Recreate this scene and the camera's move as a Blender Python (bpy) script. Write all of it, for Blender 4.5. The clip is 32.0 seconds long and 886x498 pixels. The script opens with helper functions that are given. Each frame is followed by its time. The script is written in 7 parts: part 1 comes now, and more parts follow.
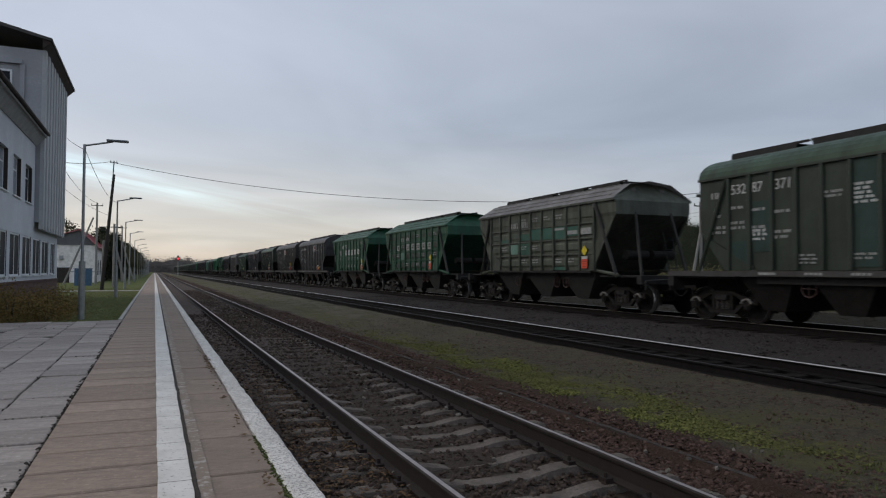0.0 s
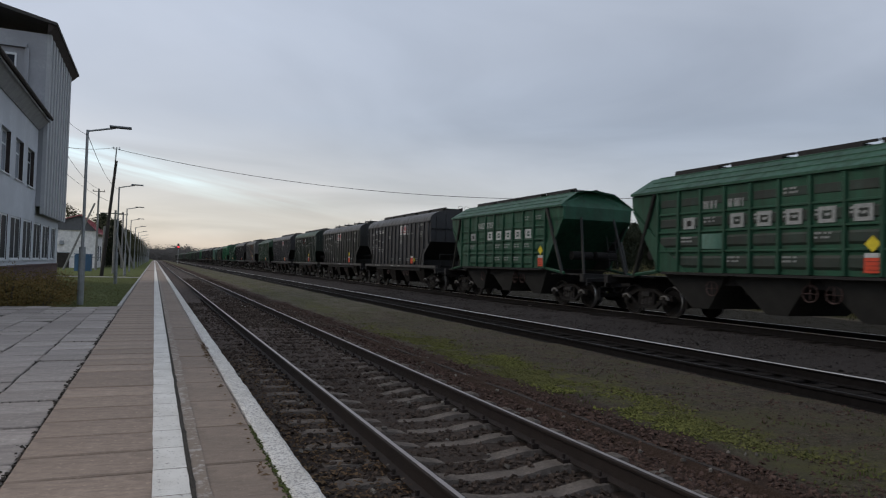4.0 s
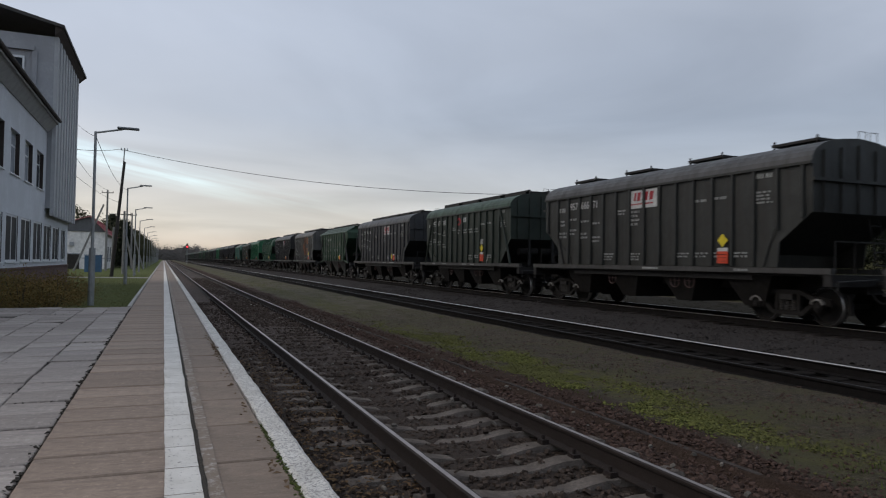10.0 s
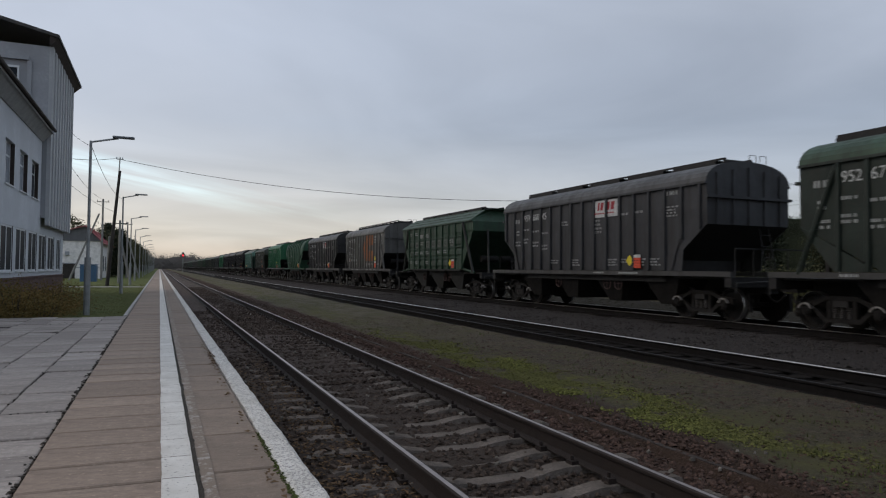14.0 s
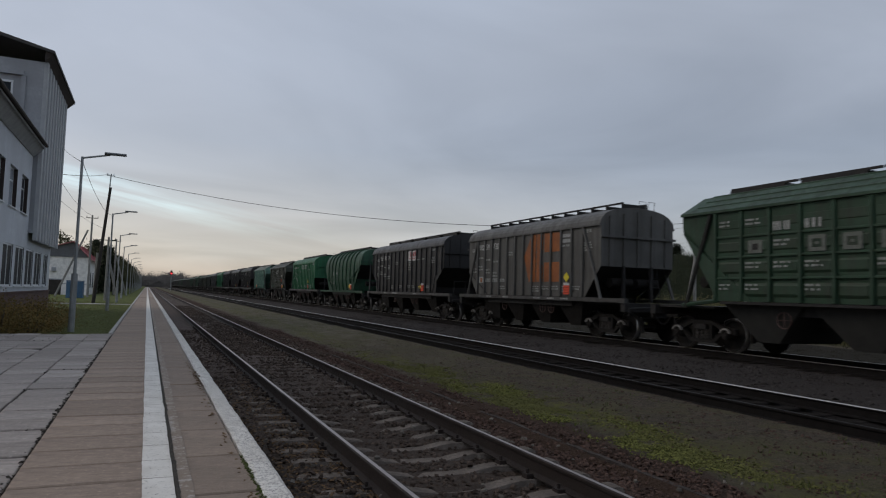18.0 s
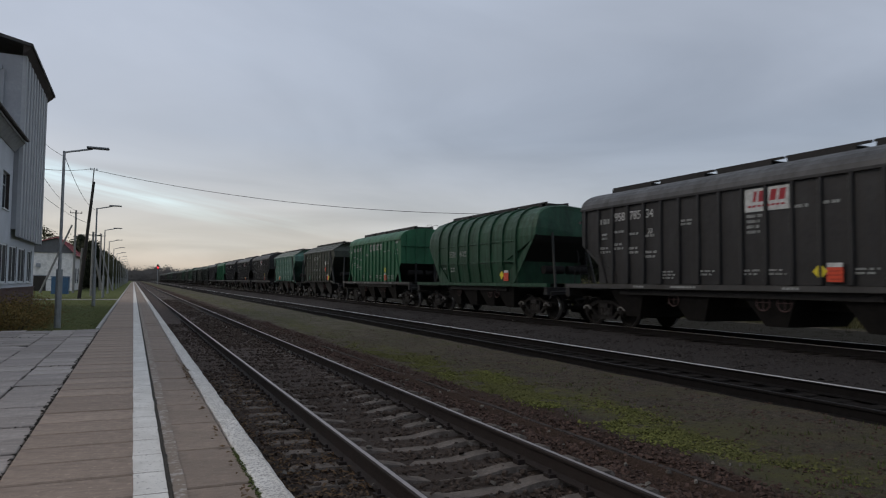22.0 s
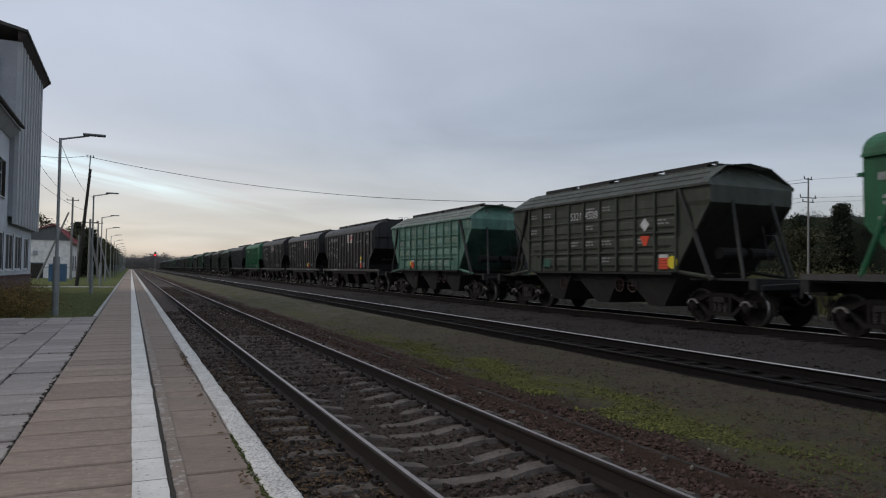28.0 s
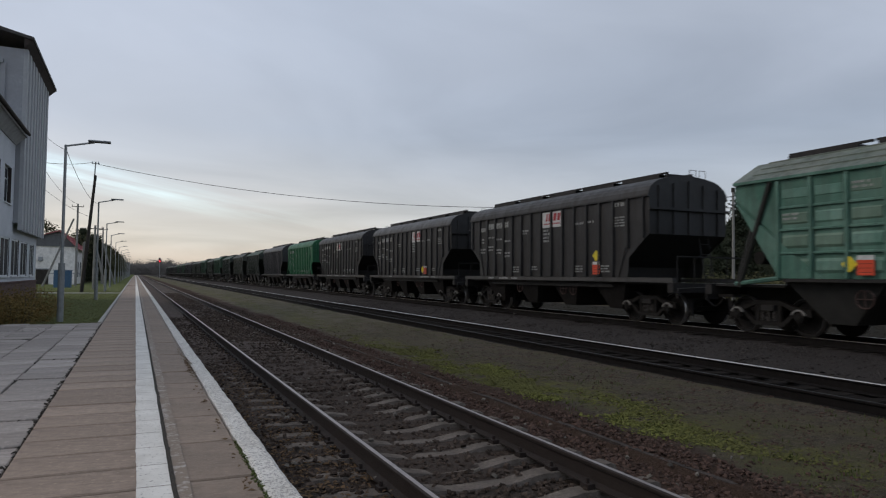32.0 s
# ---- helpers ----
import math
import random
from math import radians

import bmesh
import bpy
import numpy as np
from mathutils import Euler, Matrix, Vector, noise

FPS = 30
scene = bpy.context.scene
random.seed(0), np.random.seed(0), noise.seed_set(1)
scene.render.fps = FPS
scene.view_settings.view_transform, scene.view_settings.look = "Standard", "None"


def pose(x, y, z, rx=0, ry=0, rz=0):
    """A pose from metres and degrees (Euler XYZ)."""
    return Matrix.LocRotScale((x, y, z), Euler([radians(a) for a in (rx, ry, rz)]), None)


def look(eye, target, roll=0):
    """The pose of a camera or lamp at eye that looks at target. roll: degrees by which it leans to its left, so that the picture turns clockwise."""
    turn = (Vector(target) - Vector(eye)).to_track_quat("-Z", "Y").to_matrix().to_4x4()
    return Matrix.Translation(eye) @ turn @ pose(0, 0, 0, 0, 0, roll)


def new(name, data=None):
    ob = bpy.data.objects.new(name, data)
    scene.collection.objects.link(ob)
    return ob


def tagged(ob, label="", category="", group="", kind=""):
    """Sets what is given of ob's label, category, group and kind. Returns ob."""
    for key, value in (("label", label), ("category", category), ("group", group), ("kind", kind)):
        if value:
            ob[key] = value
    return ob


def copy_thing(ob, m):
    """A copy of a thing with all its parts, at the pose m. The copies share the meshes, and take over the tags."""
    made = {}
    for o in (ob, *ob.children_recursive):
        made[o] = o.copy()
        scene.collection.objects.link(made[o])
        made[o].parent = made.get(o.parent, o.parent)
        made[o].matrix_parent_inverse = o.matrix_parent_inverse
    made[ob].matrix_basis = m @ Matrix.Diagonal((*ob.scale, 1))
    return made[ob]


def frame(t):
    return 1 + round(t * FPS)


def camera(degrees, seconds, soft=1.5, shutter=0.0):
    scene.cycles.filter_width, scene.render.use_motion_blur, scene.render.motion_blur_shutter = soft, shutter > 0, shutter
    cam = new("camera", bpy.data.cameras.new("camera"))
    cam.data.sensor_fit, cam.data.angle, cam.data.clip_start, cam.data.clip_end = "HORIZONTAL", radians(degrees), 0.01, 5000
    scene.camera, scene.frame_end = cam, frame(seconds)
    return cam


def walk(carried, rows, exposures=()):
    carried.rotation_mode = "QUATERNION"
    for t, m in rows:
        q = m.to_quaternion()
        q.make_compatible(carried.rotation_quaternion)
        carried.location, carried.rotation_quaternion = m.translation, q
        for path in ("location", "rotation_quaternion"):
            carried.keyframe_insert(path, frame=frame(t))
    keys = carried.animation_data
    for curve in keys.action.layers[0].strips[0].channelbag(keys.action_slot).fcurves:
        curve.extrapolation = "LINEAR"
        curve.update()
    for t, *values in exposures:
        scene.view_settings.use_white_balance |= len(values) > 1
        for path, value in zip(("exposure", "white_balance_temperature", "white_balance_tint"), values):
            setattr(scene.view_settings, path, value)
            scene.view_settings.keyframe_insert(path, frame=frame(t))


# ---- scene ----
cam = camera(65.45, 32.0, soft=1.15, shutter=0.4)
EYE = Vector((0.0, 0.0, 1.34))


def aim(yaw, pitch, roll):
    """Pose from the turn to the right of the rails, the tilt up and the lean, in degrees."""
    y, p = radians(yaw), radians(pitch)
    way = Vector((math.sin(y) * math.cos(p), math.cos(y) * math.cos(p), math.sin(p)))
    return look(EYE, EYE + way, roll)


walk(cam, [(t, aim(yaw, pitch, roll)) for t, yaw, pitch, roll in (
    (0, 22.70, 1.88, 0.23), (0.5, 22.67, 1.92, 0.57), (1, 22.60, 1.91, 1.04), (1.5, 22.75, 1.82, 1.27), (2, 22.94, 1.83, 1.56),
    (2.5, 23.01, 1.82, 1.87), (3, 22.98, 1.80, 1.99), (3.5, 22.83, 1.65, 1.99), (5.5, 22.44, 1.17, 0.92), (6, 22.34, 1.18, 1.15),
    (6.5, 22.17, 1.04, 1.42), (7, 22.30, 0.93, 1.70), (7.5, 22.23, 0.90, 1.77), (8, 22.09, 1.03, 1.49), (8.5, 22.08, 1.04, 0.97),
    (9, 22.12, 1.11, 0.53), (9.5, 22.07, 1.16, 0.69), (10, 22.04, 1.19, 1.08), (10.5, 22.04, 1.23, 1.27), (11, 22.02, 1.28, 1.24),
    (11.5, 22.06, 1.29, 1.48), (12, 22.21, 1.33, 1.83), (12.5, 22.26, 1.47, 1.52), (13, 22.27, 1.53, 0.80), (13.5, 22.23, 1.60, 0.49),
    (14, 22.33, 1.76, 0.65), (14.5, 22.42, 2.28, 1.13), (16.5, 23.05, 3.15, 0.99), (17, 23.02, 3.55, 1.10), (17.5, 23.18, 3.65, 1.59),
    (18, 23.10, 3.75, 1.83), (18.5, 23.10, 3.84, 1.54), (19, 23.14, 3.90, 1.13), (19.5, 23.35, 3.87, 1.15), (20, 23.70, 3.75, 1.44),
    (20.5, 23.66, 3.60, 1.68), (21, 23.81, 3.36, 1.44), (21.5, 24.05, 3.08, 0.97), (22, 24.13, 2.85, 0.75), (22.5, 24.26, 2.56, 0.90),
    (23, 24.36, 2.31, 0.85), (23.5, 24.45, 2.10, 0.99), (24, 24.47, 1.91, 1.14), (24.5, 24.52, 1.72, 0.77), (25, 24.49, 1.58, 0.22),
    (25.5, 24.42, 1.63, -0.06), (27.5, 24.22, 1.73, 0.74), (28, 24.33, 1.82, 0.77), (28.5, 24.40, 1.79, 0.96), (29, 24.27, 1.99, 0.96),
    (29.5, 24.26, 2.08, 0.72), (30, 24.33, 1.97, 0.47), (30.5, 24.32, 1.92, 0.12), (31, 24.15, 1.84, 0.08), (31.5, 24.14, 2.23, 0.43),
    (32, 24.00, 2.30, 0.72),
)], exposures=((0, 0.0), (14, -0.02), (17, -0.17), (19, -0.24), (21.5, -0.18), (23, -0.10), (26, -0.01), (32, 0.0)))

# ---- world, sun ----
SUN_UP, SUN_TURN = radians(38), radians(-62)   # low sun behind the cloud, to the left of the line
world = bpy.data.worlds.new("world")
scene.world = world
world.use_nodes = True
wn, wl = world.node_tree.nodes, world.node_tree.links
wn.clear()


def wnode(kind, **values):
    n = wn.new(kind)
    for k, v in values.items():
        n.inputs[k].default_value = v
    return n


def wmath(op, a, b=None, clamp=False):
    n = wn.new("ShaderNodeMath")
    n.operation, n.use_clamp = op, clamp
    for i, v in enumerate((a, b)):
        if v is None:
            continue
        if isinstance(v, (int, float)):
            n.inputs[i].default_value = v
        else:
            wl.new(v, n.inputs[i])
    return n.outputs[0]


def wmix(fac, a, b):
    n = wn.new("ShaderNodeMix")
    n.data_type = "RGBA"
    for i, v in ((0, fac), (6, a), (7, b)):
        if isinstance(v, (int, float, tuple)):
            n.inputs[i].default_value = v
        else:
            wl.new(v, n.inputs[i])
    return n.outputs[2]


sky = wn.new("ShaderNodeTexSky")
sky.sky_type, sky.sun_disc, sky.sun_elevation, sky.sun_rotation = "NISHITA", False, SUN_UP, SUN_TURN
sky.altitude, sky.dust_density = 150, 2.0
co = wn.new("ShaderNodeTexCoord")
sp = wn.new("ShaderNodeSeparateXYZ")
wl.new(co.outputs["Generated"], sp.inputs[0])
up = wmath("MAXIMUM", sp.outputs[2], 0.0)
# a cloud deck seen in perspective: its cells shrink towards the horizon
low = wmath("ADD", up, 0.09)
cx, cy = wmath("DIVIDE", sp.outputs[0], low), wmath("DIVIDE", sp.outputs[1], low)
cv = wn.new("ShaderNodeCombineXYZ")
wl.new(cx, cv.inputs[0])
wl.new(cy, cv.inputs[1])
cl = wnode("ShaderNodeTexNoise", Scale=0.55, Detail=6.0, Roughness=0.5, Distortion=0.6)
wl.new(cv.outputs[0], cl.inputs["Vector"])
cl2 = wnode("ShaderNodeTexNoise", Scale=0.17, Detail=4.0, Roughness=0.5, Distortion=0.3)
wl.new(cv.outputs[0], cl2.inputs["Vector"])
ramp = wn.new("ShaderNodeValToRGB")
ramp.color_ramp.elements[0].position, ramp.color_ramp.elements[0].color = 0.0, (0.530, 0.428, 0.342, 1)
ramp.color_ramp.elements[1].position, ramp.color_ramp.elements[1].color = 1.0, (0.455, 0.500, 0.575, 1)
for at, col in ((0.045, (0.486, 0.434, 0.386, 1)), (0.10, (0.446, 0.420, 0.406, 1)), (0.20, (0.372, 0.385, 0.424, 1)), (0.42, (0.400, 0.432, 0.495, 1))):
    e = ramp.color_ramp.elements.new(at)
    e.color = col
wl.new(up, ramp.inputs[0])
tone = wmath("ADD", wmath("MULTIPLY", cl.outputs[0], 0.95), wmath("MULTIPLY", cl2.outputs[0], 0.6))
tone = wmath("SUBTRACT", wmath("ADD", tone, 0.23), wmath("MULTIPLY", sp.outputs[0], 0.13))
deck = wn.new("ShaderNodeVectorMath")
deck.operation = "SCALE"
wl.new(ramp.outputs[0], deck.inputs[0])
wl.new(tone, deck.inputs[3])
# a thin break in the cloud low over the line, where the clear sky shows
gap_h = wmath("SUBTRACT", 1.0, wmath("DIVIDE", wmath("ABSOLUTE", wmath("SUBTRACT", wmath("ADD", up, wmath("MULTIPLY", sp.outputs[0], 0.18)), 0.114)), 0.024), True)
gap_n = wnode("ShaderNodeTexNoise", Scale=1.3, Detail=5.0, Roughness=0.55)
gv = wn.new("ShaderNodeCombineXYZ")
wl.new(wmath("MULTIPLY", sp.outputs[0], 2.2), gv.inputs[0])
wl.new(wmath("MULTIPLY", wmath("ADD", up, wmath("MULTIPLY", sp.outputs[0], 0.18)), 34.0), gv.inputs[2])
wl.new(gv.outputs[0], gap_n.inputs["Vector"])
side = wmath("SUBTRACT", 1.0, wmath("DIVIDE", wmath("ABSOLUTE", wmath("ADD", sp.outputs[0], 0.06)), 0.34), True)
gap = wmath("MULTIPLY", wmath("MULTIPLY", gap_h, side), wmath("MULTIPLY", wmath("MULTIPLY", wmath("SUBTRACT", gap_n.outputs[0], 0.40), 5.0, True), 0.80))
clear = wn.new("ShaderNodeVectorMath")
clear.operation = "MULTIPLY"
clear.inputs[1].default_value = (0.10, 0.10, 0.10)
wl.new(sky.outputs[0], clear.inputs[0])
clear2 = wn.new("ShaderNodeVectorMath")
clear2.operation = "ADD"
clear2.inputs[1].default_value = (0.36, 0.49, 0.49)
wl.new(clear.outputs[0], clear2.inputs[0])
blue = wn.new("ShaderNodeVectorMath")
blue.operation = "MULTIPLY"
blue.inputs[1].default_value = (0.935, 1.0, 1.065)
wl.new(deck.outputs[0], blue.inputs[0])
both = wmix(gap, wmix(wmath("ADD", wmath("MULTIPLY", wmath("SUBTRACT", cl2.outputs[0], 0.46), 4.0), wmath("MULTIPLY", sp.outputs[0], 0.6), True), deck.outputs[0], blue.outputs[0]), clear2.outputs[0])
# the cloud is thicker and bluer low over the wood
thick = wn.new("ShaderNodeVectorMath")
thick.operation = "MULTIPLY"
thick.inputs[1].default_value = (0.74, 0.81, 0.92)
wl.new(both, thick.inputs[0])
lowr = wmath("MULTIPLY", wmath("MULTIPLY", wmath("SUBTRACT", sp.outputs[0], 0.22), 2.4, True), wmath("SUBTRACT", 1.0, wmath("DIVIDE", up, 0.34), True))
both = wmix(lowr, both, thick.outputs[0])
lit = wmix(0.03, both, sky.outputs[0])
bg = wn.new("ShaderNodeBackground")
wl.new(lit, bg.inputs[0])
bg.inputs[1].default_value = 1.165
wo = wn.new("ShaderNodeOutputWorld")
wl.new(bg.outputs[0], wo.inputs[0])

sun = new("sun", bpy.data.lights.new("sun", "SUN"))
sun.data.energy, sun.data.angle, sun.data.color = 0.6, radians(25), (1.0, 0.84, 0.66)
sun.matrix_world = look((-60, 52, 54), (0, 20, 0))

# ---- materials ----
def srgb(r, g, b):
    return tuple(((c / 12.92) if c <= 0.04045 else ((c + 0.055) / 1.055) ** 2.4) for c in (r / 255, g / 255, b / 255))


class Mat:
    """A node material: colours mixed by noise at two scales, grime, gloss and relief."""

    def __init__(self, name, rough=0.8, metal=0.0, spec=0.4):
        self.m = bpy.data.materials.new(name)
        self.m.use_nodes = True
        self.t = self.m.node_tree
        self.b = self.t.nodes["Principled BSDF"]
        self.b.inputs["Roughness"].default_value = rough
        self.b.inputs["Metallic"].default_value = metal
        self.b.inputs["Specular IOR Level"].default_value = spec
        self.c = self.t.nodes.new("ShaderNodeTexCoord").outputs["Object"]

    def put(self, v, socket):
        if isinstance(v, (int, float)):
            socket.default_value = v
        elif isinstance(v, tuple):
            socket.default_value = v if len(v) == 4 else (*v, 1)
        else:
            self.t.links.new(v, socket)

    def math(self, op, a, b=0.0, clamp=False):
        n = self.t.nodes.new("ShaderNodeMath")
        n.operation, n.use_clamp = op, clamp
        self.put(a, n.inputs[0])
        self.put(b, n.inputs[1])
        return n.outputs[0]

    def mix(self, fac, a, b):
        n = self.t.nodes.new("ShaderNodeMix")
        n.data_type = "RGBA"
        self.put(fac, n.inputs[0])
        self.put(a, n.inputs[6])
        self.put(b, n.inputs[7])
        return n.outputs[2]

    def stretch(self, sx, sy, sz, at=None):
        n = self.t.nodes.new("ShaderNodeMapping")
        n.inputs["Scale"].default_value = (sx, sy, sz)
        self.t.links.new(at or self.c, n.inputs[0])
        return n.outputs[0]

    def noise(self, scale, detail=5.0, rough=0.6, at=None, lo=0.35, hi=0.65):
        n = self.t.nodes.new("ShaderNodeTexNoise")
        n.inputs["Scale"].default_value, n.inputs["Detail"].default_value, n.inputs["Roughness"].default_value = scale, detail, rough
        self.t.links.new(at or self.c, n.inputs["Vector"])
        r = self.t.nodes.new("ShaderNodeMapRange")
        r.inputs[1].default_value, r.inputs[2].default_value = lo, hi
        self.t.links.new(n.outputs[0], r.inputs[0])
        return r.outputs[0]

    def cells(self, scale, what="Color", at=None):
        n = self.t.nodes.new("ShaderNodeTexVoronoi")
        n.inputs["Scale"].default_value = scale
        self.t.links.new(at or self.c, n.inputs["Vector"])
        return n.outputs[what]

    def chance(self):
        return self.t.nodes.new("ShaderNodeObjectInfo").outputs["Random"]

    def island(self):
        return self.t.nodes.new("ShaderNodeNewGeometry").outputs["Random Per Island"]

    def axis(self, i):
        n = self.t.nodes.new("ShaderNodeSeparateXYZ")
        self.t.links.new(self.c, n.inputs[0])
        return n.outputs[i]

    def band(self, v, a, b, soft):
        """1 where v lies between a and b, with soft edges."""
        up_ = self.math("DIVIDE", self.math("SUBTRACT", v, a), soft, True)
        down_ = self.math("DIVIDE", self.math("SUBTRACT", b, v), soft, True)
        return self.math("MULTIPLY", up_, down_)

    def colour(self, v):
        self.put(v, self.b.inputs["Base Color"])
        return self

    def relief(self, h, strength=0.4, depth=0.02):
        n = self.t.nodes.new("ShaderNodeBump")
        n.inputs["Strength"].default_value, n.inputs["Distance"].default_value = strength, depth
        self.put(h, n.inputs["Height"])
        self.t.links.new(n.outputs[0], self.b.inputs["Normal"])
        return self

    def gloss(self, v):
        self.put(v, self.b.inputs["Roughness"])
        return self


def plain(name, col, rough=0.7, metal=0.0, vary=0.25, scale=6.0, relief=0.15, depth=0.01, spec=0.4):
    k = Mat(name, rough, metal, spec)
    dark = tuple(c * (1 - vary) for c in col)
    pale = tuple(min(1, c * (1 + vary)) for c in col)
    a = k.mix(k.noise(scale), dark, pale)
    k.colour(k.mix(k.noise(scale * 9, lo=0.3, hi=0.7), a, tuple(c * (1 - vary * 0.6) for c in col)))
    k.relief(k.noise(scale * 14), relief, depth)
    return k.m


def paint(name, col, dirt=(0.035, 0.032, 0.028), wear=0.5, rust=0.15, fade=None, other=None):
    """Wagon paint: faded in patches, streaked downwards, dusty and rusty."""
    k = Mat(name, 0.62, 0.0, 0.3)
    fade = fade or tuple(min(1, c * 1.4 + 0.006) for c in col)
    base = k.mix(k.noise(0.9, 4), col, fade)
    if other:       # sheets that were painted at different times
        base = k.mix(k.math("MULTIPLY", k.math("MULTIPLY", k.math("SUBTRACT", k.island(), 0.45), 3.0, True), 0.55), base, other)
    streak = k.noise(1.0, 6, 0.65, k.stretch(5.0, 5.0, 0.35), 0.42, 0.72)
    base = k.mix(k.math("MULTIPLY", streak, wear), base, dirt)
    spots = k.noise(7.0, 7, 0.7, None, 0.56, 0.72)
    base = k.mix(k.math("MULTIPLY", spots, rust), base, (0.085, 0.04, 0.022))
    k.colour(k.mix(k.math("MULTIPLY", k.noise(40, 3), 0.25), base, dirt))
    k.gloss(k.math("ADD", k.math("MULTIPLY", streak, 0.25), 0.5))
    k.relief(k.noise(2.2, 3), 0.25, 0.03)
    return k.m


M_GREEN = paint("paint_green", (0.008, 0.058, 0.030), wear=0.45)
M_CGREEN = paint("paint_sooty_green", (0.006, 0.044, 0.020), dirt=(0.016, 0.020, 0.015), wear=0.6)
M_BRIGHT = paint("paint_bright_green", (0.009, 0.086, 0.036), wear=0.3, rust=0.08)
M_DGREEN = paint("paint_dark_green", (0.0095, 0.0175, 0.0125), wear=0.45)
M_OLGREEN = paint("paint_olive_green", (0.021, 0.031, 0.022), wear=0.4)
M_TEALDK = paint("paint_blue_green_patch", (0.011, 0.036, 0.030), wear=0.4)
M_MGREEN = paint("paint_mid_green", (0.014, 0.042, 0.022), wear=0.5)
M_TEAL = paint("paint_pale_green", (0.050, 0.140, 0.104), wear=0.45, fade=(0.115, 0.225, 0.178))
M_OLIVE = paint("paint_olive", (0.032, 0.040, 0.029), wear=0.4, fade=(0.050, 0.058, 0.044))
M_GREY = paint("paint_grey", (0.028, 0.029, 0.032), wear=0.45)
M_LGREY = paint("paint_light_grey", (0.068, 0.067, 0.063), wear=0.45)
M_DARK = paint("paint_charcoal", (0.016, 0.016, 0.017), wear=0.4)
M_FADED = paint("paint_faded_grey_green", (0.046, 0.053, 0.040), wear=0.5, fade=(0.084, 0.096, 0.074), rust=0.25)
M_FADETOP = paint("paint_faded_roof", (0.105, 0.10, 0.096), wear=0.5, fade=(0.17, 0.162, 0.154))
M_GREYTOP = paint("paint_grey_roof", (0.050, 0.051, 0.053), wear=0.4)
M_OGREY = paint("paint_olive_grey", (0.022, 0.0235, 0.022), wear=0.4)
M_TEALTOP = paint("paint_pale_green_roof", (0.10, 0.13, 0.105), wear=0.5, fade=(0.15, 0.17, 0.14))
M_TEALPANEL = paint("paint_bleached_pale_green", (0.085, 0.200, 0.155), wear=0.5, fade=(0.170, 0.300, 0.245), rust=0.25, other=(0.110, 0.155, 0.105))
M_FADEPANEL = paint("paint_faded_panels", (0.054, 0.065, 0.047), wear=0.6, fade=(0.094, 0.112, 0.082), rust=0.3, other=(0.040, 0.060, 0.042))
M_SOOTPANEL = paint("paint_sooty_green_panels", (0.016, 0.030, 0.022), wear=0.6, rust=0.2, other=(0.024, 0.030, 0.025))
M_DULLPANEL = paint("paint_dull_green_panels", (0.014, 0.040, 0.021), wear=0.6, rust=0.2, other=(0.022, 0.038, 0.022))
M_OLIVEPANEL = paint("paint_olive_panels", (0.033, 0.042, 0.030), wear=0.5, fade=(0.054, 0.062, 0.047), rust=0.25, other=(0.040, 0.042, 0.034))
M_STRUT = paint("sooty_paint_strut", (0.014, 0.015, 0.0135), wear=0.4)
M_PATCH = paint("paint_repaint_green", (0.018, 0.085, 0.058), wear=0.35, fade=(0.03, 0.11, 0.08))
M_HOOP = plain("galvanised_hoop", (0.12, 0.12, 0.12), 0.6, 0.2)
M_SILL = paint("dusty_grey_sill", (0.042, 0.041, 0.040), wear=0.4)
# Sooty chutes; on end sheets and wing insides the colour also carries shade.
M_CHUTE = plain("sooty_shaded_chute", (0.019, 0.019, 0.0175), 0.8, 0.0, 0.4, 3, 0.2)
M_ADAPT = plain("pale_worn_iron", (0.22, 0.21, 0.20), 0.7, 0.2, 0.4, 9, 0.2)
M_WHEELRED = plain("dull_red_handwheel", (0.055, 0.030, 0.028), 0.7, 0, 0.3, 8)
M_UNDER = plain("sooty_steel", (0.018, 0.0165, 0.016), 0.7, 0.2, 0.4, 5, 0.3)
M_BOGIE = plain("greasy_cast_steel", (0.015, 0.0135, 0.0125), 0.7, 0.0, 0.5, 7, 0.35, 0.01, 0.15)
M_SPRING = plain("dusty_spring_steel", (0.040, 0.036, 0.033), 0.7, 0.2, 0.3, 8, 0.2)
M_TREAD = plain("bright_wheel_steel", (0.40, 0.39, 0.38), 0.32, 0.9, 0.3, 20, 0.1)
M_WHITE = plain("white_lettering", (0.50, 0.51, 0.50), 0.7, 0, 0.35, 9)
M_DIM = plain("worn_white_lettering", (0.30, 0.31, 0.30), 0.8, 0, 0.4, 12)
M_FAINT = plain("faint_lettering", (0.12, 0.13, 0.115), 0.8, 0, 0.4, 12)
M_RED = plain("red_placard", (0.55, 0.060, 0.022), 0.55, 0, 0.2, 8)
M_SIGNRED = plain("dark_red_sign_paint", (0.30, 0.018, 0.028), 0.6, 0, 0.2, 8)
M_YELLOW = plain("yellow_placard", (0.62, 0.50, 0.020), 0.55, 0, 0.2, 8)
M_ORANGE = plain("orange_panel_paint", (0.25, 0.078, 0.018), 0.6, 0, 0.35, 2.2)
M_RAILTOP = plain("polished_rail_head", (0.56, 0.53, 0.50), 0.40, 0.95, 0.15, 9, 0.05)
M_RAILHEAD = plain("worn_rail_head", (0.33, 0.285, 0.26), 0.40, 0.85, 0.2, 9, 0.05)
# Head without sky glint: the missing reflection is put into a dark colour.
M_RAILDARK = plain("dark_rail_head", (0.028, 0.024, 0.022), 0.5, 0.6, 0.3, 9, 0.1)
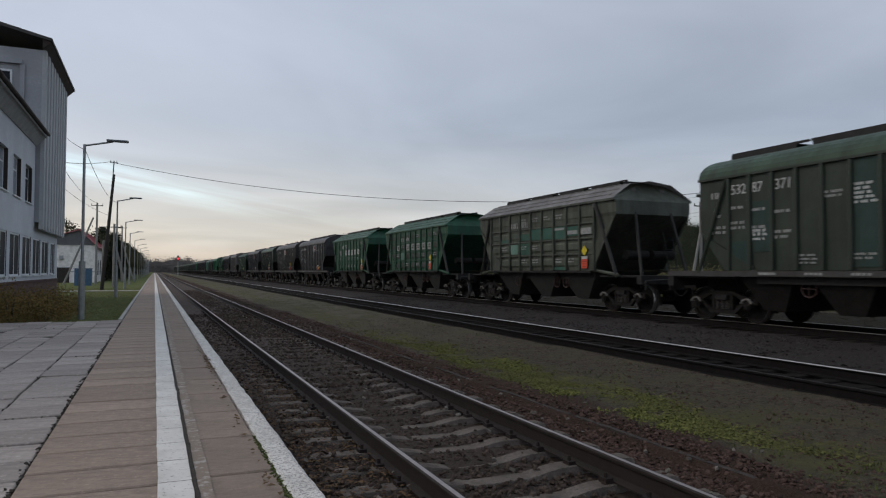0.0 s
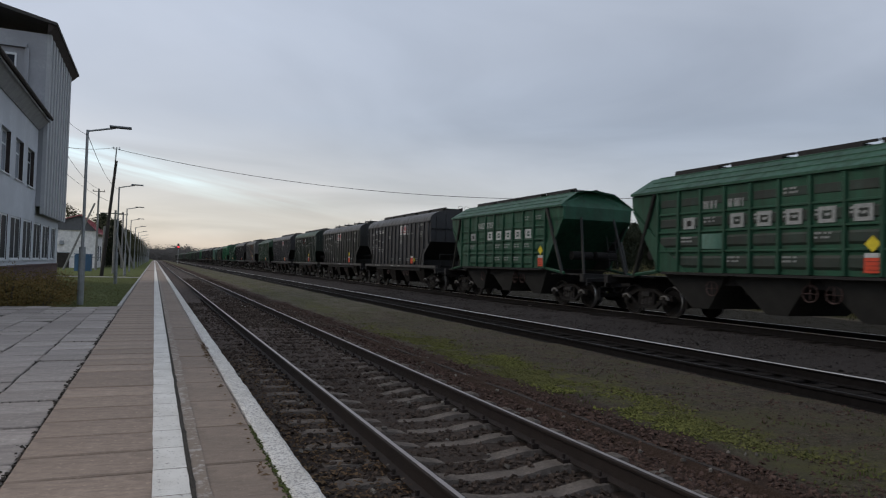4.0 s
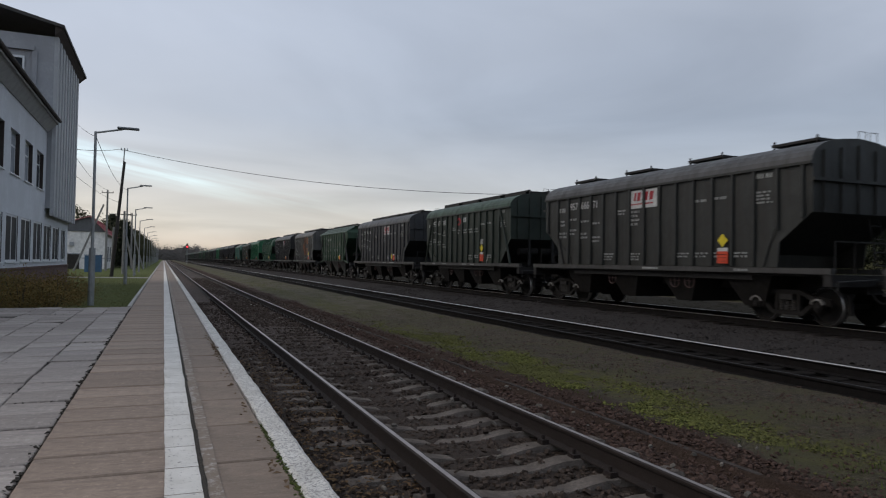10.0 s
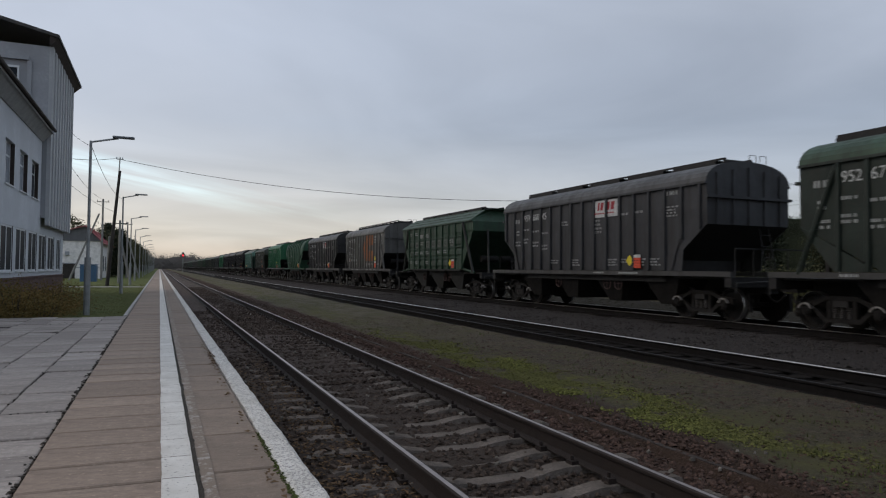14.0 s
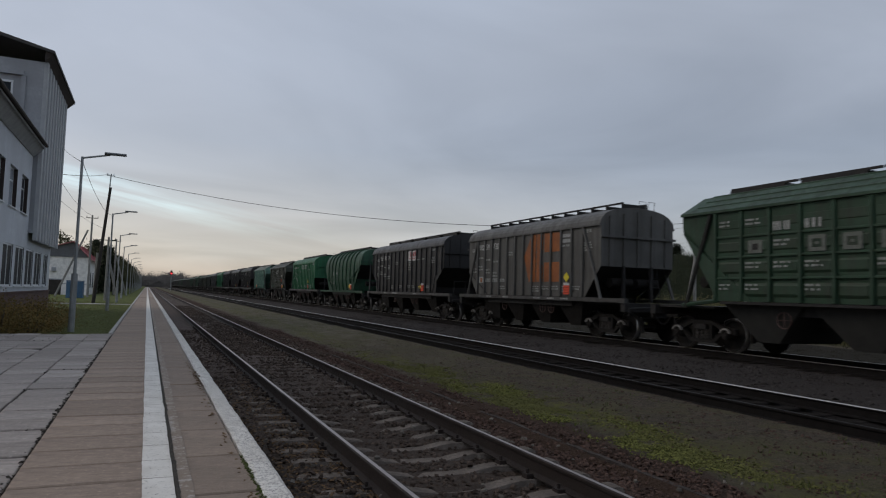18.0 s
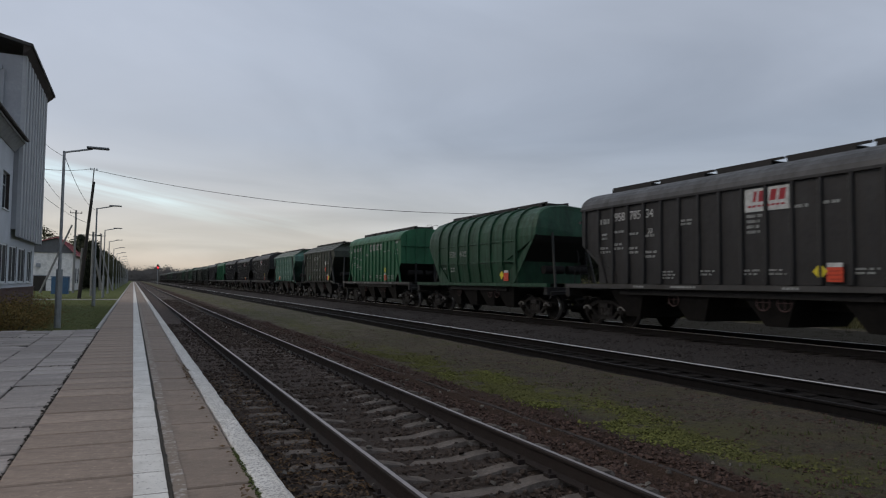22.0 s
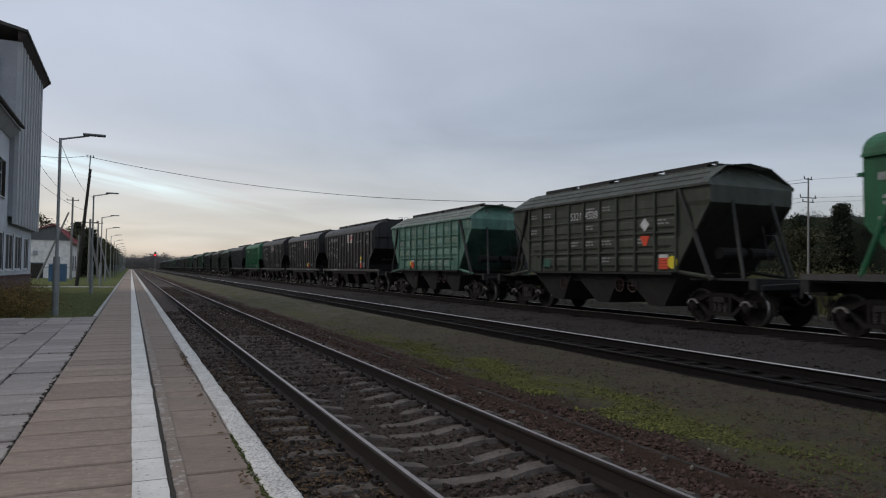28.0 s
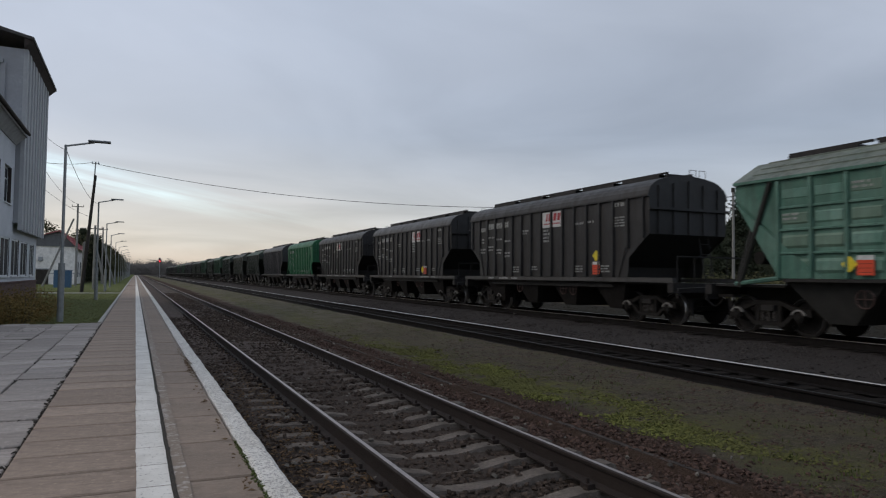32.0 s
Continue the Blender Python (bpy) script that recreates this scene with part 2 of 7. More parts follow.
M_RAIL = plain("rusty_rail_side", (0.024, 0.016, 0.013), 0.75, 0.2, 0.4, 8, 0.3)
M_RAILOIL = plain("oily_rail_side", (0.011, 0.0095, 0.009), 0.8, 0.0, 0.4, 8, 0.3, 0.01, 0.1)
M_SLEEPER = plain("worn_concrete_sleeper", (0.150, 0.126, 0.108), 0.95, 0, 0.45, 4, 0.6, 0.015, 0.12)
M_EDGING = plain("weathered_edging", (0.060, 0.050, 0.045), 0.95, 0, 0.4, 6, 0.5, 0.01, 0.1)
M_WOOD = plain("tarred_timber_sleeper", (0.024, 0.021, 0.019), 0.95, 0, 0.4, 5, 0.6, 0.015, 0.03)
M_POLE = plain("galvanised_post", (0.27, 0.28, 0.28), 0.5, 0.3, 0.25, 6, 0.1)
M_POLEDK = plain("weathered_timber_pole", (0.034, 0.029, 0.025), 0.85, 0, 0.4, 3, 0.4)
M_CONPOLE = plain("concrete_post", (0.22, 0.215, 0.20), 0.9, 0, 0.25, 3, 0.3)
M_WIRE = plain("cable_black", (0.02, 0.02, 0.022), 0.6)
M_GLASSLAMP = plain("lamp_housing", (0.16, 0.17, 0.18), 0.5, 0.3, 0.15, 8)
M_WALL = plain("white_render", (0.53, 0.55, 0.58), 0.85, 0, 0.12, 0.7, 0.2, 0.008)
M_GABLE = plain("grey_gable_boards", (0.12, 0.122, 0.13), 0.85, 0, 0.2, 2, 0.3)
M_BRICKW = plain("limewashed_brick", (0.74, 0.72, 0.70), 0.9, 0, 0.3, 2.5, 0.4, 0.01)
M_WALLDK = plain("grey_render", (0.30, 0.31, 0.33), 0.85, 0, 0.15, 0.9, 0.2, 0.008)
M_PANEL = plain("ribbed_grey_cladding", (0.36, 0.37, 0.38), 0.75, 0, 0.14, 1.2, 0.15, 0.006)
M_PLINTH = plain("dark_red_plinth", (0.10, 0.055, 0.050), 0.85, 0, 0.25, 2, 0.3)
M_SLATE = plain("weathered_slate_roof", (0.060, 0.056, 0.054), 0.8, 0, 0.35, 3, 0.5)
M_FASCIA = plain("dark_eave_board", (0.045, 0.034, 0.030), 0.8, 0, 0.3, 4, 0.3)
M_SOFFIT = plain("dusty_soffit", (0.34, 0.34, 0.34), 0.85, 0, 0.2, 3)
M_FRAMEW = plain("white_window_frame", (0.62, 0.64, 0.66), 0.5, 0, 0.1, 5)
M_GLASS = plain("dark_window_glass", (0.030, 0.034, 0.041), 0.45, 0.0, 0.3, 1.0, 0.02, 0.002, 0.02)
M_CURTAIN = plain("curtain_behind_pane", (0.25, 0.27, 0.30), 0.8, 0, 0.3, 2)
M_REDROOF = plain("red_metal_roof", (0.34, 0.110, 0.115), 0.55, 0.1, 0.2, 2)
M_BLUE = plain("blue_painted_metal", (0.050, 0.110, 0.190), 0.6, 0, 0.25, 4)
M_BARK = plain("bark", (0.060, 0.050, 0.042), 0.9, 0, 0.4, 6, 0.7)


def leafy(name, a, b, c):
    k = Mat(name, 0.9, 0.0, 0.04)
    k.colour(k.mix(k.noise(0.5, 3), k.mix(k.island(), a, b), c))
    return k.m


M_CONIFER = leafy("conifer_needles", (0.022, 0.028, 0.019), (0.036, 0.042, 0.027), (0.028, 0.034, 0.023))
M_LEAF = leafy("autumn_leaves", (0.050, 0.060, 0.034), (0.092, 0.090, 0.048), (0.072, 0.070, 0.042))
M_BUSH = leafy("bush_leaves", (0.095, 0.086, 0.034), (0.215, 0.120, 0.042), (0.130, 0.098, 0.038))
M_BUSHG = leafy("green_bush_leaves", (0.090, 0.100, 0.034), (0.170, 0.160, 0.050), (0.120, 0.115, 0.042))
M_GRASS = leafy("grass_blades", (0.050, 0.066, 0.020), (0.090, 0.104, 0.034), (0.066, 0.074, 0.030))
M_LAWN = leafy("lawn_blades", (0.130, 0.145, 0.060), (0.230, 0.230, 0.100), (0.180, 0.178, 0.088))
M_SCRUB = leafy("dead_brown_scrub", (0.014, 0.013, 0.009), (0.024, 0.022, 0.015), (0.018, 0.017, 0.012))
M_MOSS = leafy("moss_tufts", (0.052, 0.058, 0.020), (0.165, 0.168, 0.050), (0.086, 0.084, 0.034))
M_WEED = leafy("dry_weeds", (0.055, 0.050, 0.024), (0.085, 0.076, 0.034), (0.045, 0.048, 0.022))
M_REED = leafy("tall_olive_weeds", (0.075, 0.070, 0.036), (0.120, 0.108, 0.052), (0.070, 0.070, 0.034))
# Far wood: the haze of distance is put into its paler grey.
M_FARWOOD = leafy("hazed_far_wood", (0.098, 0.094, 0.088), (0.140, 0.130, 0.122), (0.115, 0.108, 0.100))
M_FALLEN = leafy("fallen_leaves", (0.12, 0.075, 0.043), (0.085, 0.054, 0.034), (0.155, 0.105, 0.062))


def stones(name, a, b, c):
    k = Mat(name, 0.95, 0.0, 0.12)
    k.colour(k.mix(k.math("MULTIPLY", k.noise(30, 4), 0.5), k.mix(k.island(), a, b), c))
    k.relief(k.noise(60, 3), 0.4, 0.006)
    return k.m


M_STONE = stones("ballast_stone", (0.031, 0.023, 0.018), (0.096, 0.072, 0.058), (0.040, 0.029, 0.023))
M_STONERED = stones("red_brown_ballast_stone", (0.036, 0.023, 0.018), (0.105, 0.066, 0.052), (0.046, 0.031, 0.026))
M_STONEGREY = stones("grey_ballast_stone", (0.020, 0.0175, 0.016), (0.060, 0.053, 0.049), (0.028, 0.024, 0.022))
M_PEBBLE = stones("grey_pebble", (0.075, 0.066, 0.056), (0.190, 0.172, 0.150), (0.11, 0.098, 0.084))


def ground_mat():
    k = Mat("ground_soil_gravel_moss", 0.95, 0.0, 0.06)
    wob = k.math("MULTIPLY", k.math("SUBTRACT", k.noise(0.45, 5, 0.6, None, 0.2, 0.8), 0.5), 0.9)
    x = k.math("ADD", k.axis(0), wob)
    grit = k.cells(22.0)
    fine = k.noise(55, 5, 0.7, None, 0.3, 0.7)
    gravel = k.mix(fine, (0.034, 0.026, 0.021), (0.094, 0.071, 0.058))
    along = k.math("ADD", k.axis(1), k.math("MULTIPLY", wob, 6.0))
    gravel = k.mix(k.math("DIVIDE", k.math("SUBTRACT", along, 9.0), 8.0, True), gravel, k.mix(fine, (0.060, 0.046, 0.040), (0.165, 0.130, 0.113)))    # paler stone farther along
    gravel = k.mix(k.math("MULTIPLY", grit, 0.5), gravel, (0.074, 0.064, 0.058))
    red = k.mix(fine, (0.030, 0.019, 0.014), (0.078, 0.053, 0.040))
    soil = k.mix(k.noise(9, 7, 0.75, None, 0.38, 0.62), (0.033, 0.027, 0.020), (0.096, 0.079, 0.060))
    soil = k.mix(k.math("MULTIPLY", k.noise(3.2, 6, 0.75, None, 0.44, 0.60), 0.55), soil, (0.052, 0.046, 0.036))
    soil = k.mix(k.noise(48, 5, 0.7, None, 0.54, 0.66), soil, (0.160, 0.138, 0.114))
    soil = k.mix(k.math("MULTIPLY", k.noise(1.1, 6, 0.7, None, 0.44, 0.62), 0.7), soil, (0.084, 0.080, 0.042))
    moss = k.mix(k.noise(26, 5, 0.7), (0.062, 0.064, 0.026), (0.138, 0.138, 0.042))
    lawn = k.mix(k.noise(7, 6, 0.7), (0.075, 0.094, 0.034), (0.140, 0.150, 0.058))
    meadow = k.mix(k.noise(0.6, 6, 0.7), (0.042, 0.042, 0.020), (0.070, 0.062, 0.030))
    dark = k.mix(fine, (0.024, 0.021, 0.020), (0.072, 0.064, 0.060))
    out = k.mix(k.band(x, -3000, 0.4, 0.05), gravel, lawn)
    out = k.mix(k.band(x, 3.9, 5.1, 0.3), out, red)
    out = k.mix(k.band(x, 4.95, 9.5, 0.15), out, soil)
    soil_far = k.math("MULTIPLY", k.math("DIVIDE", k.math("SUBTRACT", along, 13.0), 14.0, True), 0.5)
    out = k.mix(k.math("MULTIPLY", k.band(x, 4.95, 9.5, 0.15), soil_far), out, k.mix(k.noise(1.4, 6, 0.75, k.stretch(1, 0.4, 1), 0.40, 0.60), (0.088, 0.092, 0.048), (0.180, 0.155, 0.122)))      # paler soil farther along
    patch = k.noise(0.35, 4, 0.6, k.stretch(1, 0.5, 1), 0.38, 0.56)
    out = k.mix(k.math("MULTIPLY", k.band(x, 5.0, 6.5, 0.5), k.math("MULTIPLY", patch, k.noise(5, 5, 0.7, None, 0.44, 0.62))), out, moss)
    xs = k.math("ADD", k.axis(0), k.math("MULTIPLY", wob, 0.15))
    out = k.mix(k.band(xs, 8.36, 31.0, 0.03), out, dark)
    out = k.mix(k.math("MULTIPLY", k.band(xs, 8.36, 10.35, 0.05), 0.92), out, (0.018, 0.0155, 0.0145))      # darker bed of the middle track
    out = k.mix(k.band(x, 17.4, 31.5, 0.4), out, k.mix(fine, (0.018, 0.016, 0.012), (0.036, 0.032, 0.024)))
    out = k.mix(k.band(x, 31.0, 3000, 1.5), out, meadow)
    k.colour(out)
    k.relief(k.math("ADD", fine, k.math("MULTIPLY", grit, 1.5)), 0.7, 0.03)
    return k.m


M_GROUND = ground_mat()


def slab_mat(name, a, b, stain, scale):
    k = Mat(name, 0.80, 0.0, 0.5)
    col = k.mix(k.chance(), a, b)
    col = k.mix(k.noise(scale, 6, 0.65, None, 0.42, 0.7), col, stain)
    col = k.mix(k.math("MULTIPLY", k.noise(scale * 4.5, 7, 0.75, k.stretch(0.5, 1, 1), 0.5, 0.68), 0.6), col, tuple(c * 0.5 for c in a))
    col = k.mix(k.math("MULTIPLY", k.noise(scale * 2.2, 5, 0.7, k.stretch(1, 1, 3), 0.55, 0.7), 0.35), col, tuple(c * 1.35 for c in b))
    col = k.mix(k.math("MULTIPLY", k.noise(scale * 9, 6, 0.75, k.stretch(0.45, 1, 1, None), 0.46, 0.62), 0.45), col, tuple(c * 0.6 for c in a))
    col = k.mix(k.math("MULTIPLY", k.noise(scale * 13, 6, 0.75, None, 0.57, 0.66), 0.5), col, tuple(min(1, c * 1.5) for c in b))
    grain = k.noise(70, 4, 0.7, k.stretch(0.35, 1, 1), 0.3, 0.7)
    k.colour(k.mix(k.math("MULTIPLY", grain, 0.35), col, tuple(c * 0.55 for c in a)))
    k.relief(grain, 0.35, 0.006)
    return k.m


M_SLAB = slab_mat("worn_concrete_slab", (0.246, 0.182, 0.138), (0.384, 0.288, 0.220), (0.165, 0.120, 0.090), 1.6)
M_SLAB2 = slab_mat("brown_grey_concrete_slab", (0.224, 0.167, 0.126), (0.276, 0.207, 0.156), (0.152, 0.112, 0.084), 1.9)
M_PAVER = slab_mat("grey_paving_tile", (0.270, 0.232, 0.206), (0.450, 0.392, 0.350), (0.215, 0.182, 0.160), 1.5)
M_JOINT = plain("dark_joint_dirt", (0.038, 0.031, 0.023), 0.95, 0, 0.4, 9, 0.5)


def worn_white(name, thin, chip=(0.20, 0.185, 0.17), fine=24, whites=((0.57, 0.54, 0.49), (0.70, 0.67, 0.62))):
    k = Mat(name, 0.8, 0.0, 0.3)
    chips = k.noise(fine, 7, 0.75, None, thin, thin + 0.07)
    scuff = k.noise(3, 5, 0.6)
    white = k.mix(scuff, *whites)
    k.colour(k.mix(chips, white, chip))
    k.relief(k.math("ADD", chips, k.noise(fine * 2.5, 4)), 0.5, 0.005)
    return k.m


M_STRIPE = worn_white("white_platform_line", 0.575, fine=34)
M_EDGE = worn_white("whitewashed_platform_edge", 0.50, (0.27, 0.25, 0.235), 52)
M_GHOST = worn_white("worn_off_line", 0.42, (0.205, 0.160, 0.124), 9, ((0.30, 0.265, 0.235), (0.38, 0.345, 0.31)))
M_KERB = plain("pale_worn_kerb", (0.42, 0.40, 0.37), 0.9, 0, 0.35, 4, 0.4)

# ---- mesh tools ----
def link(name, bm, mat, parent=None, smooth=False):
    me = bpy.data.meshes.new(name)
    bm.to_mesh(me)
    bm.free()
    for m in (mat if isinstance(mat, (list, tuple)) else [mat]):
        me.materials.append(m)
    if smooth:
        me.shade_smooth()
    ob = new(name, me)
    if parent:
        ob.parent = parent
    return ob


def part(name, bm, mat, parent, label="", smooth=False):
    ob = link(name, bm, mat, parent, smooth)
    return tagged(ob, label) if label else ob


def again(name, ob, parent, m):
    """Another piece on the same mesh as ob."""
    o = new(name, ob.data)
    o.parent = parent
    o.matrix_basis = m
    return o


def box(bm, x0, x1, y0, y1, z0, z1, mi=0):
    v = [bm.verts.new(p) for p in ((x0, y0, z0), (x1, y0, z0), (x1, y1, z0), (x0, y1, z0), (x0, y0, z1), (x1, y0, z1), (x1, y1, z1), (x0, y1, z1))]
    for f in ((3, 2, 1, 0), (4, 5, 6, 7), (0, 1, 5, 4), (1, 2, 6, 5), (2, 3, 7, 6), (3, 0, 4, 7)):
        bm.faces.new([v[i] for i in f]).material_index = mi
    return bm


def soft_box(x0, x1, y0, y1, z0, z1, r=0.01, seg=1):
    bm = box(bmesh.new(), x0, x1, y0, y1, z0, z1)
    bmesh.ops.bevel(bm, geom=bm.edges[:], offset=r, segments=seg, affect="EDGES", profile=0.5)
    return bm


def sweep(bm, pts, axis, a, b, mi=0):
    """Closes a polygon of (u, v) points along an axis from a to b."""
    def at(u, v, w):
        return {"x": (w, u, v), "y": (u, w, v), "z": (u, v, w)}[axis]
    lo, hi = [bm.verts.new(at(u, v, a)) for u, v in pts], [bm.verts.new(at(u, v, b)) for u, v in pts]
    n = len(pts)
    made = [bm.faces.new(lo[::-1]), bm.faces.new(hi)]
    made += [bm.faces.new((lo[i], lo[(i + 1) % n], hi[(i + 1) % n], hi[i])) for i in range(n)]
    for f in made:
        f.material_index = mi
    bmesh.ops.recalc_face_normals(bm, faces=made)
    return bm


def rod(bm, p, q, r, n=6, r2=None, mi=0):
    p, q = Vector(p), Vector(q)
    way = (q - p).normalized()
    a = way.orthogonal().normalized()
    b = way.cross(a)
    rings = []
    for c, rad in ((p, r), (q, r if r2 is None else r2)):
        rings.append([bm.verts.new(c + rad * (math.cos(2 * math.pi * i / n) * a + math.sin(2 * math.pi * i / n) * b)) for i in range(n)])
    bm.faces.new(rings[0][::-1]).material_index = mi
    bm.faces.new(rings[1]).material_index = mi
    for i in range(n):
        bm.faces.new((rings[0][i], rings[0][(i + 1) % n], rings[1][(i + 1) % n], rings[1][i])).material_index = mi
    return bm


def loft(bm, rings, mi=0, caps=True):
    rows = [[bm.verts.new(p) for p in ring] for ring in rings]
    n = len(rows[0])
    made = []
    for a, b in zip(rows, rows[1:]):
        made += [bm.faces.new((a[i], a[(i + 1) % n], b[(i + 1) % n], b[i])) for i in range(n)]
    if caps:
        made += [bm.faces.new(rows[0][::-1]), bm.faces.new(rows[-1])]
    for f in made:
        f.material_index = mi
    bmesh.ops.recalc_face_normals(bm, faces=made)
    return bm


def from_lists(name, verts, faces, mat, parent=None):
    me = bpy.data.meshes.new(name)
    me.from_pydata(verts, [], faces)
    for m in (mat if isinstance(mat, (list, tuple)) else [mat]):
        me.materials.append(m)
    ob = new(name, me)
    if parent:
        ob.parent = parent
    return ob


def thing(name, label, category, group="", m=None):
    ob = tagged(new(name), label, category, group)
    if m is not None:
        ob.matrix_basis = m
    return ob


def leaf_cloud(rng, centres, per, size, spread, flat=0.8):
    """Small bent leaves scattered round the centres: vertices and faces."""
    verts, faces = [], []
    for c in centres:
        for _ in range(per):
            d = Vector((rng.gauss(0, 1), rng.gauss(0, 1), rng.gauss(0, flat)))
            p = Vector(c) + d * spread * 0.5
            a = Vector((rng.uniform(-1, 1), rng.uniform(-1, 1), rng.uniform(-0.7, 0.7))).normalized()
            b = a.orthogonal().normalized() * rng.uniform(0.4, 0.7)
            s = size * rng.uniform(0.6, 1.4)
            k = len(verts)
            verts += [tuple(p - a * s), tuple(p + b * s), tuple(p + a * s), tuple(p - b * s)]
            faces.append((k, k + 1, k + 2, k + 3))
    return verts, faces

# ---- ground, tracks, platform ----
TRACK1, TRACK2, TRACK3 = 2.73, 9.20, 15.78
RAIL1, RAIL2, RAIL3 = -0.18, -0.15, -0.02
GAUGE = 1.59

profile = ((-2500, -0.4), (-60, -0.3), (-12, -0.22), (-0.80, -0.20), (-0.78, -0.5), (0.80, -0.5), (0.93, -0.42), (1.3, -0.42), (3.4, -0.425), (4.2, -0.42),
           (4.42, -0.42), (4.52, -0.345), (4.75, -0.335), (5.0, -0.32), (6.0, -0.30), (7.5, -0.30), (8.28, -0.30), (8.5, -0.37), (10.6, -0.37), (11.4, -0.33), (12.8, -0.25), (13.8, -0.22), (17.8, -0.22),
           (19.5, -0.6), (22.0, -0.7), (45, -0.6), (120, -0.5), (2500, -0.5))
ys = [-400, -60, -12] + [-2 + 0.5 * i for i in range(70)] + [33 + 3 * i for i in range(40)] + [160, 200, 260, 350, 500, 800, 1500, 3000]
gx = []
for (xa, za), (xb, zb) in zip(profile, profile[1:]):
    n = max(1, min(6, int((xb - xa) / 0.25))) if 0.9 < xa < 20 else 1
    gx += [(xa + (xb - xa) * i / n, za + (zb - za) * i / n) for i in range(n)]
gx.append(profile[-1])
gv_, gf = [], []
for y in ys:
    for x, z in gx:
        lump = 0.05 * noise.noise((x * 1.1, y * 0.9, 2.0)) + 0.02 * noise.noise((x * 4, y * 4, 7.0)) if 1.2 < x < 40 else 0.0
        fill = 0.0
        if 1.2 < x < 4.4:      # ballast buries the sleepers farther along, and outside the near rail
            fill = 0.05 * min(1.0, max(0.0, (y - 7.5) / 6)) + (0.03 if x < 1.8 else 0.0) + 0.035 * max(0.0, noise.noise((x * 0.9, y * 0.7, 12.0)))
        gv_.append((x, y, z + fill + lump * (0.5 if x < 4.5 else 0.9)))
w_ = len(gx)
for j in range(len(ys) - 1):
    for i in range(w_ - 1):
        gf.append((j * w_ + i, j * w_ + i + 1, (j + 1) * w_ + i + 1, (j + 1) * w_ + i))
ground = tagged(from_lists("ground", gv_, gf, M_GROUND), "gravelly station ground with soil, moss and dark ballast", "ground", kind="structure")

RAIL_SHAPE = ((-0.075, 0), (0.075, 0), (0.075, 0.012), (0.012, 0.032), (0.010, 0.135), (0.036, 0.150), (0.037, 0.172), (0.028, 0.180), (0.016, 0.182), (-0.022, 0.182), (-0.028, 0.180), (-0.037, 0.172),
              (-0.036, 0.150), (-0.010, 0.135), (-0.012, 0.032), (-0.075, 0.012))


def rail(name, x, top, head, side=M_RAIL, y0=-60.0, y1=1400.0):
    bm = bmesh.new()
    sweep(bm, [(x + u, top - 0.18 + v) for u, v in RAIL_SHAPE], "y", y0, y1)
    bm.faces.ensure_lookup_table()
    for f in bm.faces:
        c = f.calc_center_median()
        if (c.z > top + 0.0015 and f.normal.z > 0.9) or (head is M_RAILTOP and c.z > top - 0.009 and f.normal.z > 0.4):
            f.material_index = 1
    return tagged(link(name, bm, [side, head]), "steel rail with rusty web and a worn head", "rail", "rails", "structure")


rail("rail_1", TRACK1 - GAUGE / 2, RAIL1, M_RAILHEAD)
rail("rail_2", TRACK1 + GAUGE / 2, RAIL1, M_RAILHEAD)
# Same track as rail_4; only its missing glint is painted in.
rail("rail_3", TRACK2 - GAUGE / 2, RAIL2, M_RAILDARK, M_RAILOIL)
rail("rail_4", TRACK2 + GAUGE / 2, RAIL2, M_RAILTOP, M_RAILOIL)
rail("rail_5", TRACK3 - GAUGE / 2, RAIL3, M_RAILTOP, M_RAILOIL)
rail("rail_6", TRACK3 + GAUGE / 2, RAIL3, M_RAILTOP, M_RAILOIL)


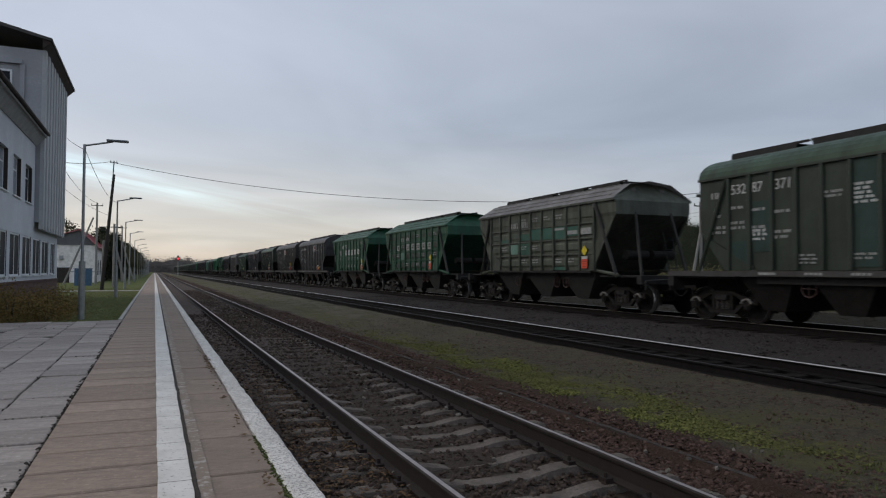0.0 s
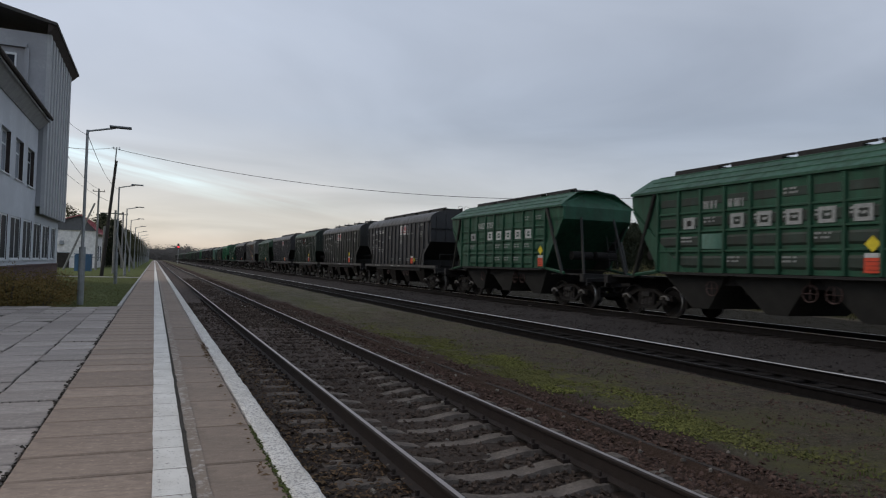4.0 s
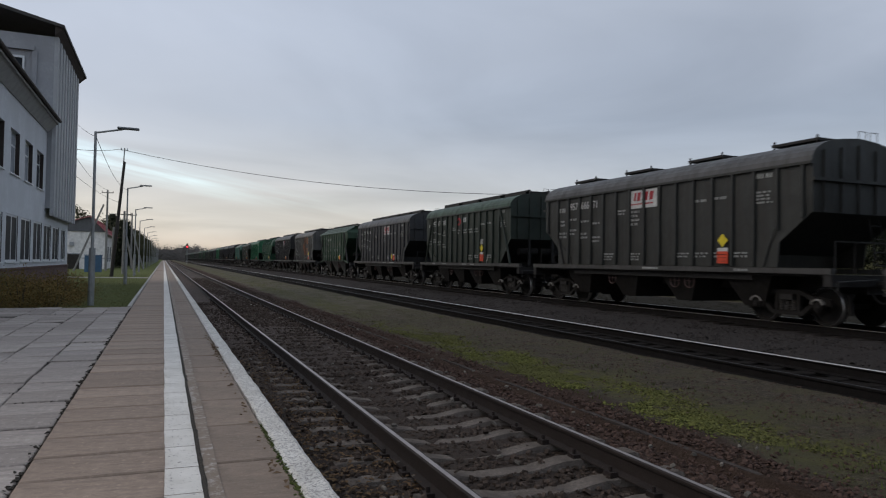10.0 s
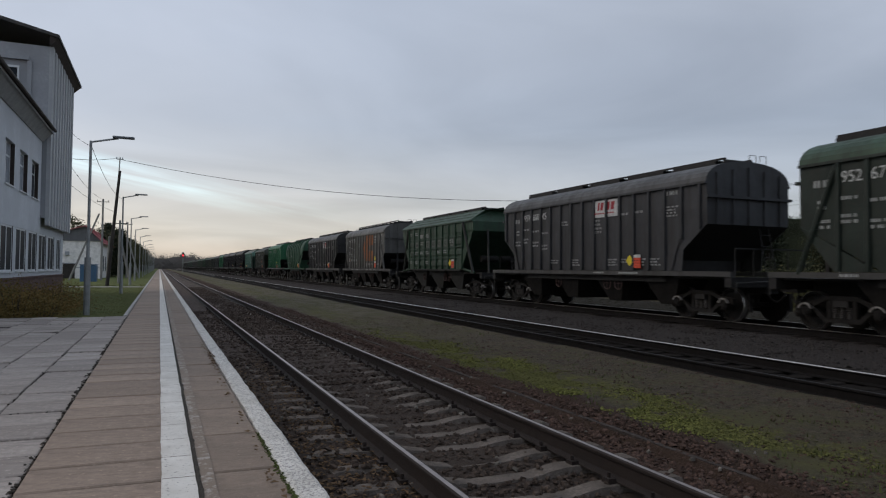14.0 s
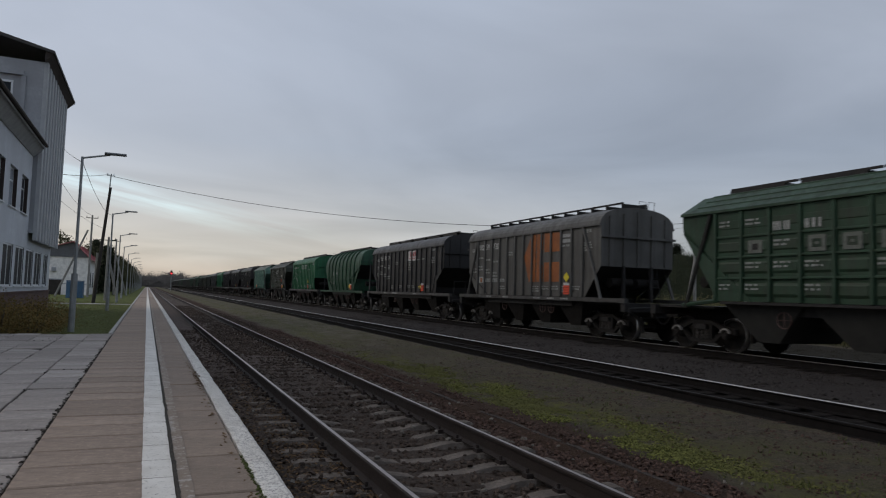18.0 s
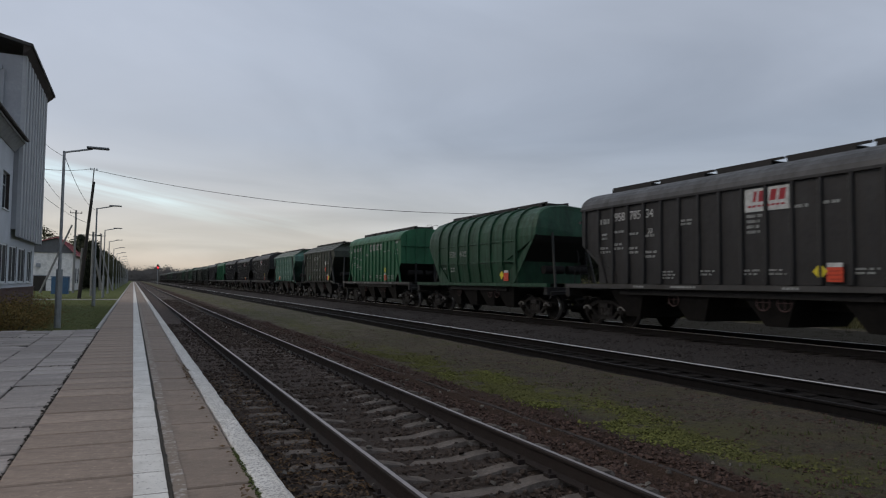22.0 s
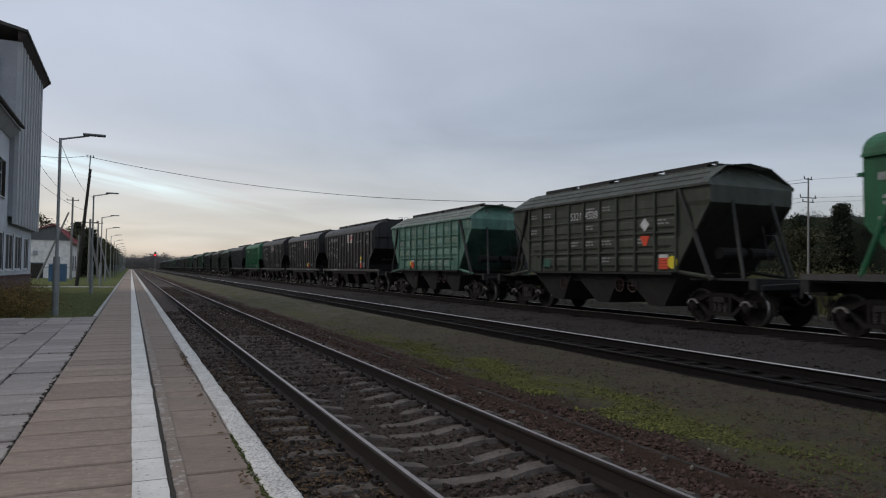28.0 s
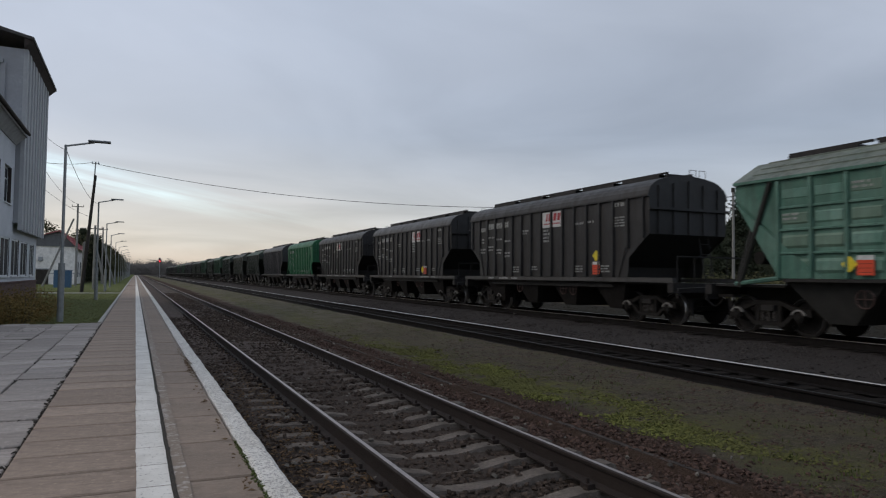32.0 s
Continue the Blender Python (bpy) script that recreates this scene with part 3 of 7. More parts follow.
def platform():
    base = box(bmesh.new(), -0.80, 0.92, -6, 420, -0.6, -0.035)
    tagged(link("platform_base", base, M_JOINT), "earth-filled base under the platform slabs", "platform", kind="structure")
    # rough cast edge, finely uneven where one stands near it
    at, ky = -6.0, []
    while at < 420:
        ky.append(at)
        at += 0.05 if 2 < at < 16 else (0.4 if at < 60 else 6.0)
    shape = ((0.775, -0.5), (0.775, 0.004), (0.81, 0.014), (0.86, 0.010), (0.925, 0.012), (0.955, -0.004), (0.957, -0.5))
    kv, kf = [], []
    for at in ky:
        for n_, (x, z) in enumerate(shape):
            top = z > -0.1
            kv.append((x + (0.011 * noise.noise((at * 6.0, n_ * 3.1, 0.3)) + 0.010 * noise.noise((at * 1.1, n_ * 0.4, 8.0))) * (1 if top else 0.4), at,
                       z + (0.007 * noise.noise((at * 8.0, n_ * 2.7, 4.0)) if top else 0.0)))
    m_ = len(shape)
    for j in range(len(ky) - 1):
        kf += [(j * m_ + i, j * m_ + i + 1, (j + 1) * m_ + i + 1, (j + 1) * m_ + i) for i in range(m_ - 1)]
    tagged(from_lists("platform_edge", kv, kf, M_EDGE), "rough concrete platform edge with peeling whitewash", "platform edge", kind="structure")
    # the line is cracked where it crosses the joints of the slabs
    sv, sf = [], []
    def strip(y0, y1, cuts, z=0.006):
        k = len(sv)
        for i in range(cuts + 1):
            y = y0 + (y1 - y0) * i / cuts
            left = 0.040 + 0.010 * noise.noise((y * 1.3, 1, 1)) + 0.005 * noise.noise((y * 9, 3, 1))
            right = 0.243 + 0.010 * noise.noise((y * 1.9, 5, 1)) + 0.007 * noise.noise((y * 12, 9, 1))
            sv.extend([(left, y, z), (right, y, z)])
        sf.extend([(k + 2 * i, k + 2 * i + 1, k + 2 * i + 3, k + 2 * i + 2) for i in range(cuts)])
    strip(-6, -1.115, 2)
    for i in range(60):
        strip(-1.11 + 0.53 * i + 0.006, -1.11 + 0.53 * (i + 1) - 0.004, 8)
    strip(30.7, 420, 600)
    tagged(from_lists("safety_line", sv, sf, M_STRIPE), "white painted safety line along the platform", "painted line", kind="structure")
    # dirt in the ragged joint beside the line
    cv_, cf_ = [], []
    for i in range(560):
        y = 1.5 + 0.05 * i if i < 500 else 26.5 + 1.5 * (i - 500)
        mid = 0.258 + 0.010 * noise.noise((y * 1.9, 5, 1)) + 0.006 * noise.noise((y * 4, 6, 1))
        half = 0.014 + 0.009 * noise.noise((y * 11, 2, 6)) + 0.004 * noise.noise((y * 31, 2, 6))
        cv_ += [(mid - half, y, 0.0085), (mid + half, y, 0.0085)]
    cf_ = [(2 * i, 2 * i + 1, 2 * i + 3, 2 * i + 2) for i in range(559)]
    tagged(from_lists("joint_dirt", cv_, cf_, M_JOINT), "dark dirt in the ragged joint beside the white line", "joint", kind="structure")


platform()

# ---- the train ----
SPEED = 6.411          # metres a second, towards the camera and past it
# body middle and half length at the start, along the line, for each wagon that comes near
MIDS = (9.85, 24.2, 38.6, 53.2, 67.6, 82.1, 96.55, 111.0, 125.75, 140.2, 154.75, 169.3, 184.0, 198.7, 213.1, 227.8, 242.2, 256.8, 270.7)
HALVES = (5.3, 5.2, 5.25, 5.25, 6.05, 6.15, 5.25, 6.15, 5.25, 5.25, 6.2, 5.25, 5.2, 5.25, 5.3, 6.1, 6.1, 6.1, 5.3)
wagons, wheelsets = [], []


def wheelset_bm():
    bm = bmesh.new()
    rod(bm, (-0.95, 0, 0), (0.95, 0, 0), 0.075, 10)
    for s in (-1, 1):
        rings = []
        for x, r in ((0.715, 0.42), (0.715, 0.505), (0.745, 0.505), (0.755, 0.478), (0.850, 0.472), (0.868, 0.455), (0.868, 0.40), (0.80, 0.37), (0.80, 0.16), (0.87, 0.14), (0.87, 0.07)):
            rings.append([(s * x, r * math.cos(a), r * math.sin(a)) for a in [2 * math.pi * i / 28 for i in range(28)]])
        k = len(bm.faces)
        loft(bm, rings, 0)
        bm.faces.ensure_lookup_table()
        for f in bm.faces[k:]:
            c = f.calc_center_median()
            if (math.hypot(c.y, c.z) > 0.462 and abs(f.normal.x) < 0.5 and abs(c.x) > 0.75) or (0.854 < abs(c.x) < 0.866 and math.hypot(c.y, c.z) > 0.45):
                f.material_index = 1
    return bm


def side_frame_bm(s):
    """Cast side frame: top chord with pedestals, sloping lower chord and two columns, with open windows between."""
    bm = bmesh.new()
    x0, x1 = sorted((s * 0.98, s * 1.11))
    sweep(bm, ((-1.25, 0.50), (-1.22, 0.66), (-0.70, 0.73), (-0.38, 0.86), (0.38, 0.86), (0.70, 0.73), (1.22, 0.66), (1.25, 0.50), (1.06, 0.50), (1.03, 0.565), (0.74, 0.60), (0.40, 0.75),
               (-0.40, 0.75), (-0.74, 0.60), (-1.03, 0.565), (-1.06, 0.50)), "x", x0, x1)
    sweep(bm, ((-0.90, 0.61), (-0.46, 0.23), (0.46, 0.23), (0.90, 0.61), (0.77, 0.61), (0.41, 0.33), (-0.41, 0.33), (-0.77, 0.61)), "x", x0 + 0.004, x1 - 0.004)
    for y in (-0.33, 0.33):
        box(bm, x0 + 0.01, x1 - 0.01, y - 0.05, y + 0.05, 0.31, 0.77)
    for y in (-0.925, 0.925):
        box(bm, min(s * 0.97, s * 1.14), max(s * 0.97, s * 1.14), y - 0.15, y + 0.15, 0.60, 0.68)
        rod(bm, (s * 0.90, y, 0.475), (s * 1.16, y, 0.475), 0.125, 14)
        rod(bm, (s * 1.16, y, 0.475), (s * 1.19, y, 0.475), 0.085, 12)
        for q in range(3):
            a = radians(90 + 120 * q)
            rod(bm, (s * 1.19, y + 0.05 * math.cos(a), 0.475 + 0.05 * math.sin(a)), (s * 1.205, y + 0.05 * math.cos(a), 0.475 + 0.05 * math.sin(a)), 0.016, 6)
    return bm


def spring_bm():
    """A coil spring as a stack of turns."""
    rings = []
    for k in range(13):
        r = 0.078 if k % 2 else 0.060
        rings.append([(r * math.cos(a), r * math.sin(a), 0.335 + 0.022 * k) for a in [math.pi / 5 * i for i in range(10)]])
    return loft(bmesh.new(), rings)


def bogie_master():
    e = thing("bogie", "", "")
    wbm = link("wheelset", wheelset_bm(), [M_BOGIE, M_TREAD], e)
    wbm.matrix_basis = pose(0, -0.925, 0.478)
    w2 = again("wheelset", wbm, e, pose(0, 0.925, 0.478))
    for s in (-1, 1):
        part("side_frame", side_frame_bm(s), M_BOGIE, e)
    b = box(bmesh.new(), -1.16, 1.16, -0.20, 0.20, 0.605, 0.745)
    part("bolster", b, M_UNDER, e)
    coil = None
    for s in (-1, 1):
        for y in (-0.18, 0.0, 0.18):
            if coil is None:
                coil = part("spring", spring_bm(), M_SPRING, e, "dark coil spring")
                coil.matrix_basis = pose(s * 1.06, y, 0)
            else:
                again("spring", coil, e, pose(s * 1.06, y, 0))
        for y in (-1.5, 1.5):
            b = bmesh.new()
            sweep(b, [(y - 0.04, 0.30), (y + 0.04, 0.30), (y * 0.96 + 0.05, 0.80), (y * 0.96 - 0.05, 0.80)], "x", min(s * 0.70, s * 0.80), max(s * 0.70, s * 0.80))
            part("brake_hanger", b, M_BOGIE, e)
    for s in (-1, 1):
        for y in (-0.925, 0.925):
            b = bmesh.new()
            arc = [radians(d) for d in range(20, 161, 20)]
            sweep(b, [(y + 0.20 * math.cos(q), 0.475 + 0.20 * math.sin(q)) for q in arc] + [(y + 0.16 * math.cos(q), 0.475 + 0.16 * math.sin(q)) for q in reversed(arc)], "x",
                  min(s * 1.12, s * 1.20), max(s * 1.12, s * 1.20))
            part("axlebox_cover", b, M_ADAPT, e, "pale worn axle box cover")
    return e


def marks(parent, x, rows, mat, name="lettering"):
    """Rows of (y, z, width, height, count): short painted bars on the side at x, one mesh."""
    bm = bmesh.new()
    for y, z, w, h, n in rows:
        step = w / n
        for i in range(n):
            box(bm, x - 0.004, x + 0.002, y - step * (i + 0.68), y - step * i, z, z + h)
    return tagged(part(name, bm, mat, parent), kind="stuff")


def text_block(rng, y, z, width, rows, high=0.075, gap=0.06):
    """Lines of small unreadable lettering as bars, for marks()."""
    out = []
    for r in range(rows):
        at, end = y, y - width * rng.uniform(0.75, 1.0)
        while at > end + 0.05:
            w = min(rng.uniform(0.08, 0.3), at - end)
            out.append((at, z - r * (high + gap), w, high, max(1, int(w / 0.07))))
            at -= w + 0.05
    return out


def half_section(shape, zb):
    """Points of a body's half section from the bottom to the ridge."""
    if shape == "round":
        pts = [(1.56, 3.95)] + [(1.60 * math.cos(a) ** 0.75, 3.97 + 0.62 * math.sin(a)) for a in [radians(d) for d in (0, 12, 24, 36, 48, 60, 74)]]
        return [(1.54, zb), (1.56, max(3.2, zb + 0.05))] + pts + [(0.0, 4.62)]
    if shape == "gable":
        return [(1.52, zb), (1.56, max(3.4, zb + 0.05)), (1.58, 3.80), (1.66, 3.80), (1.66, 3.87), (0.85, 4.40), (0.0, 4.50)]
    pts = [(1.60 * math.cos(a) ** 0.55, 3.30 + 1.25 * math.sin(a)) for a in [radians(d) for d in (0, 15, 30, 45, 60, 75)]]
    return [(1.46, zb), (1.59, max(2.2, zb + 0.05))] + pts + [(0.0, 4.57)]


def body_rings(shape, ends):
    """Rings along y; ends: (y, bottom height) from one end to the other."""
    rings = []
    for y, zb in ends:
        half = half_section(shape, zb)
        ring = [(-x, y, z) for x, z in half] + [(x, y, z) for x, z in half[-2::-1]]
        rings.append(ring)
    if shape == "gable":       # the roof's end slopes down to the end wall
        for k, s in ((0, 1), (-1, -1)):
            rings[k] = [(x, y + (s * 0.55 * (z - 3.87) / 0.63 if z > 3.88 else 0.0), z) for x, y, z in rings[k]]
    elif shape == "barrel":
        for k, s in ((0, 1), (-1, -1)):
            rings[k] = [(x * (0.96 if z > 3.2 else 1), y + (s * 0.12 if z > 4.0 else 0.0), z - (0.05 if z > 4.3 else 0)) for x, y, z in rings[k]]
    return rings


def wagon_master(kind, h, front, rear, paint_, roof_, label, far=False, cat="freight wagon", panel_=None):
    """A covered hopper wagon; origin on the rail's top under the body's middle, y along the line, couplers at front (negative) and rear.
    Kinds: A long and round-roofed, S shorter with end struts, B pitched roof and grid ribs, C barrel with hoops."""
    w = thing("hopper_wagon", label, cat, "wagons of the train")
    shape = {"A": "round", "S": "round", "B": "gable", "C": "barrel"}[kind]
    # ends: where the sloping end sheet lies; wing: the side plate that stands out beyond it
    if kind == "A":
        ends, inner = [(-h, 2.75), (-h + 1.8, 1.75), (-h + 1.85, 1.42)], h - 1.0
        wing = [(-h + 0.002, 2.75), (-h + 0.95, 2.04), (-h + 1.0, 1.42), (-h + 1.9, 1.42), (-h + 1.85, 1.75)]
    elif kind == "S":
        ends, inner = [(-h, 2.50), (-h + 1.9, 1.50), (-h + 1.95, 1.42)], h - 0.95
        wing = [(-h + 0.002, 2.50), (-h + 0.9, 1.42), (-h + 1.95, 1.42)]
    elif kind == "B":
        ends, inner = [(-h, 3.33), (-h + 0.10, 3.24), (-h + 2.5, 1.42)], h - 1.45
        wing = [(-h + 0.002, 3.33), (-h + 0.10, 3.22), (-h + 1.32, 1.42), (-h + 2.5, 1.42)]
    else:
        ends, inner = [(-h, 3.30), (-h + 0.25, 3.05), (-h + 2.6, 1.42)], h - 1.55
        wing = [(-h + 0.002, 3.30), (-h + 0.25, 2.95), (-h + 1.55, 1.42), (-h + 2.6, 1.42)]
    ends = ends + [(-y, z) for y, z in reversed(ends)]
    bm = bmesh.new()
    loft(bm, body_rings(shape, ends))
    eave = {"A": 3.96, "S": 3.96, "B": 3.86, "C": 9.0}[kind]
    for f in bm.faces:
        c = f.calc_center_median()
        if c.z > eave and abs(f.normal.y) < 0.95:
            f.material_index = 1
        # Sloping undersides: soot and shade are both put into the colour.
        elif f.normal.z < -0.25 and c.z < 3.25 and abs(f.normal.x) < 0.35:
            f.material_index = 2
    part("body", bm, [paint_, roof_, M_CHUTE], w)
    xw = {"A": 1.535, "S": 1.537, "B": 1.538, "C": 1.545}[kind]
    for s in (-1, 1):
        for e in (-1, 1):
            c = bmesh.new()
            xa, xb = (1.50, 1.573) if kind == "B" else (xw, xw + 0.03)
            sweep(c, [(-e * y, z) for y, z in wing], "x", min(s * xa, s * xb), max(s * xa, s * xb))
            for f in c.faces:       # soot and the recess's shade on the inside, both in the colour
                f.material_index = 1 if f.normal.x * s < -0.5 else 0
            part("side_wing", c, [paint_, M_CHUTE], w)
    if shape == "round":
        lip = bmesh.new()
        for s in (-1, 1):
            box(lip, min(s * 1.56, s * 1.635), max(s * 1.56, s * 1.635), -h, h, 3.90, 3.965)
        part("eave_rail", lip, paint_, w)
        n = 16 if kind == "A" else 12
        tall = short = None
        for i in range(n + 1):
            y = (-h + 0.25 + (2 * h - 0.5) * i / n) if kind == "A" else -4.22 + 8.44 * i / n
            zb = 1.42 if abs(y) < inner else (2.35 if kind == "A" else 2.1)
            if zb > 2 and (i in (0, n)) and kind == "A":
                zb = 2.62
            for s in (-1, 1):
                m = pose(s * 1.585, y, 0)
                if zb > 2:
                    short = part("rib", soft_box(-0.05, 0.05, -0.04, 0.04, zb, 3.90, 0.012), paint_, w)
                    short.matrix_basis = m
                elif tall is None:
                    tall = part("rib", soft_box(-0.05, 0.05, -0.045, 0.045, zb, 3.90, 0.012), paint_, w)
                    tall.matrix_basis = m
                else:
                    again("rib", tall, w, m)
        for s in (-1, 1):
            e = bmesh.new()
            box(e, -1.61, 1.61, min(s * h, s * (h + 0.10)), max(s * h, s * (h + 0.10)), 3.50, 3.58)
            part("end_ledge", e, paint_, w)
            if not far:
                for i in range(5):
                    x = -1.2 + 0.6 * i
                    e = bmesh.new()
                    box(e, x - 0.035, x + 0.035, min(s * h, s * (h + 0.055)), max(s * h, s * (h + 0.055)), 2.78 if kind == "A" else 2.55, 4.45 - 0.10 * abs(i - 2))
                    part("end_stiffener", e, paint_, w)
                if kind == "S":
                    for x in (-0.6, 0.6):
                        e = bmesh.new()
                        box(e, x - 0.05, x + 0.05, min(s * (h - 0.05), s * (h + 0.05)), max(s * (h - 0.05), s * (h + 0.05)), 1.36, 2.54)
                        part("end_post", e, M_UNDER, w)
    elif kind == "B":
        n, span = 9, 3.98
        rib = bar = None
        for i in range(n + 1):
            y = -span + 2 * span * i / n
            for s in (-1, 1):
                if rib is None:
                    rib = part("rib", soft_box(-0.06, 0.06, -0.045, 0.045, 1.42, 3.79, 0.012), paint_, w)
                    rib.matrix_basis = pose(s * 1.575, y, 0)
                else:
                    again("rib", rib, w, pose(s * 1.575, y, 0))
        for z in (2.02, 2.58, 3.12):
            for s in (-1, 1):
                if bar is None:
                    bar = part("side_rail", soft_box(-0.035, 0.035, -span, span, -0.03, 0.03, 0.01), paint_, w)
                    bar.matrix_basis = pose(s * 1.565, 0, z)
                else:
                    again("side_rail", bar, w, pose(s * 1.565, 0, z))
        seam = bmesh.new()     # stepped sheets along the pitched roof
        for s in (-1, 1):
            for fx, fz in ((1.40, 4.04), (1.12, 4.222), (0.84, 4.405)):
                sweep(seam, [(s * (fx + 0.035), fz - 0.03), (s * (fx + 0.035), fz + 0.012), (s * (fx - 0.03), fz + 0.030), (s * (fx - 0.03), fz - 0.01)], "y", -h + 0.45, h - 0.45)
        part("roof_seam", seam, roof_, w)
        if not far:
            press = bmesh.new()
            for i in range(n):
                ya, yb = -span + 2 * span * i / n + 0.10, -span + 2 * span * (i + 1) / n - 0.10
                for z in (1.72, 2.30, 2.85, 3.45):
                    sweep(press, [(-1.53, z - 0.17), (-1.572, z - 0.10), (-1.572, z + 0.10), (-1.53, z + 0.17)], "y", ya, yb)
            tagged(part("pressed_panel", press, panel_ or paint_, w), kind="stuff")
    else:
        half = half_section("barrel", 1.42)
        ring = [(-x, z) for x, z in half] + [(x, z) for x, z in half[-2::-1]]
        pts = [(x * 1.045, 1.42 + (z - 1.42) * 1.022) for x, z in ring]
        for i in range(8):
            y = -inner - 0.15 + (2 * inner + 0.3) * i / 7
            part("hoop", sweep(bmesh.new(), pts, "y", y - 0.075, y + 0.075), paint_, w)
        for z in (2.30, 3.15):
            for s in (-1, 1):
                xx = 1.60
                part("side_rail", soft_box(-0.03, 0.03, -inner - 0.15, inner + 0.15, z - 0.035, z + 0.035, 0.01), paint_, w).matrix_basis = pose(s * xx, 0, 0)
    # frame, chutes, couplers
    f0, f1 = front + 0.62, rear - 0.62
    sill = M_SILL if shape == "round" else paint_
    for s in (-1, 1):
        part("sill", box(bmesh.new(), min(s * 1.44, s * 1.60), max(s * 1.44, s * 1.60), f0 if kind != "B" else 1.45 - h, f1 if kind != "B" else h - 1.45, 1.27 if kind != "B" else 1.34, 1.41), sill if kind != "B" else M_UNDER, w)
    for ye, s in ((f0, 1), (f1, -1)):
        f = bmesh.new()
        box(f, -1.58, 1.58, min(ye, ye + s * 0.22), max(ye, ye + s * 0.22), 0.98, 1.26)
        part("end_beam", f, M_UNDER, w)
        f = box(bmesh.new(), -1.42, 1.42, min(ye + s * 0.22, ye + s * 2.4), max(ye + s * 0.22, ye + s * 2.4), 1.20, 1.26)
        part("end_platform", f, M_UNDER, w)
    part("centre_sill", box(bmesh.new(), -0.25, 0.25, f0 + 0.1, f1 - 0.1, 0.80, 1.19), M_UNDER, w)
    part("underframe", box(bmesh.new(), -1.43 if kind != "B" else -1.2, 1.43 if kind != "B" else 1.2, -inner + 0.9, inner - 0.9, 1.08, 1.415), M_UNDER, w)
    chute = None
    tint = M_BOGIE if kind != "B" else M_CHUTE
    for i in range(4 if kind != "B" else 3):
        y = -inner + 1.15 + (2 * inner - 2.3) * i / (3 if kind != "B" else 2)
        if chute is None:
            d, zc_ = (0.85, 1.26) if kind != "B" else (1.28, 1.40)
            c = bmesh.new()
            loft(c, [[(-1.4, -d, zc_), (1.4, -d, zc_), (1.4, d, zc_), (-1.4, d, zc_)], [(-1.1, -0.32, 0.38), (1.1, -0.32, 0.38), (1.1, 0.32, 0.38), (-1.1, 0.32, 0.38)]])
            chute = part("discharge_chute", c, tint, w)
            chute.matrix_basis = pose(0, y, 0)
        else:
            again("discharge_chute", chute, w, pose(0, y, 0))
    # roof walkway or hatch boards
    zt = {"A": 4.66, "S": 4.70 if paint_ is M_LGREY else 4.66, "B": 4.52, "C": 4.64}[kind]
    hh = h - {"A": 0.35, "S": 0.15, "B": 0.75, "C": 0.75}[kind]
    if label.endswith("raised roof hatches"):
        for i in range(4):
            y = -hh + 1.0 + (2 * hh - 2.0) * i / 3
            c = box(bmesh.new(), -0.62, 0.62, y - 0.72, y + 0.72, zt - 0.02, zt + 0.05)
            for dy in (-0.66, 0.66):
                rod(c, (-0.58, y + dy, 4.3), (-0.58, y + dy, zt + 0.13), 0.03, 6)
            part("hatch_board", c, M_UNDER, w, "dark raised hatch board")
    else:
        cuts = {"A": 5, "S": 4, "B": 4, "C": 4}[kind]
        stay = None
        for j in range(cuts):      # boards in lengths with small gaps
            ya, yb = -hh + 2 * hh * j / cuts + 0.04, -hh + 2 * hh * (j + 1) / cuts - 0.04
            c = bmesh.new()
            for x in (-0.50, 0.50):
                box(c, x - 0.04, x + 0.04, ya, yb, zt + 0.045, zt + 0.10)
            if paint_ is not M_LGREY:
                for x in (-0.54, 0.50):
                    box(c, x, x + 0.03, ya + 0.35, yb - 0.05, zt - 0.13, zt + 0.044)
                box(c, -0.44, 0.44, ya + 0.45, yb - 0.25, zt + 0.06, zt + 0.08)
            part("walkway_board", c, M_UNDER, w)
        k = int(hh * 2 / (0.9 if paint_ is M_LGREY else 1.7))
        for i in range(k + 1):
            y = -hh + 0.05 + (2 * hh - 0.1) * i / k
            if stay is None:
                stay = part("walkway_stay", box(bmesh.new(), -0.54, 0.54, -0.035, 0.035, zt - 0.18, zt + 0.04), M_UNDER, w)
                stay.matrix_basis = pose(0, y, 0)
            else:
                again("walkway_stay", stay, w, pose(0, y, 0))
    hatch = None
    for i in range(4):
        y = -h + 1.8 + (2 * h - 3.6) * i / 3
        m = pose(0, y, zt - 0.17)
        if hatch is None:
            c = bmesh.new()
            rod(c, (0, 0, 0), (0, 0, 0.15), 0.40, 16, 0.36)
            hatch = part("hatch", c, roof_, w)
            hatch.matrix_basis = m
        else:
            again("hatch", hatch, w, m)
    for s, ce in ((-1, front), (1, rear)):
        c = bmesh.new()
        rod(c, (0, ce - s * 0.64, 1.04), (0, ce - s * 0.18, 1.04), 0.10, 8)
        box(c, -0.19, 0.19, min(ce - s * 0.26, ce - s * 0.01), max(ce - s * 0.26, ce - s * 0.01), 0.87, 1.21)
        part("coupler", c, M_BOGIE, w)
        if not far:
            c = bmesh.new()
            hose = [Vector((-0.42 + 0.05 * k, ce - s * (0.52 - 0.085 * k), 1.02 - 0.42 * math.sin(math.pi * (0.12 + 0.15 * k)))) for k in range(6)]
            for p, q in zip(hose, hose[1:]):
                rod(c, p, q, 0.028, 6)
            part("brake_hose", c, M_BOGIE, w)
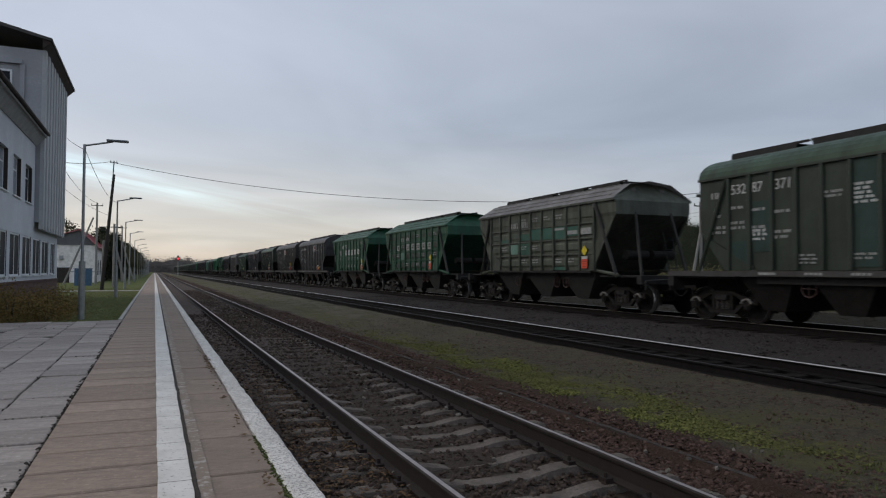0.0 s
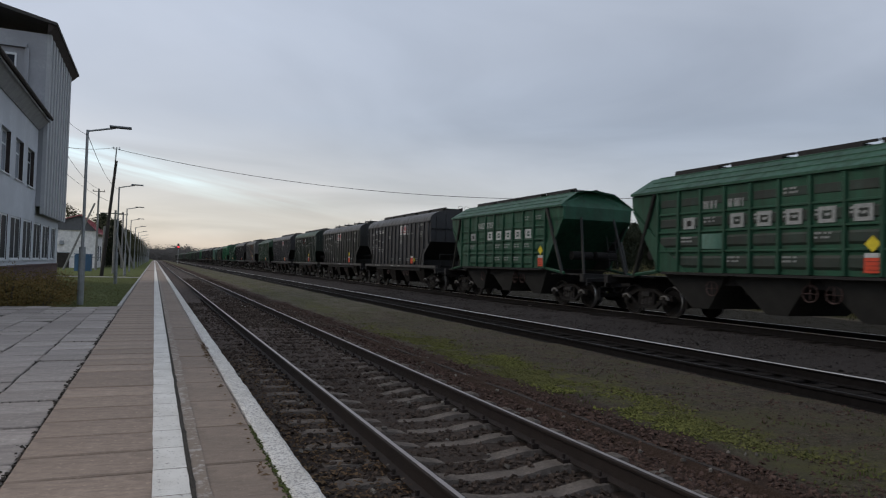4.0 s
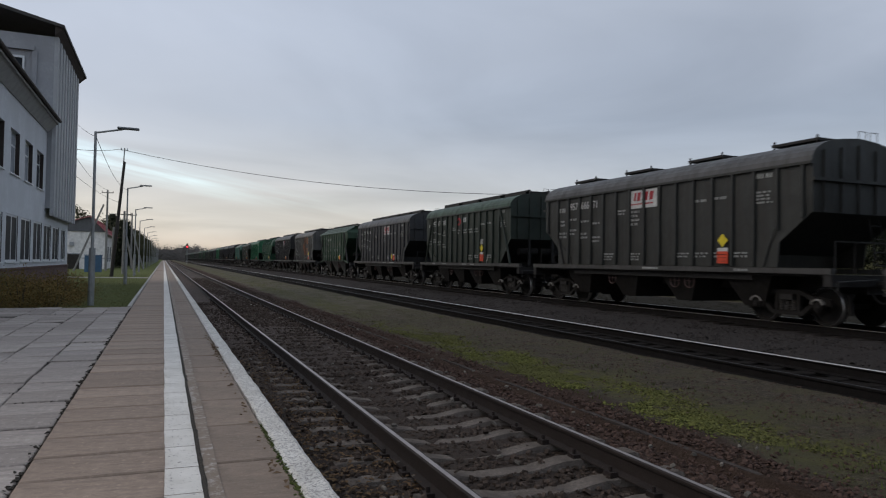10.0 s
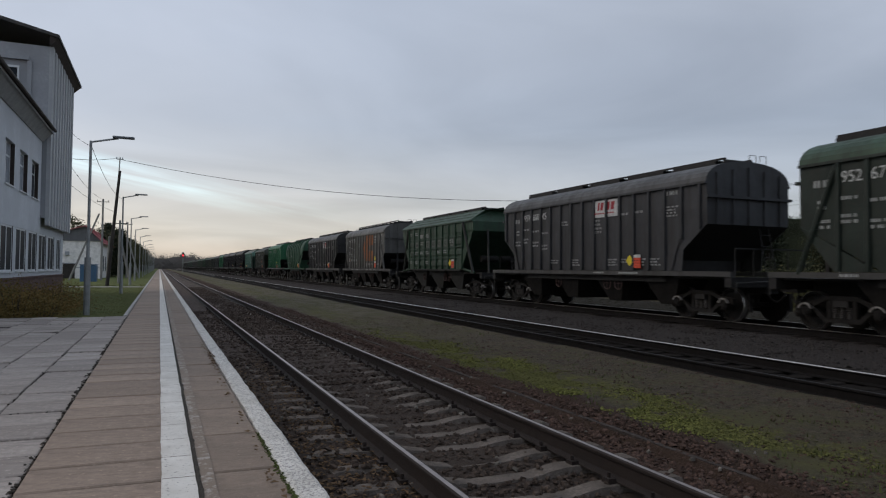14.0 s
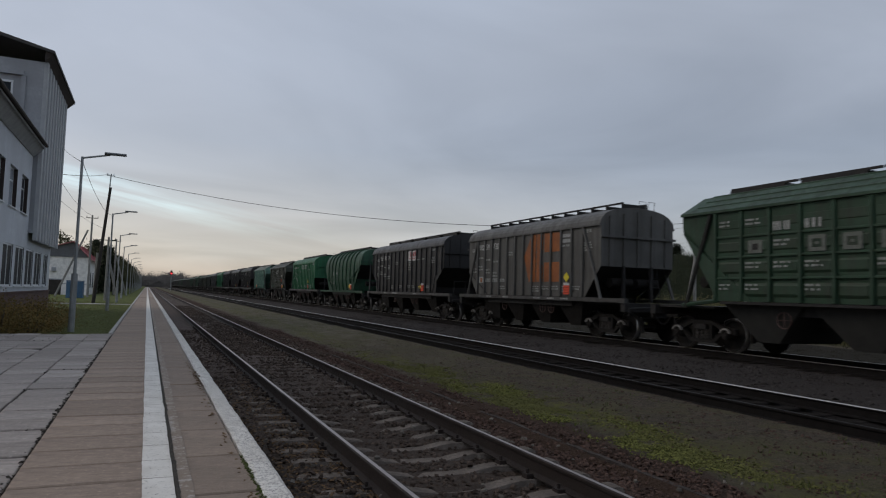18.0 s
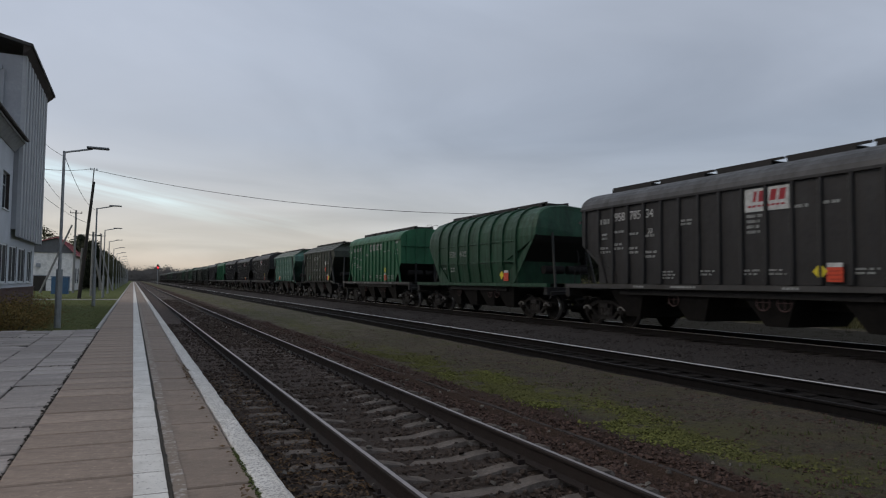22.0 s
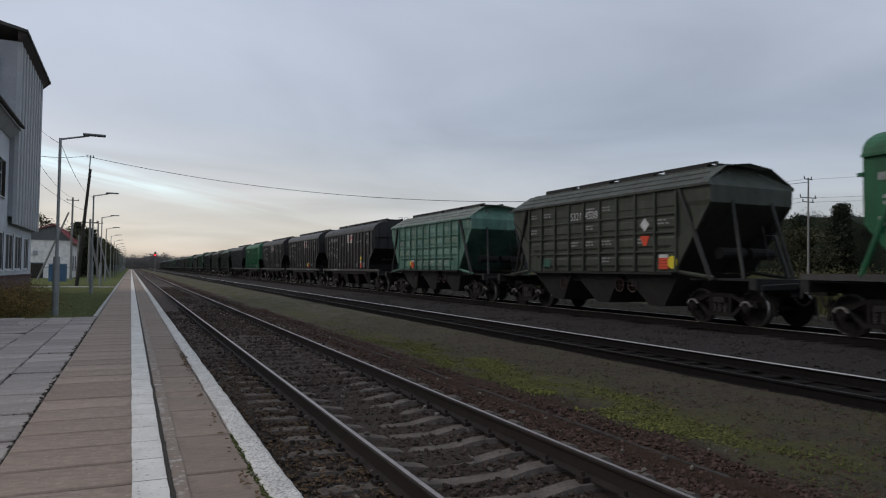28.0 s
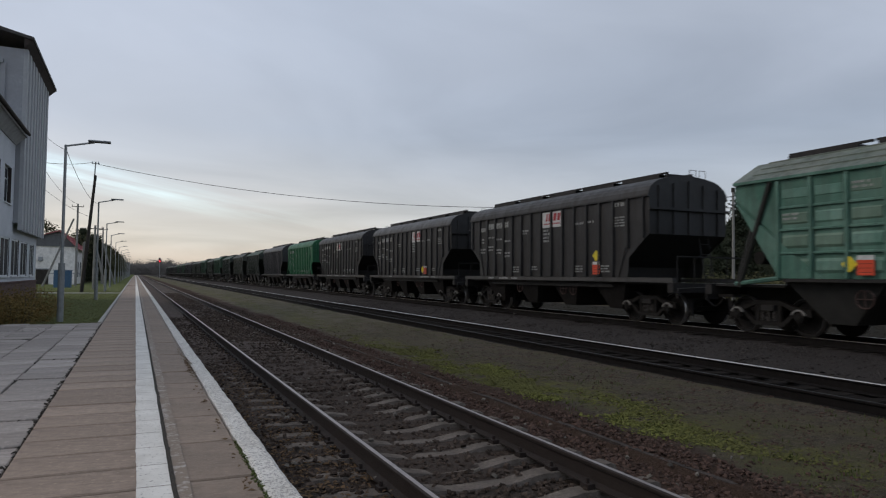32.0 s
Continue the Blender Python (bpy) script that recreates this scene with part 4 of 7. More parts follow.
            part("uncoupling_lever", rod(rod(bmesh.new(), (-1.45, ce - s * 0.56, 1.10), (-0.2, ce - s * 0.50, 1.16), 0.016, 5), (-1.45, ce - s * 0.56, 1.10), (-1.47, ce - s * 0.56, 0.82), 0.016, 5), M_SILL, w)
        top = h + 0.3 if kind == "A" else h + 0.35
        for sx in (-1, 1):
            if kind == "S":
                c = bmesh.new()
                rod(c, (sx * 1.60, s * (h - 1.0), 3.88), (sx * 1.57, s * (h + 0.05), 1.36), 0.06, 6)
                part("strut", c, paint_, w)
            elif kind == "A":
                c = bmesh.new()
                rod(c, (sx * 1.59, s * (h - 1.0), 2.55), (sx * 1.59, s * (h - 1.42), 1.42), 0.035 if s > 0 else 0.02, 6)
                part("strut", c, M_UNDER if s > 0 else paint_, w)
            elif kind == "B":
                c = bmesh.new()
                rod(c, (sx * 1.62, s * (h - 1.12), 3.78), (sx * 1.50, s * (h - 0.05), 1.20), 0.07, 6)
                part("strut", c, M_STRUT, w)
            if kind == "B":
                c = bmesh.new()
                rod(c, (sx * 1.50, s * (h - 1.40), 1.44), (sx * 1.50, s * (h + 0.05), 1.27), 0.06, 6)
                part("end_sill", c, paint_, w)
                if not far:
                    part("end_vent", soft_box(-0.09, 0.09, -0.05, 0.05, -0.06, 0.06, 0.01), roof_, w).matrix_basis = pose(sx * 0.62, s * (h - 0.33), 4.20)
            if kind in "BC":
                c = bmesh.new()
                rod(c, (sx * 0.75, s * (h - 0.02), 3.40), (sx * 0.95, s * (h + 0.55), 1.22), 0.055, 6)
                part("end_strut", c, M_STRUT, w)
        if far:
            continue
        if kind in "AS" and s < 0:
            for x in (0.15, 0.55):
                e = bmesh.new()
                for dx in (0.0, 0.26):
                    rod(e, (x + dx, -h + 0.12, zt - 0.18), (x + dx, -h + 0.12, zt + 0.17), 0.010, 5)
                rod(e, (x, -h + 0.12, zt + 0.17), (x + 0.26, -h + 0.12, zt + 0.17), 0.010, 5)
                part("roof_hoop", e, M_HOOP, w)
        c = bmesh.new()
        y = s * (h - 0.15)
        for x in (0.55, 0.92):
            rod(c, (x, y + s * 0.3, 1.25), (x, y, 2.75), 0.016, 5)
        for i in range(4):
            rod(c, (0.55, y + s * (0.25 - 0.06 * i), 1.5 + 0.33 * i), (0.92, y + s * (0.25 - 0.06 * i), 1.5 + 0.33 * i), 0.013, 5)
        part("ladder", c, M_UNDER, w)
        c = bmesh.new()
        y = ce - s * 0.75
        box(c, -1.3, 1.3, y - 0.015, y + 0.015, 2.02, 2.06)
        for x in (-1.3, -0.65, 0.0, 0.65, 1.3):
            rod(c, (x, y, 1.2), (x, y, 2.05), 0.016, 5)
        if kind == "A":
            part("end_railing", c, M_UNDER, w)
        else:
            c.free()
            c = bmesh.new()
            for x in (-0.55, 0.55):
                rod(c, (x - 0.45, s * (h - 0.25), 1.95), (x + 0.45, s * (h - 0.25), 1.95), 0.17, 12)
            part("air_reservoir", c, M_BOGIE, w)
        for i in range(3 if s < 0 else 0):
            c = bmesh.new()
            rr = 0.21
            yw = (2.0, -1.15, -1.78)[i]
            rod(c, (-1.32, yw, 0.98), (-1.32, yw, 1.30), 0.02, 5)
            ringp = [Vector((-1.32, yw + rr * math.cos(q), 0.98 + rr * math.sin(q))) for q in [math.pi / 6 * j for j in range(12)]]
            for p, q in zip(ringp, ringp[1:] + ringp[:1]):
                rod(c, p, q, 0.018, 5)
            rod(c, ringp[0], ringp[6], 0.012, 4)
            rod(c, ringp[3], ringp[9], 0.012, 4)
            part("brake_wheel", c, M_WHEELRED, w)
    for s, ce in ((-1, front), (1, rear)):
        b = copy_thing(BOGIE, pose(0, ce - s * 2.25, 0))
        b.parent = w
        if not far:
            wheelsets.extend([o for o in b.children if o.name.startswith("wheelset")])
    return w, inner


BOGIE = bogie_master()
BOGIE.name = "bogie"


def placard(w, x, y, z, order):
    """Hazard placards: a stack of a diamond or a disc over a red panel."""
    bm = bmesh.new()
    box(bm, x - 0.012, x - 0.002, y - 0.19, y + 0.19, z, z + 0.33, 0)
    box(bm, x - 0.012, x - 0.002, y - 0.185, y + 0.185, z + 0.332, z + 0.43, 1)
    for k in range(3):
        box(bm, x - 0.014, x - 0.012, y - 0.15, y + 0.15, z + 0.06 + 0.09 * k, z + 0.072 + 0.09 * k, 2)
    k = bmesh.new()
    if order in ("up", "left", "right", "beside"):
        oy, oz = {"up": (y, z + 0.63), "left": (y + 0.36, z + 0.24), "right": (y - 0.36, z + 0.20), "beside": (y - 0.36, z + 0.20)}[order]
        r = 0.185
        sweep(k, [(oy + r * math.cos(a), oz + r * math.sin(a)) for a in [math.pi / 2 * i for i in range(4)]] if order != "right" else
              [(oy + 0.19 * math.cos(a), oz + 0.19 * math.sin(a)) for a in [math.pi / 6 * i for i in range(12)]], "x", x - 0.014, x - 0.004)
    part("red_placard", bm, [M_RED, M_WHITE, M_UNDER], w, "orange-red hazard panel with a white strip")
    part("yellow_placard", k, M_YELLOW, w, "yellow hazard sign")


# kind, paint, roof, placard style, words
TRAIN = (
    ("S", M_OLGREEN, M_MGREEN, "", "dark olive-green covered hopper wagon with faded white lettering"),
    ("B", M_FADED, M_FADETOP, "up", "faded grey-green hopper wagon with grid ribs and hazard signs"),
    ("B", M_GREEN, M_GREEN, "up", "green hopper wagon with grid ribs and pale square marks"),
    ("B", M_GREEN, M_GREEN, "up", "green hopper wagon with large white letter marks"),
    ("A", M_GREY, M_GREYTOP, "beside", "grey round-roofed hopper wagon with a white sign"),
    ("A", M_OGREY, M_GREYTOP, "up", "dark grey round-roofed hopper wagon with raised roof hatches"),
    ("S", M_DGREEN, M_MGREEN, "up", "dark green round-roofed hopper wagon with a red ring mark"),
    ("A", M_GREY, M_GREYTOP, "left", "blue-grey round-roofed hopper wagon with a white sign"),
    ("B", M_MGREEN, M_MGREEN, "left", "dull green hopper wagon with large pale letter marks"),
    ("S", M_LGREY, M_LGREY, "up", "light grey hopper wagon with a large orange panel"),
    ("A", M_DARK, M_GREYTOP, "left", "charcoal round-roofed hopper wagon with a white sign"),
    ("C", M_CGREEN, M_CGREEN, "left", "green barrel-shaped hopper wagon with outer hoops"),
    ("S", M_BRIGHT, M_BRIGHT, "up", "bright green round-roofed hopper wagon, vertical ribs"),
    ("B", M_OLIVE, M_OLIVE, "right", "olive hopper wagon with grid ribs and hazard signs"),
    ("B", M_TEAL, M_TEALTOP, "left", "pale green weathered hopper wagon with grid ribs"),
    ("A", M_DARK, M_DARK, "up", "charcoal round-roofed hopper wagon with a red placard"),
    ("A", M_DARK, M_GREYTOP, "left", "dark grey round-roofed hopper wagon, small yellow placard"),
    ("A", M_DARK, M_DARK, "", "charcoal round-roofed hopper wagon with a pale sign"),
    ("S", M_BRIGHT, M_BRIGHT, "", "bright green hopper wagon with vertical ribs"),
)
PLACARD_Y = {1: 20.77, 3: 49.47, 4: 64.33, 5: 78.72, 6: 94.15, 7: 107.86, 8: 122.9, 9: 136.95, 10: 151.42, 11: 166.2, 12: 181.3, 13: 195.19, 14: 214.88, 15: 224.27}
SIGN_Y = {4: -0.9, 5: 0.78, 7: -0.69, 10: -0.85, 15: -0.1, 16: -0.85, 17: 0.5}
COUPLINGS = [MIDS[0] - HALVES[0] - 1.7] + [((a + ha) + (b - hb)) / 2 for a, ha, b, hb in zip(MIDS, HALVES, MIDS[1:], HALVES[1:])] + [MIDS[-1] + HALVES[-1] + 1.55]


PANELS = {1: M_FADEPANEL, 2: M_SOOTPANEL, 8: M_DULLPANEL, 13: M_OLIVEPANEL, 14: M_TEALPANEL}
NUMBERS = {7: ("959", "608", "45"), 9: ("902", "59", "730"), 13: ("5321", "4508"), 0: ("532", "87", "371"), 5: ("957", "666", "71"), 3: ("9027", "3707"), 4: ("959", "588", "64"), 6: ("952", "67", "985"), 10: ("958", "785", "34"), 11: ("5321", "4110")}


def number(w, text, y, z, high, x):
    """Painted figures on the side towards the platform, read from the rear end to the front."""
    cu = bpy.data.curves.new("number", "FONT")
    cu.body, cu.size, cu.extrude = text, high * 1.35, 0.002
    cu.resolution_u = 3
    tmp = new("number", cu)
    me = bpy.data.meshes.new_from_object(tmp.evaluated_get(bpy.context.evaluated_depsgraph_get()))
    bpy.data.objects.remove(tmp)
    me.materials.clear()
    me.materials.append(M_WHITE)
    ob = new("wagon_number", me)
    ob.parent = w
    tagged(ob, kind="stuff")
    ob.matrix_basis = Matrix(((0, 0, -1, x - 0.003), (-0.92, 0, 0, y), (0, 1, 0, z), (0, 0, 0, 1)))
    return ob


def side_marks(i, w, kind, x, rng):
    """Painted lettering, signs and panels on the side towards the platform."""
    big, small = [], []
    if kind in "AS":
        step = (2 * HALVES[i] - 0.5) / 16 if kind == "A" else 0.703
        y0 = HALVES[i] - 0.25 - 2 * step - 0.06 if kind == "A" else 4.16
        for k, (dy, n) in enumerate(((0.0, 3), (-step, 3), (-2 * step, 2))):
            if i in NUMBERS:
                number(w, NUMBERS[i][k], y0 + dy, 3.44, 0.28, x)
            else:
                big.append((y0 + dy, 3.46, 0.17 * n, 0.24, n))
            small += text_block(rng, y0 + dy, 3.05 - 0.1 * k, 0.55, 1)
            small += text_block(rng, y0 + dy, 2.65 - 0.15 * k, 0.5, 2)
        small += text_block(rng, y0 + step, 3.38, 0.5, 1, 0.17)
        small += text_block(rng, y0 + step - 0.1, 3.0, 0.3, 2)
        small += text_block(rng, y0 + step, 2.55, 0.55, 2)
        for k in (3, 5, 7, 8, 9, 10, 11):
            if rng.random() < 0.8:
                small += text_block(rng, y0 - step * k, 1.76, 0.55, rng.choice((2, 3)), 0.05, 0.04)
        small += text_block(rng, y0 - step * 4, 3.2, 0.5, 2, 0.06, 0.04)
        small += text_block(rng, y0 - step * 12, 3.70, 0.55, 1, 0.12)
        small += text_block(rng, y0 - step * 12, 3.32, 0.55, 4, 0.05, 0.04)
        small += text_block(rng, y0 - step * 9, 3.25, 0.5, 1)
        small += text_block(rng, y0 - step * 10, 3.27, 0.5, 1)
        bars = [(rng.uniform(-4, 4.5), 1.31, 0.5, 0.06, 4) for _ in range(5)]
        marks(w, -1.603, bars, M_DIM, "sill_lettering")
    elif kind == "B":
        big_ = i in (3, 8)
        if i in NUMBERS:
            for k, y in enumerate((2.13, 1.25) if i != 13 else (1.25, 0.37)):
                number(w, NUMBERS[i][k], y, 3.19, 0.28, x)
        elif i != 14:
            small += text_block(rng, 2.1, 3.2, 0.65, 1, 0.22)
            small += text_block(rng, 1.2, 3.2, 0.6, 1, 0.22)
        for _ in range(13 if i != 14 else 5):
            y, z = -3.98 + 0.884 * rng.randint(1, 9) - 0.13, rng.choice((1.82, 2.38, 2.92, 3.50))
            small += text_block(rng, y, z, 0.5, 2, 0.05, 0.05)
        if i in (2, 3, 8):
            for y in (1.109, 0.225, -0.659, -1.543, -2.427):
                c = bmesh.new()
                a, b, lo, hi = y - 0.45, y, 2.64, 3.02
                for p in ((a, a + 0.10, lo, hi), (b - 0.10, b, lo, hi), (a + 0.10, b - 0.10, hi - 0.09, hi), (a + 0.10, b - 0.10, lo, lo + 0.09), (a + 0.18, b - 0.18, lo + 0.16, hi - 0.16)):
                    box(c, x - 0.004, x + 0.03, *p)
                part("letter_mark", c, {2: M_DIM, 3: M_WHITE, 8: M_FAINT}[i], w)
            c = bmesh.new()
            sweep(c, [(2.87, 2.66), (2.43, 2.66), (2.43, 2.99), (2.87, 2.99)], "x", x - 0.004, x + 0.03)
            part("logo_patch", c, M_FAINT if i == 8 else M_DIM, w)
            part("logo_core", box(bmesh.new(), x - 0.006, x - 0.003, 2.56, 2.74, 2.74, 2.90), M_UNDER, w)
        if i == 1:
            for k, za, zb in ((3, 2.66, 2.92), (4, 2.64, 3.08), (5, 2.64, 3.08), (6, 2.62, 3.08), (7, 2.70, 3.05), (3, 2.07, 2.54), (1, 2.62, 2.74), (6, 1.44, 1.56)):
                ya = 3.98 - 0.884 * k - 0.05
                part("repaint_patch", box(bmesh.new(), x + 0.004, x + 0.012, ya - 0.784, ya, za, zb), M_PATCH, w, "green repainted patch")
            part("pale_patch", box(bmesh.new(), x - 0.005, x + 0.003, 1.49, 2.14, 2.10, 2.50), M_TEALPANEL, w, "pale green repainted patch")
            for k, za, zb in ((7, 2.76, 2.90), (8, 2.72, 2.95), (6, 2.95, 3.04)):
                ya = 3.98 - 0.884 * k - 0.07
                part("white_patch", box(bmesh.new(), x - 0.005, x + 0.003, ya - 0.66, ya, za, zb), M_DIM, w)
        if i == 2:
            part("pale_patch", box(bmesh.new(), x - 0.005, x + 0.01, 1.40, 2.14, 2.08, 2.50), M_TEAL, w)
        if i == 13:
            c = bmesh.new()
            sweep(c, [(-2.65 + 0.2 * math.cos(q), 2.84 + 0.2 * math.sin(q)) for q in (0, 1.571, 3.1416, 4.712)], "x", x - 0.006, x + 0.01)
            part("white_diamond", c, M_WHITE, w)
            c = bmesh.new()
            sweep(c, [(-2.45, 2.50), (-2.87, 2.50), (-2.72, 2.20), (-2.60, 2.20)], "x", x - 0.006, x + 0.01)
            part("red_triangle", c, M_RED, w)
            part("green_patch", box(bmesh.new(), x - 0.004, x + 0.01, 2.5, 2.95, 1.55, 1.85), M_PATCH, w)
    else:
        for k, y in enumerate((2.6, 1.45)):
            ob = number(w, NUMBERS[i][k], y, 2.62, 0.30, -1.605)
            ob.data.materials[0] = M_DIM
        small += text_block(rng, 2.4, 2.05, 0.5, 2)
        small += text_block(rng, 3.3, 2.05, 0.5, 1)
    marks(w, x, big, M_DIM, "number_lettering") if big else None
    marks(w, x, small, M_DIM, "lettering")
    if i in SIGN_Y:
        y = SIGN_Y[i]
        c = box(bmesh.new(), x - 0.012, x - 0.002, y - 1.38, y, 3.26, 3.84)
        part("sign_board", c, M_WHITE, w, "white sign board with red marks")
        c = bmesh.new()
        for dy, ww in ((0.24, 0.09), (0.40, 0.16), (0.74, 0.18), (1.00, 0.18)):
            sweep(c, [(y - dy, 3.50), (y - dy - ww, 3.50), (y - dy - ww - 0.05, 3.77), (y - dy - 0.05, 3.77)], "x", x - 0.016, x - 0.012)
        for k in range(8):
            box(c, x - 0.016, x - 0.012, y - 0.20 - 0.14 * k, y - 0.10 - 0.14 * k, 3.37, 3.42)
        part("sign_marks", c, M_SIGNRED, w)
        part("sign_gap", box(bmesh.new(), x - 0.014, x - 0.0115, y - 0.70, y - 0.66, 3.26, 3.84), M_UNDER, w)
        marks(w, x, text_block(rng, y - 0.05, 3.12, 0.5, 4), M_DIM, "sign_lettering")
    if i in (3, 4, 6, 10) and kind in "AS":
        number(w, "20", y0 - step - 0.1 - (step if i in (6, 10) else 0), {4: 2.25, 6: 3.0, 10: 2.95}[i], 0.17, x)
    if i == 0:      # repainted bays
        for k, za, zb in ((1, 1.9, 3.2), (0, 1.45, 2.2), (5, 1.5, 3.88), (8, 2.2, 3.4)):
            c = box(bmesh.new(), x + 0.006, x + 0.02, 4.22 - 0.703 * (k + 1) + 0.05, 4.22 - 0.703 * k - 0.05, za, zb)
            part("repaint_patch", c, M_TEALDK, w, "dark blue-green repainted bay")
        marks(w, x, text_block(rng, 4.22 - 0.703 * 5 - 0.08, 3.30, 0.55, 5, 0.06, 0.04), M_WHITE)
        marks(w, x, text_block(rng, 4.22 - 0.703 - 0.08, 2.42, 0.5, 3, 0.06, 0.05), M_WHITE)
    if i == 9:      # company mark in pale shapes
        part("logo_patch", box(bmesh.new(), x - 0.005, x - 0.001, 3.62, 4.12, 1.95, 2.22), M_DIM, w)
        part("logo_core", box(bmesh.new(), x - 0.008, x - 0.005, 3.78, 3.96, 1.98, 2.16), M_ORANGE, w)
        marks(w, x, [(3.45, 1.98, 0.58, 0.16, 4), (2.75, 1.98, 0.60, 0.16, 5), (2.05, 1.98, 0.45, 0.14, 3)], M_DIM, "company_mark")
    if i == 9:      # white repaint scraps beside the placard
        c = bmesh.new()
        for k, za, zb in ((9, 3.45, 3.85), (10, 3.42, 3.55), (10, 3.62, 3.74)):
            box(c, x - 0.002, x + 0.006, 4.22 - 0.703 * (k + 1) + 0.07, 4.22 - 0.703 * k - 0.07, za, zb)
        part("pale_patch", c, M_DIM, w)
    if i == 6:
        c = bmesh.new()
        ring = [radians(24 * k) for k in range(14)]
        sweep(c, [(0.52 + 0.27 * math.cos(q), 3.54 + 0.20 * math.sin(q)) for q in ring] + [(0.52 + 0.15 * math.cos(q), 3.54 + 0.10 * math.sin(q)) for q in reversed(ring)], "x", x - 0.006, x - 0.001)
        part("ring_mark", c, M_SIGNRED, w)
        marks(w, x, [(0.13, 3.48, 0.54, 0.24, 4)], M_WHITE, "company_mark")
        for y in (0.85, 0.1, -0.65, -1.4):
            marks(w, x, text_block(rng, y, 3.05, 0.6, 2), M_DIM)
        part("white_square", box(bmesh.new(), x - 0.006, x - 0.001, -2.45, -2.15, 2.32, 2.56), M_DIM, w)
        c = bmesh.new()
        sweep(c, [(-2.70, 1.72), (-2.78, 1.72), (-2.86, 1.52), (-2.94, 1.72), (-3.03, 1.72), (-2.88, 1.43), (-2.82, 1.43)], "x", x - 0.006, x - 0.001)
        part("tick_mark", c, M_WHITE, w)
    if i == 9:
        c = bmesh.new()
        for pts in ([(-0.05, 3.0), (-0.62, 3.86), (-0.95, 3.86), (-0.95, 1.97), (-0.45, 1.97)], [(-1.03, 3.86), (-1.48, 3.86), (-1.48, 3.25), (-1.30, 3.05), (-1.30, 2.75), (-1.48, 2.60), (-1.48, 1.97), (-1.03, 1.97)],
                    [(-1.60, 3.86), (-2.72, 3.84), (-2.72, 3.12), (-1.60, 3.12)], [(-1.60, 2.72), (-2.72, 2.72), (-2.72, 1.97), (-1.60, 1.97)]):
            sweep(c, pts, "x", x - 0.006, x + 0.012)
        part("orange_panel", c, M_ORANGE, w, "large orange painted emblem")
    if i == 12:
        part("sign_board", box(bmesh.new(), x - 0.008, x - 0.002, -1.75, -0.03, 3.42, 3.80), M_DIM, w, "pale panel with dark plain marks")
        marks(w, x - 0.007, [(-0.20 - 0.31 * k, 3.50, 0.20, 0.20, 1) for k in range(5)], M_BRIGHT, "sign_marks")
        part("sign_disc", rod(bmesh.new(), (x - 0.008, 0.33, 3.60), (x - 0.002, 0.33, 3.60), 0.24, 20), M_DIM, w)
        part("disc_core", rod(bmesh.new(), (x - 0.011, 0.33, 3.60), (x - 0.008, 0.33, 3.60), 0.13, 16), M_BRIGHT, w)


for i, (kind, pa, ro, sign, words) in enumerate(TRAIN):
    mid = MIDS[i]
    w, inner = wagon_master(kind, HALVES[i], COUPLINGS[i] - mid, COUPLINGS[i + 1] - mid, pa, ro, words, panel_=PANELS.get(i))
    x = {"A": -1.568, "S": -1.568, "B": -1.585, "C": -1.60}[kind]
    if sign:
        placard(w, -1.61, PLACARD_Y.get(i, mid - 2.9) - mid, 1.50, sign)
    side_marks(i, w, kind, x, random.Random(100 + i))
    wagons.append((w, mid))

FAR = (("A", M_DARK, M_GREYTOP, "charcoal hopper wagon in the far part of the train"), ("B", M_DGREEN, M_MGREEN, "dark green hopper wagon in the far part of the train"),
       ("A", M_GREY, M_GREYTOP, "grey hopper wagon in the far part of the train"), ("B", M_OLIVE, M_OLIVE, "olive hopper wagon in the far part of the train"),
       ("S", M_MGREEN, M_GREEN, "green hopper wagon in the far part of the train"))
rng = random.Random(5)
far_masters = {}
y = COUPLINGS[-1]
for i in range(21):
    pick = rng.choice((0, 0, 1, 2, 2, 3, 4))
    if pick not in far_masters:
        k, pa, ro, words = FAR[pick]
        far_masters[pick] = w = wagon_master(k, 6.0 if k == "A" else 5.4, -7.32, 7.32, pa, ro, words, far=True)[0]
    else:
        w = copy_thing(far_masters[pick], Matrix())
    wagons.append((w, y + 7.32))
    y += 14.64
for o in [*BOGIE.children_recursive, BOGIE]:
    bpy.data.objects.remove(o)

# ---- station building ----
before = set(scene.collection.objects)
FX = -5.30             # the facade's plane, along the line
Y_LOW, Y_TALL, Y_END = 14.0, 37.5, 46.6


def facade(name, x, y0, y1, z0, z1, holes, mat, label):
    """A wall 0.35 m thick in the plane x, with openings (ya, yb, za, zb) through it, in one mesh."""
    bm = bmesh.new()
    yc = sorted({y0, y1, *[h[0] for h in holes], *[h[1] for h in holes]})
    zc = sorted({z0, z1, *[h[2] for h in holes], *[h[3] for h in holes]})
    for a, b in zip(yc, yc[1:]):
        run = None
        for c, d in zip(zc, zc[1:]):
            inside = any(h[0] - 1e-6 <= a and b <= h[1] + 1e-6 and h[2] - 1e-6 <= c and d <= h[3] + 1e-6 for h in holes)
            if inside:
                if run:
                    box(bm, x - 0.35, x, a, b, *run)
                run = None
            else:
                run = (run[0], d) if run else (c, d)
        if run:
            box(bm, x - 0.35, x, a, b, *run)
    return tagged(link(name, bm, mat), label, "wall", kind="structure")


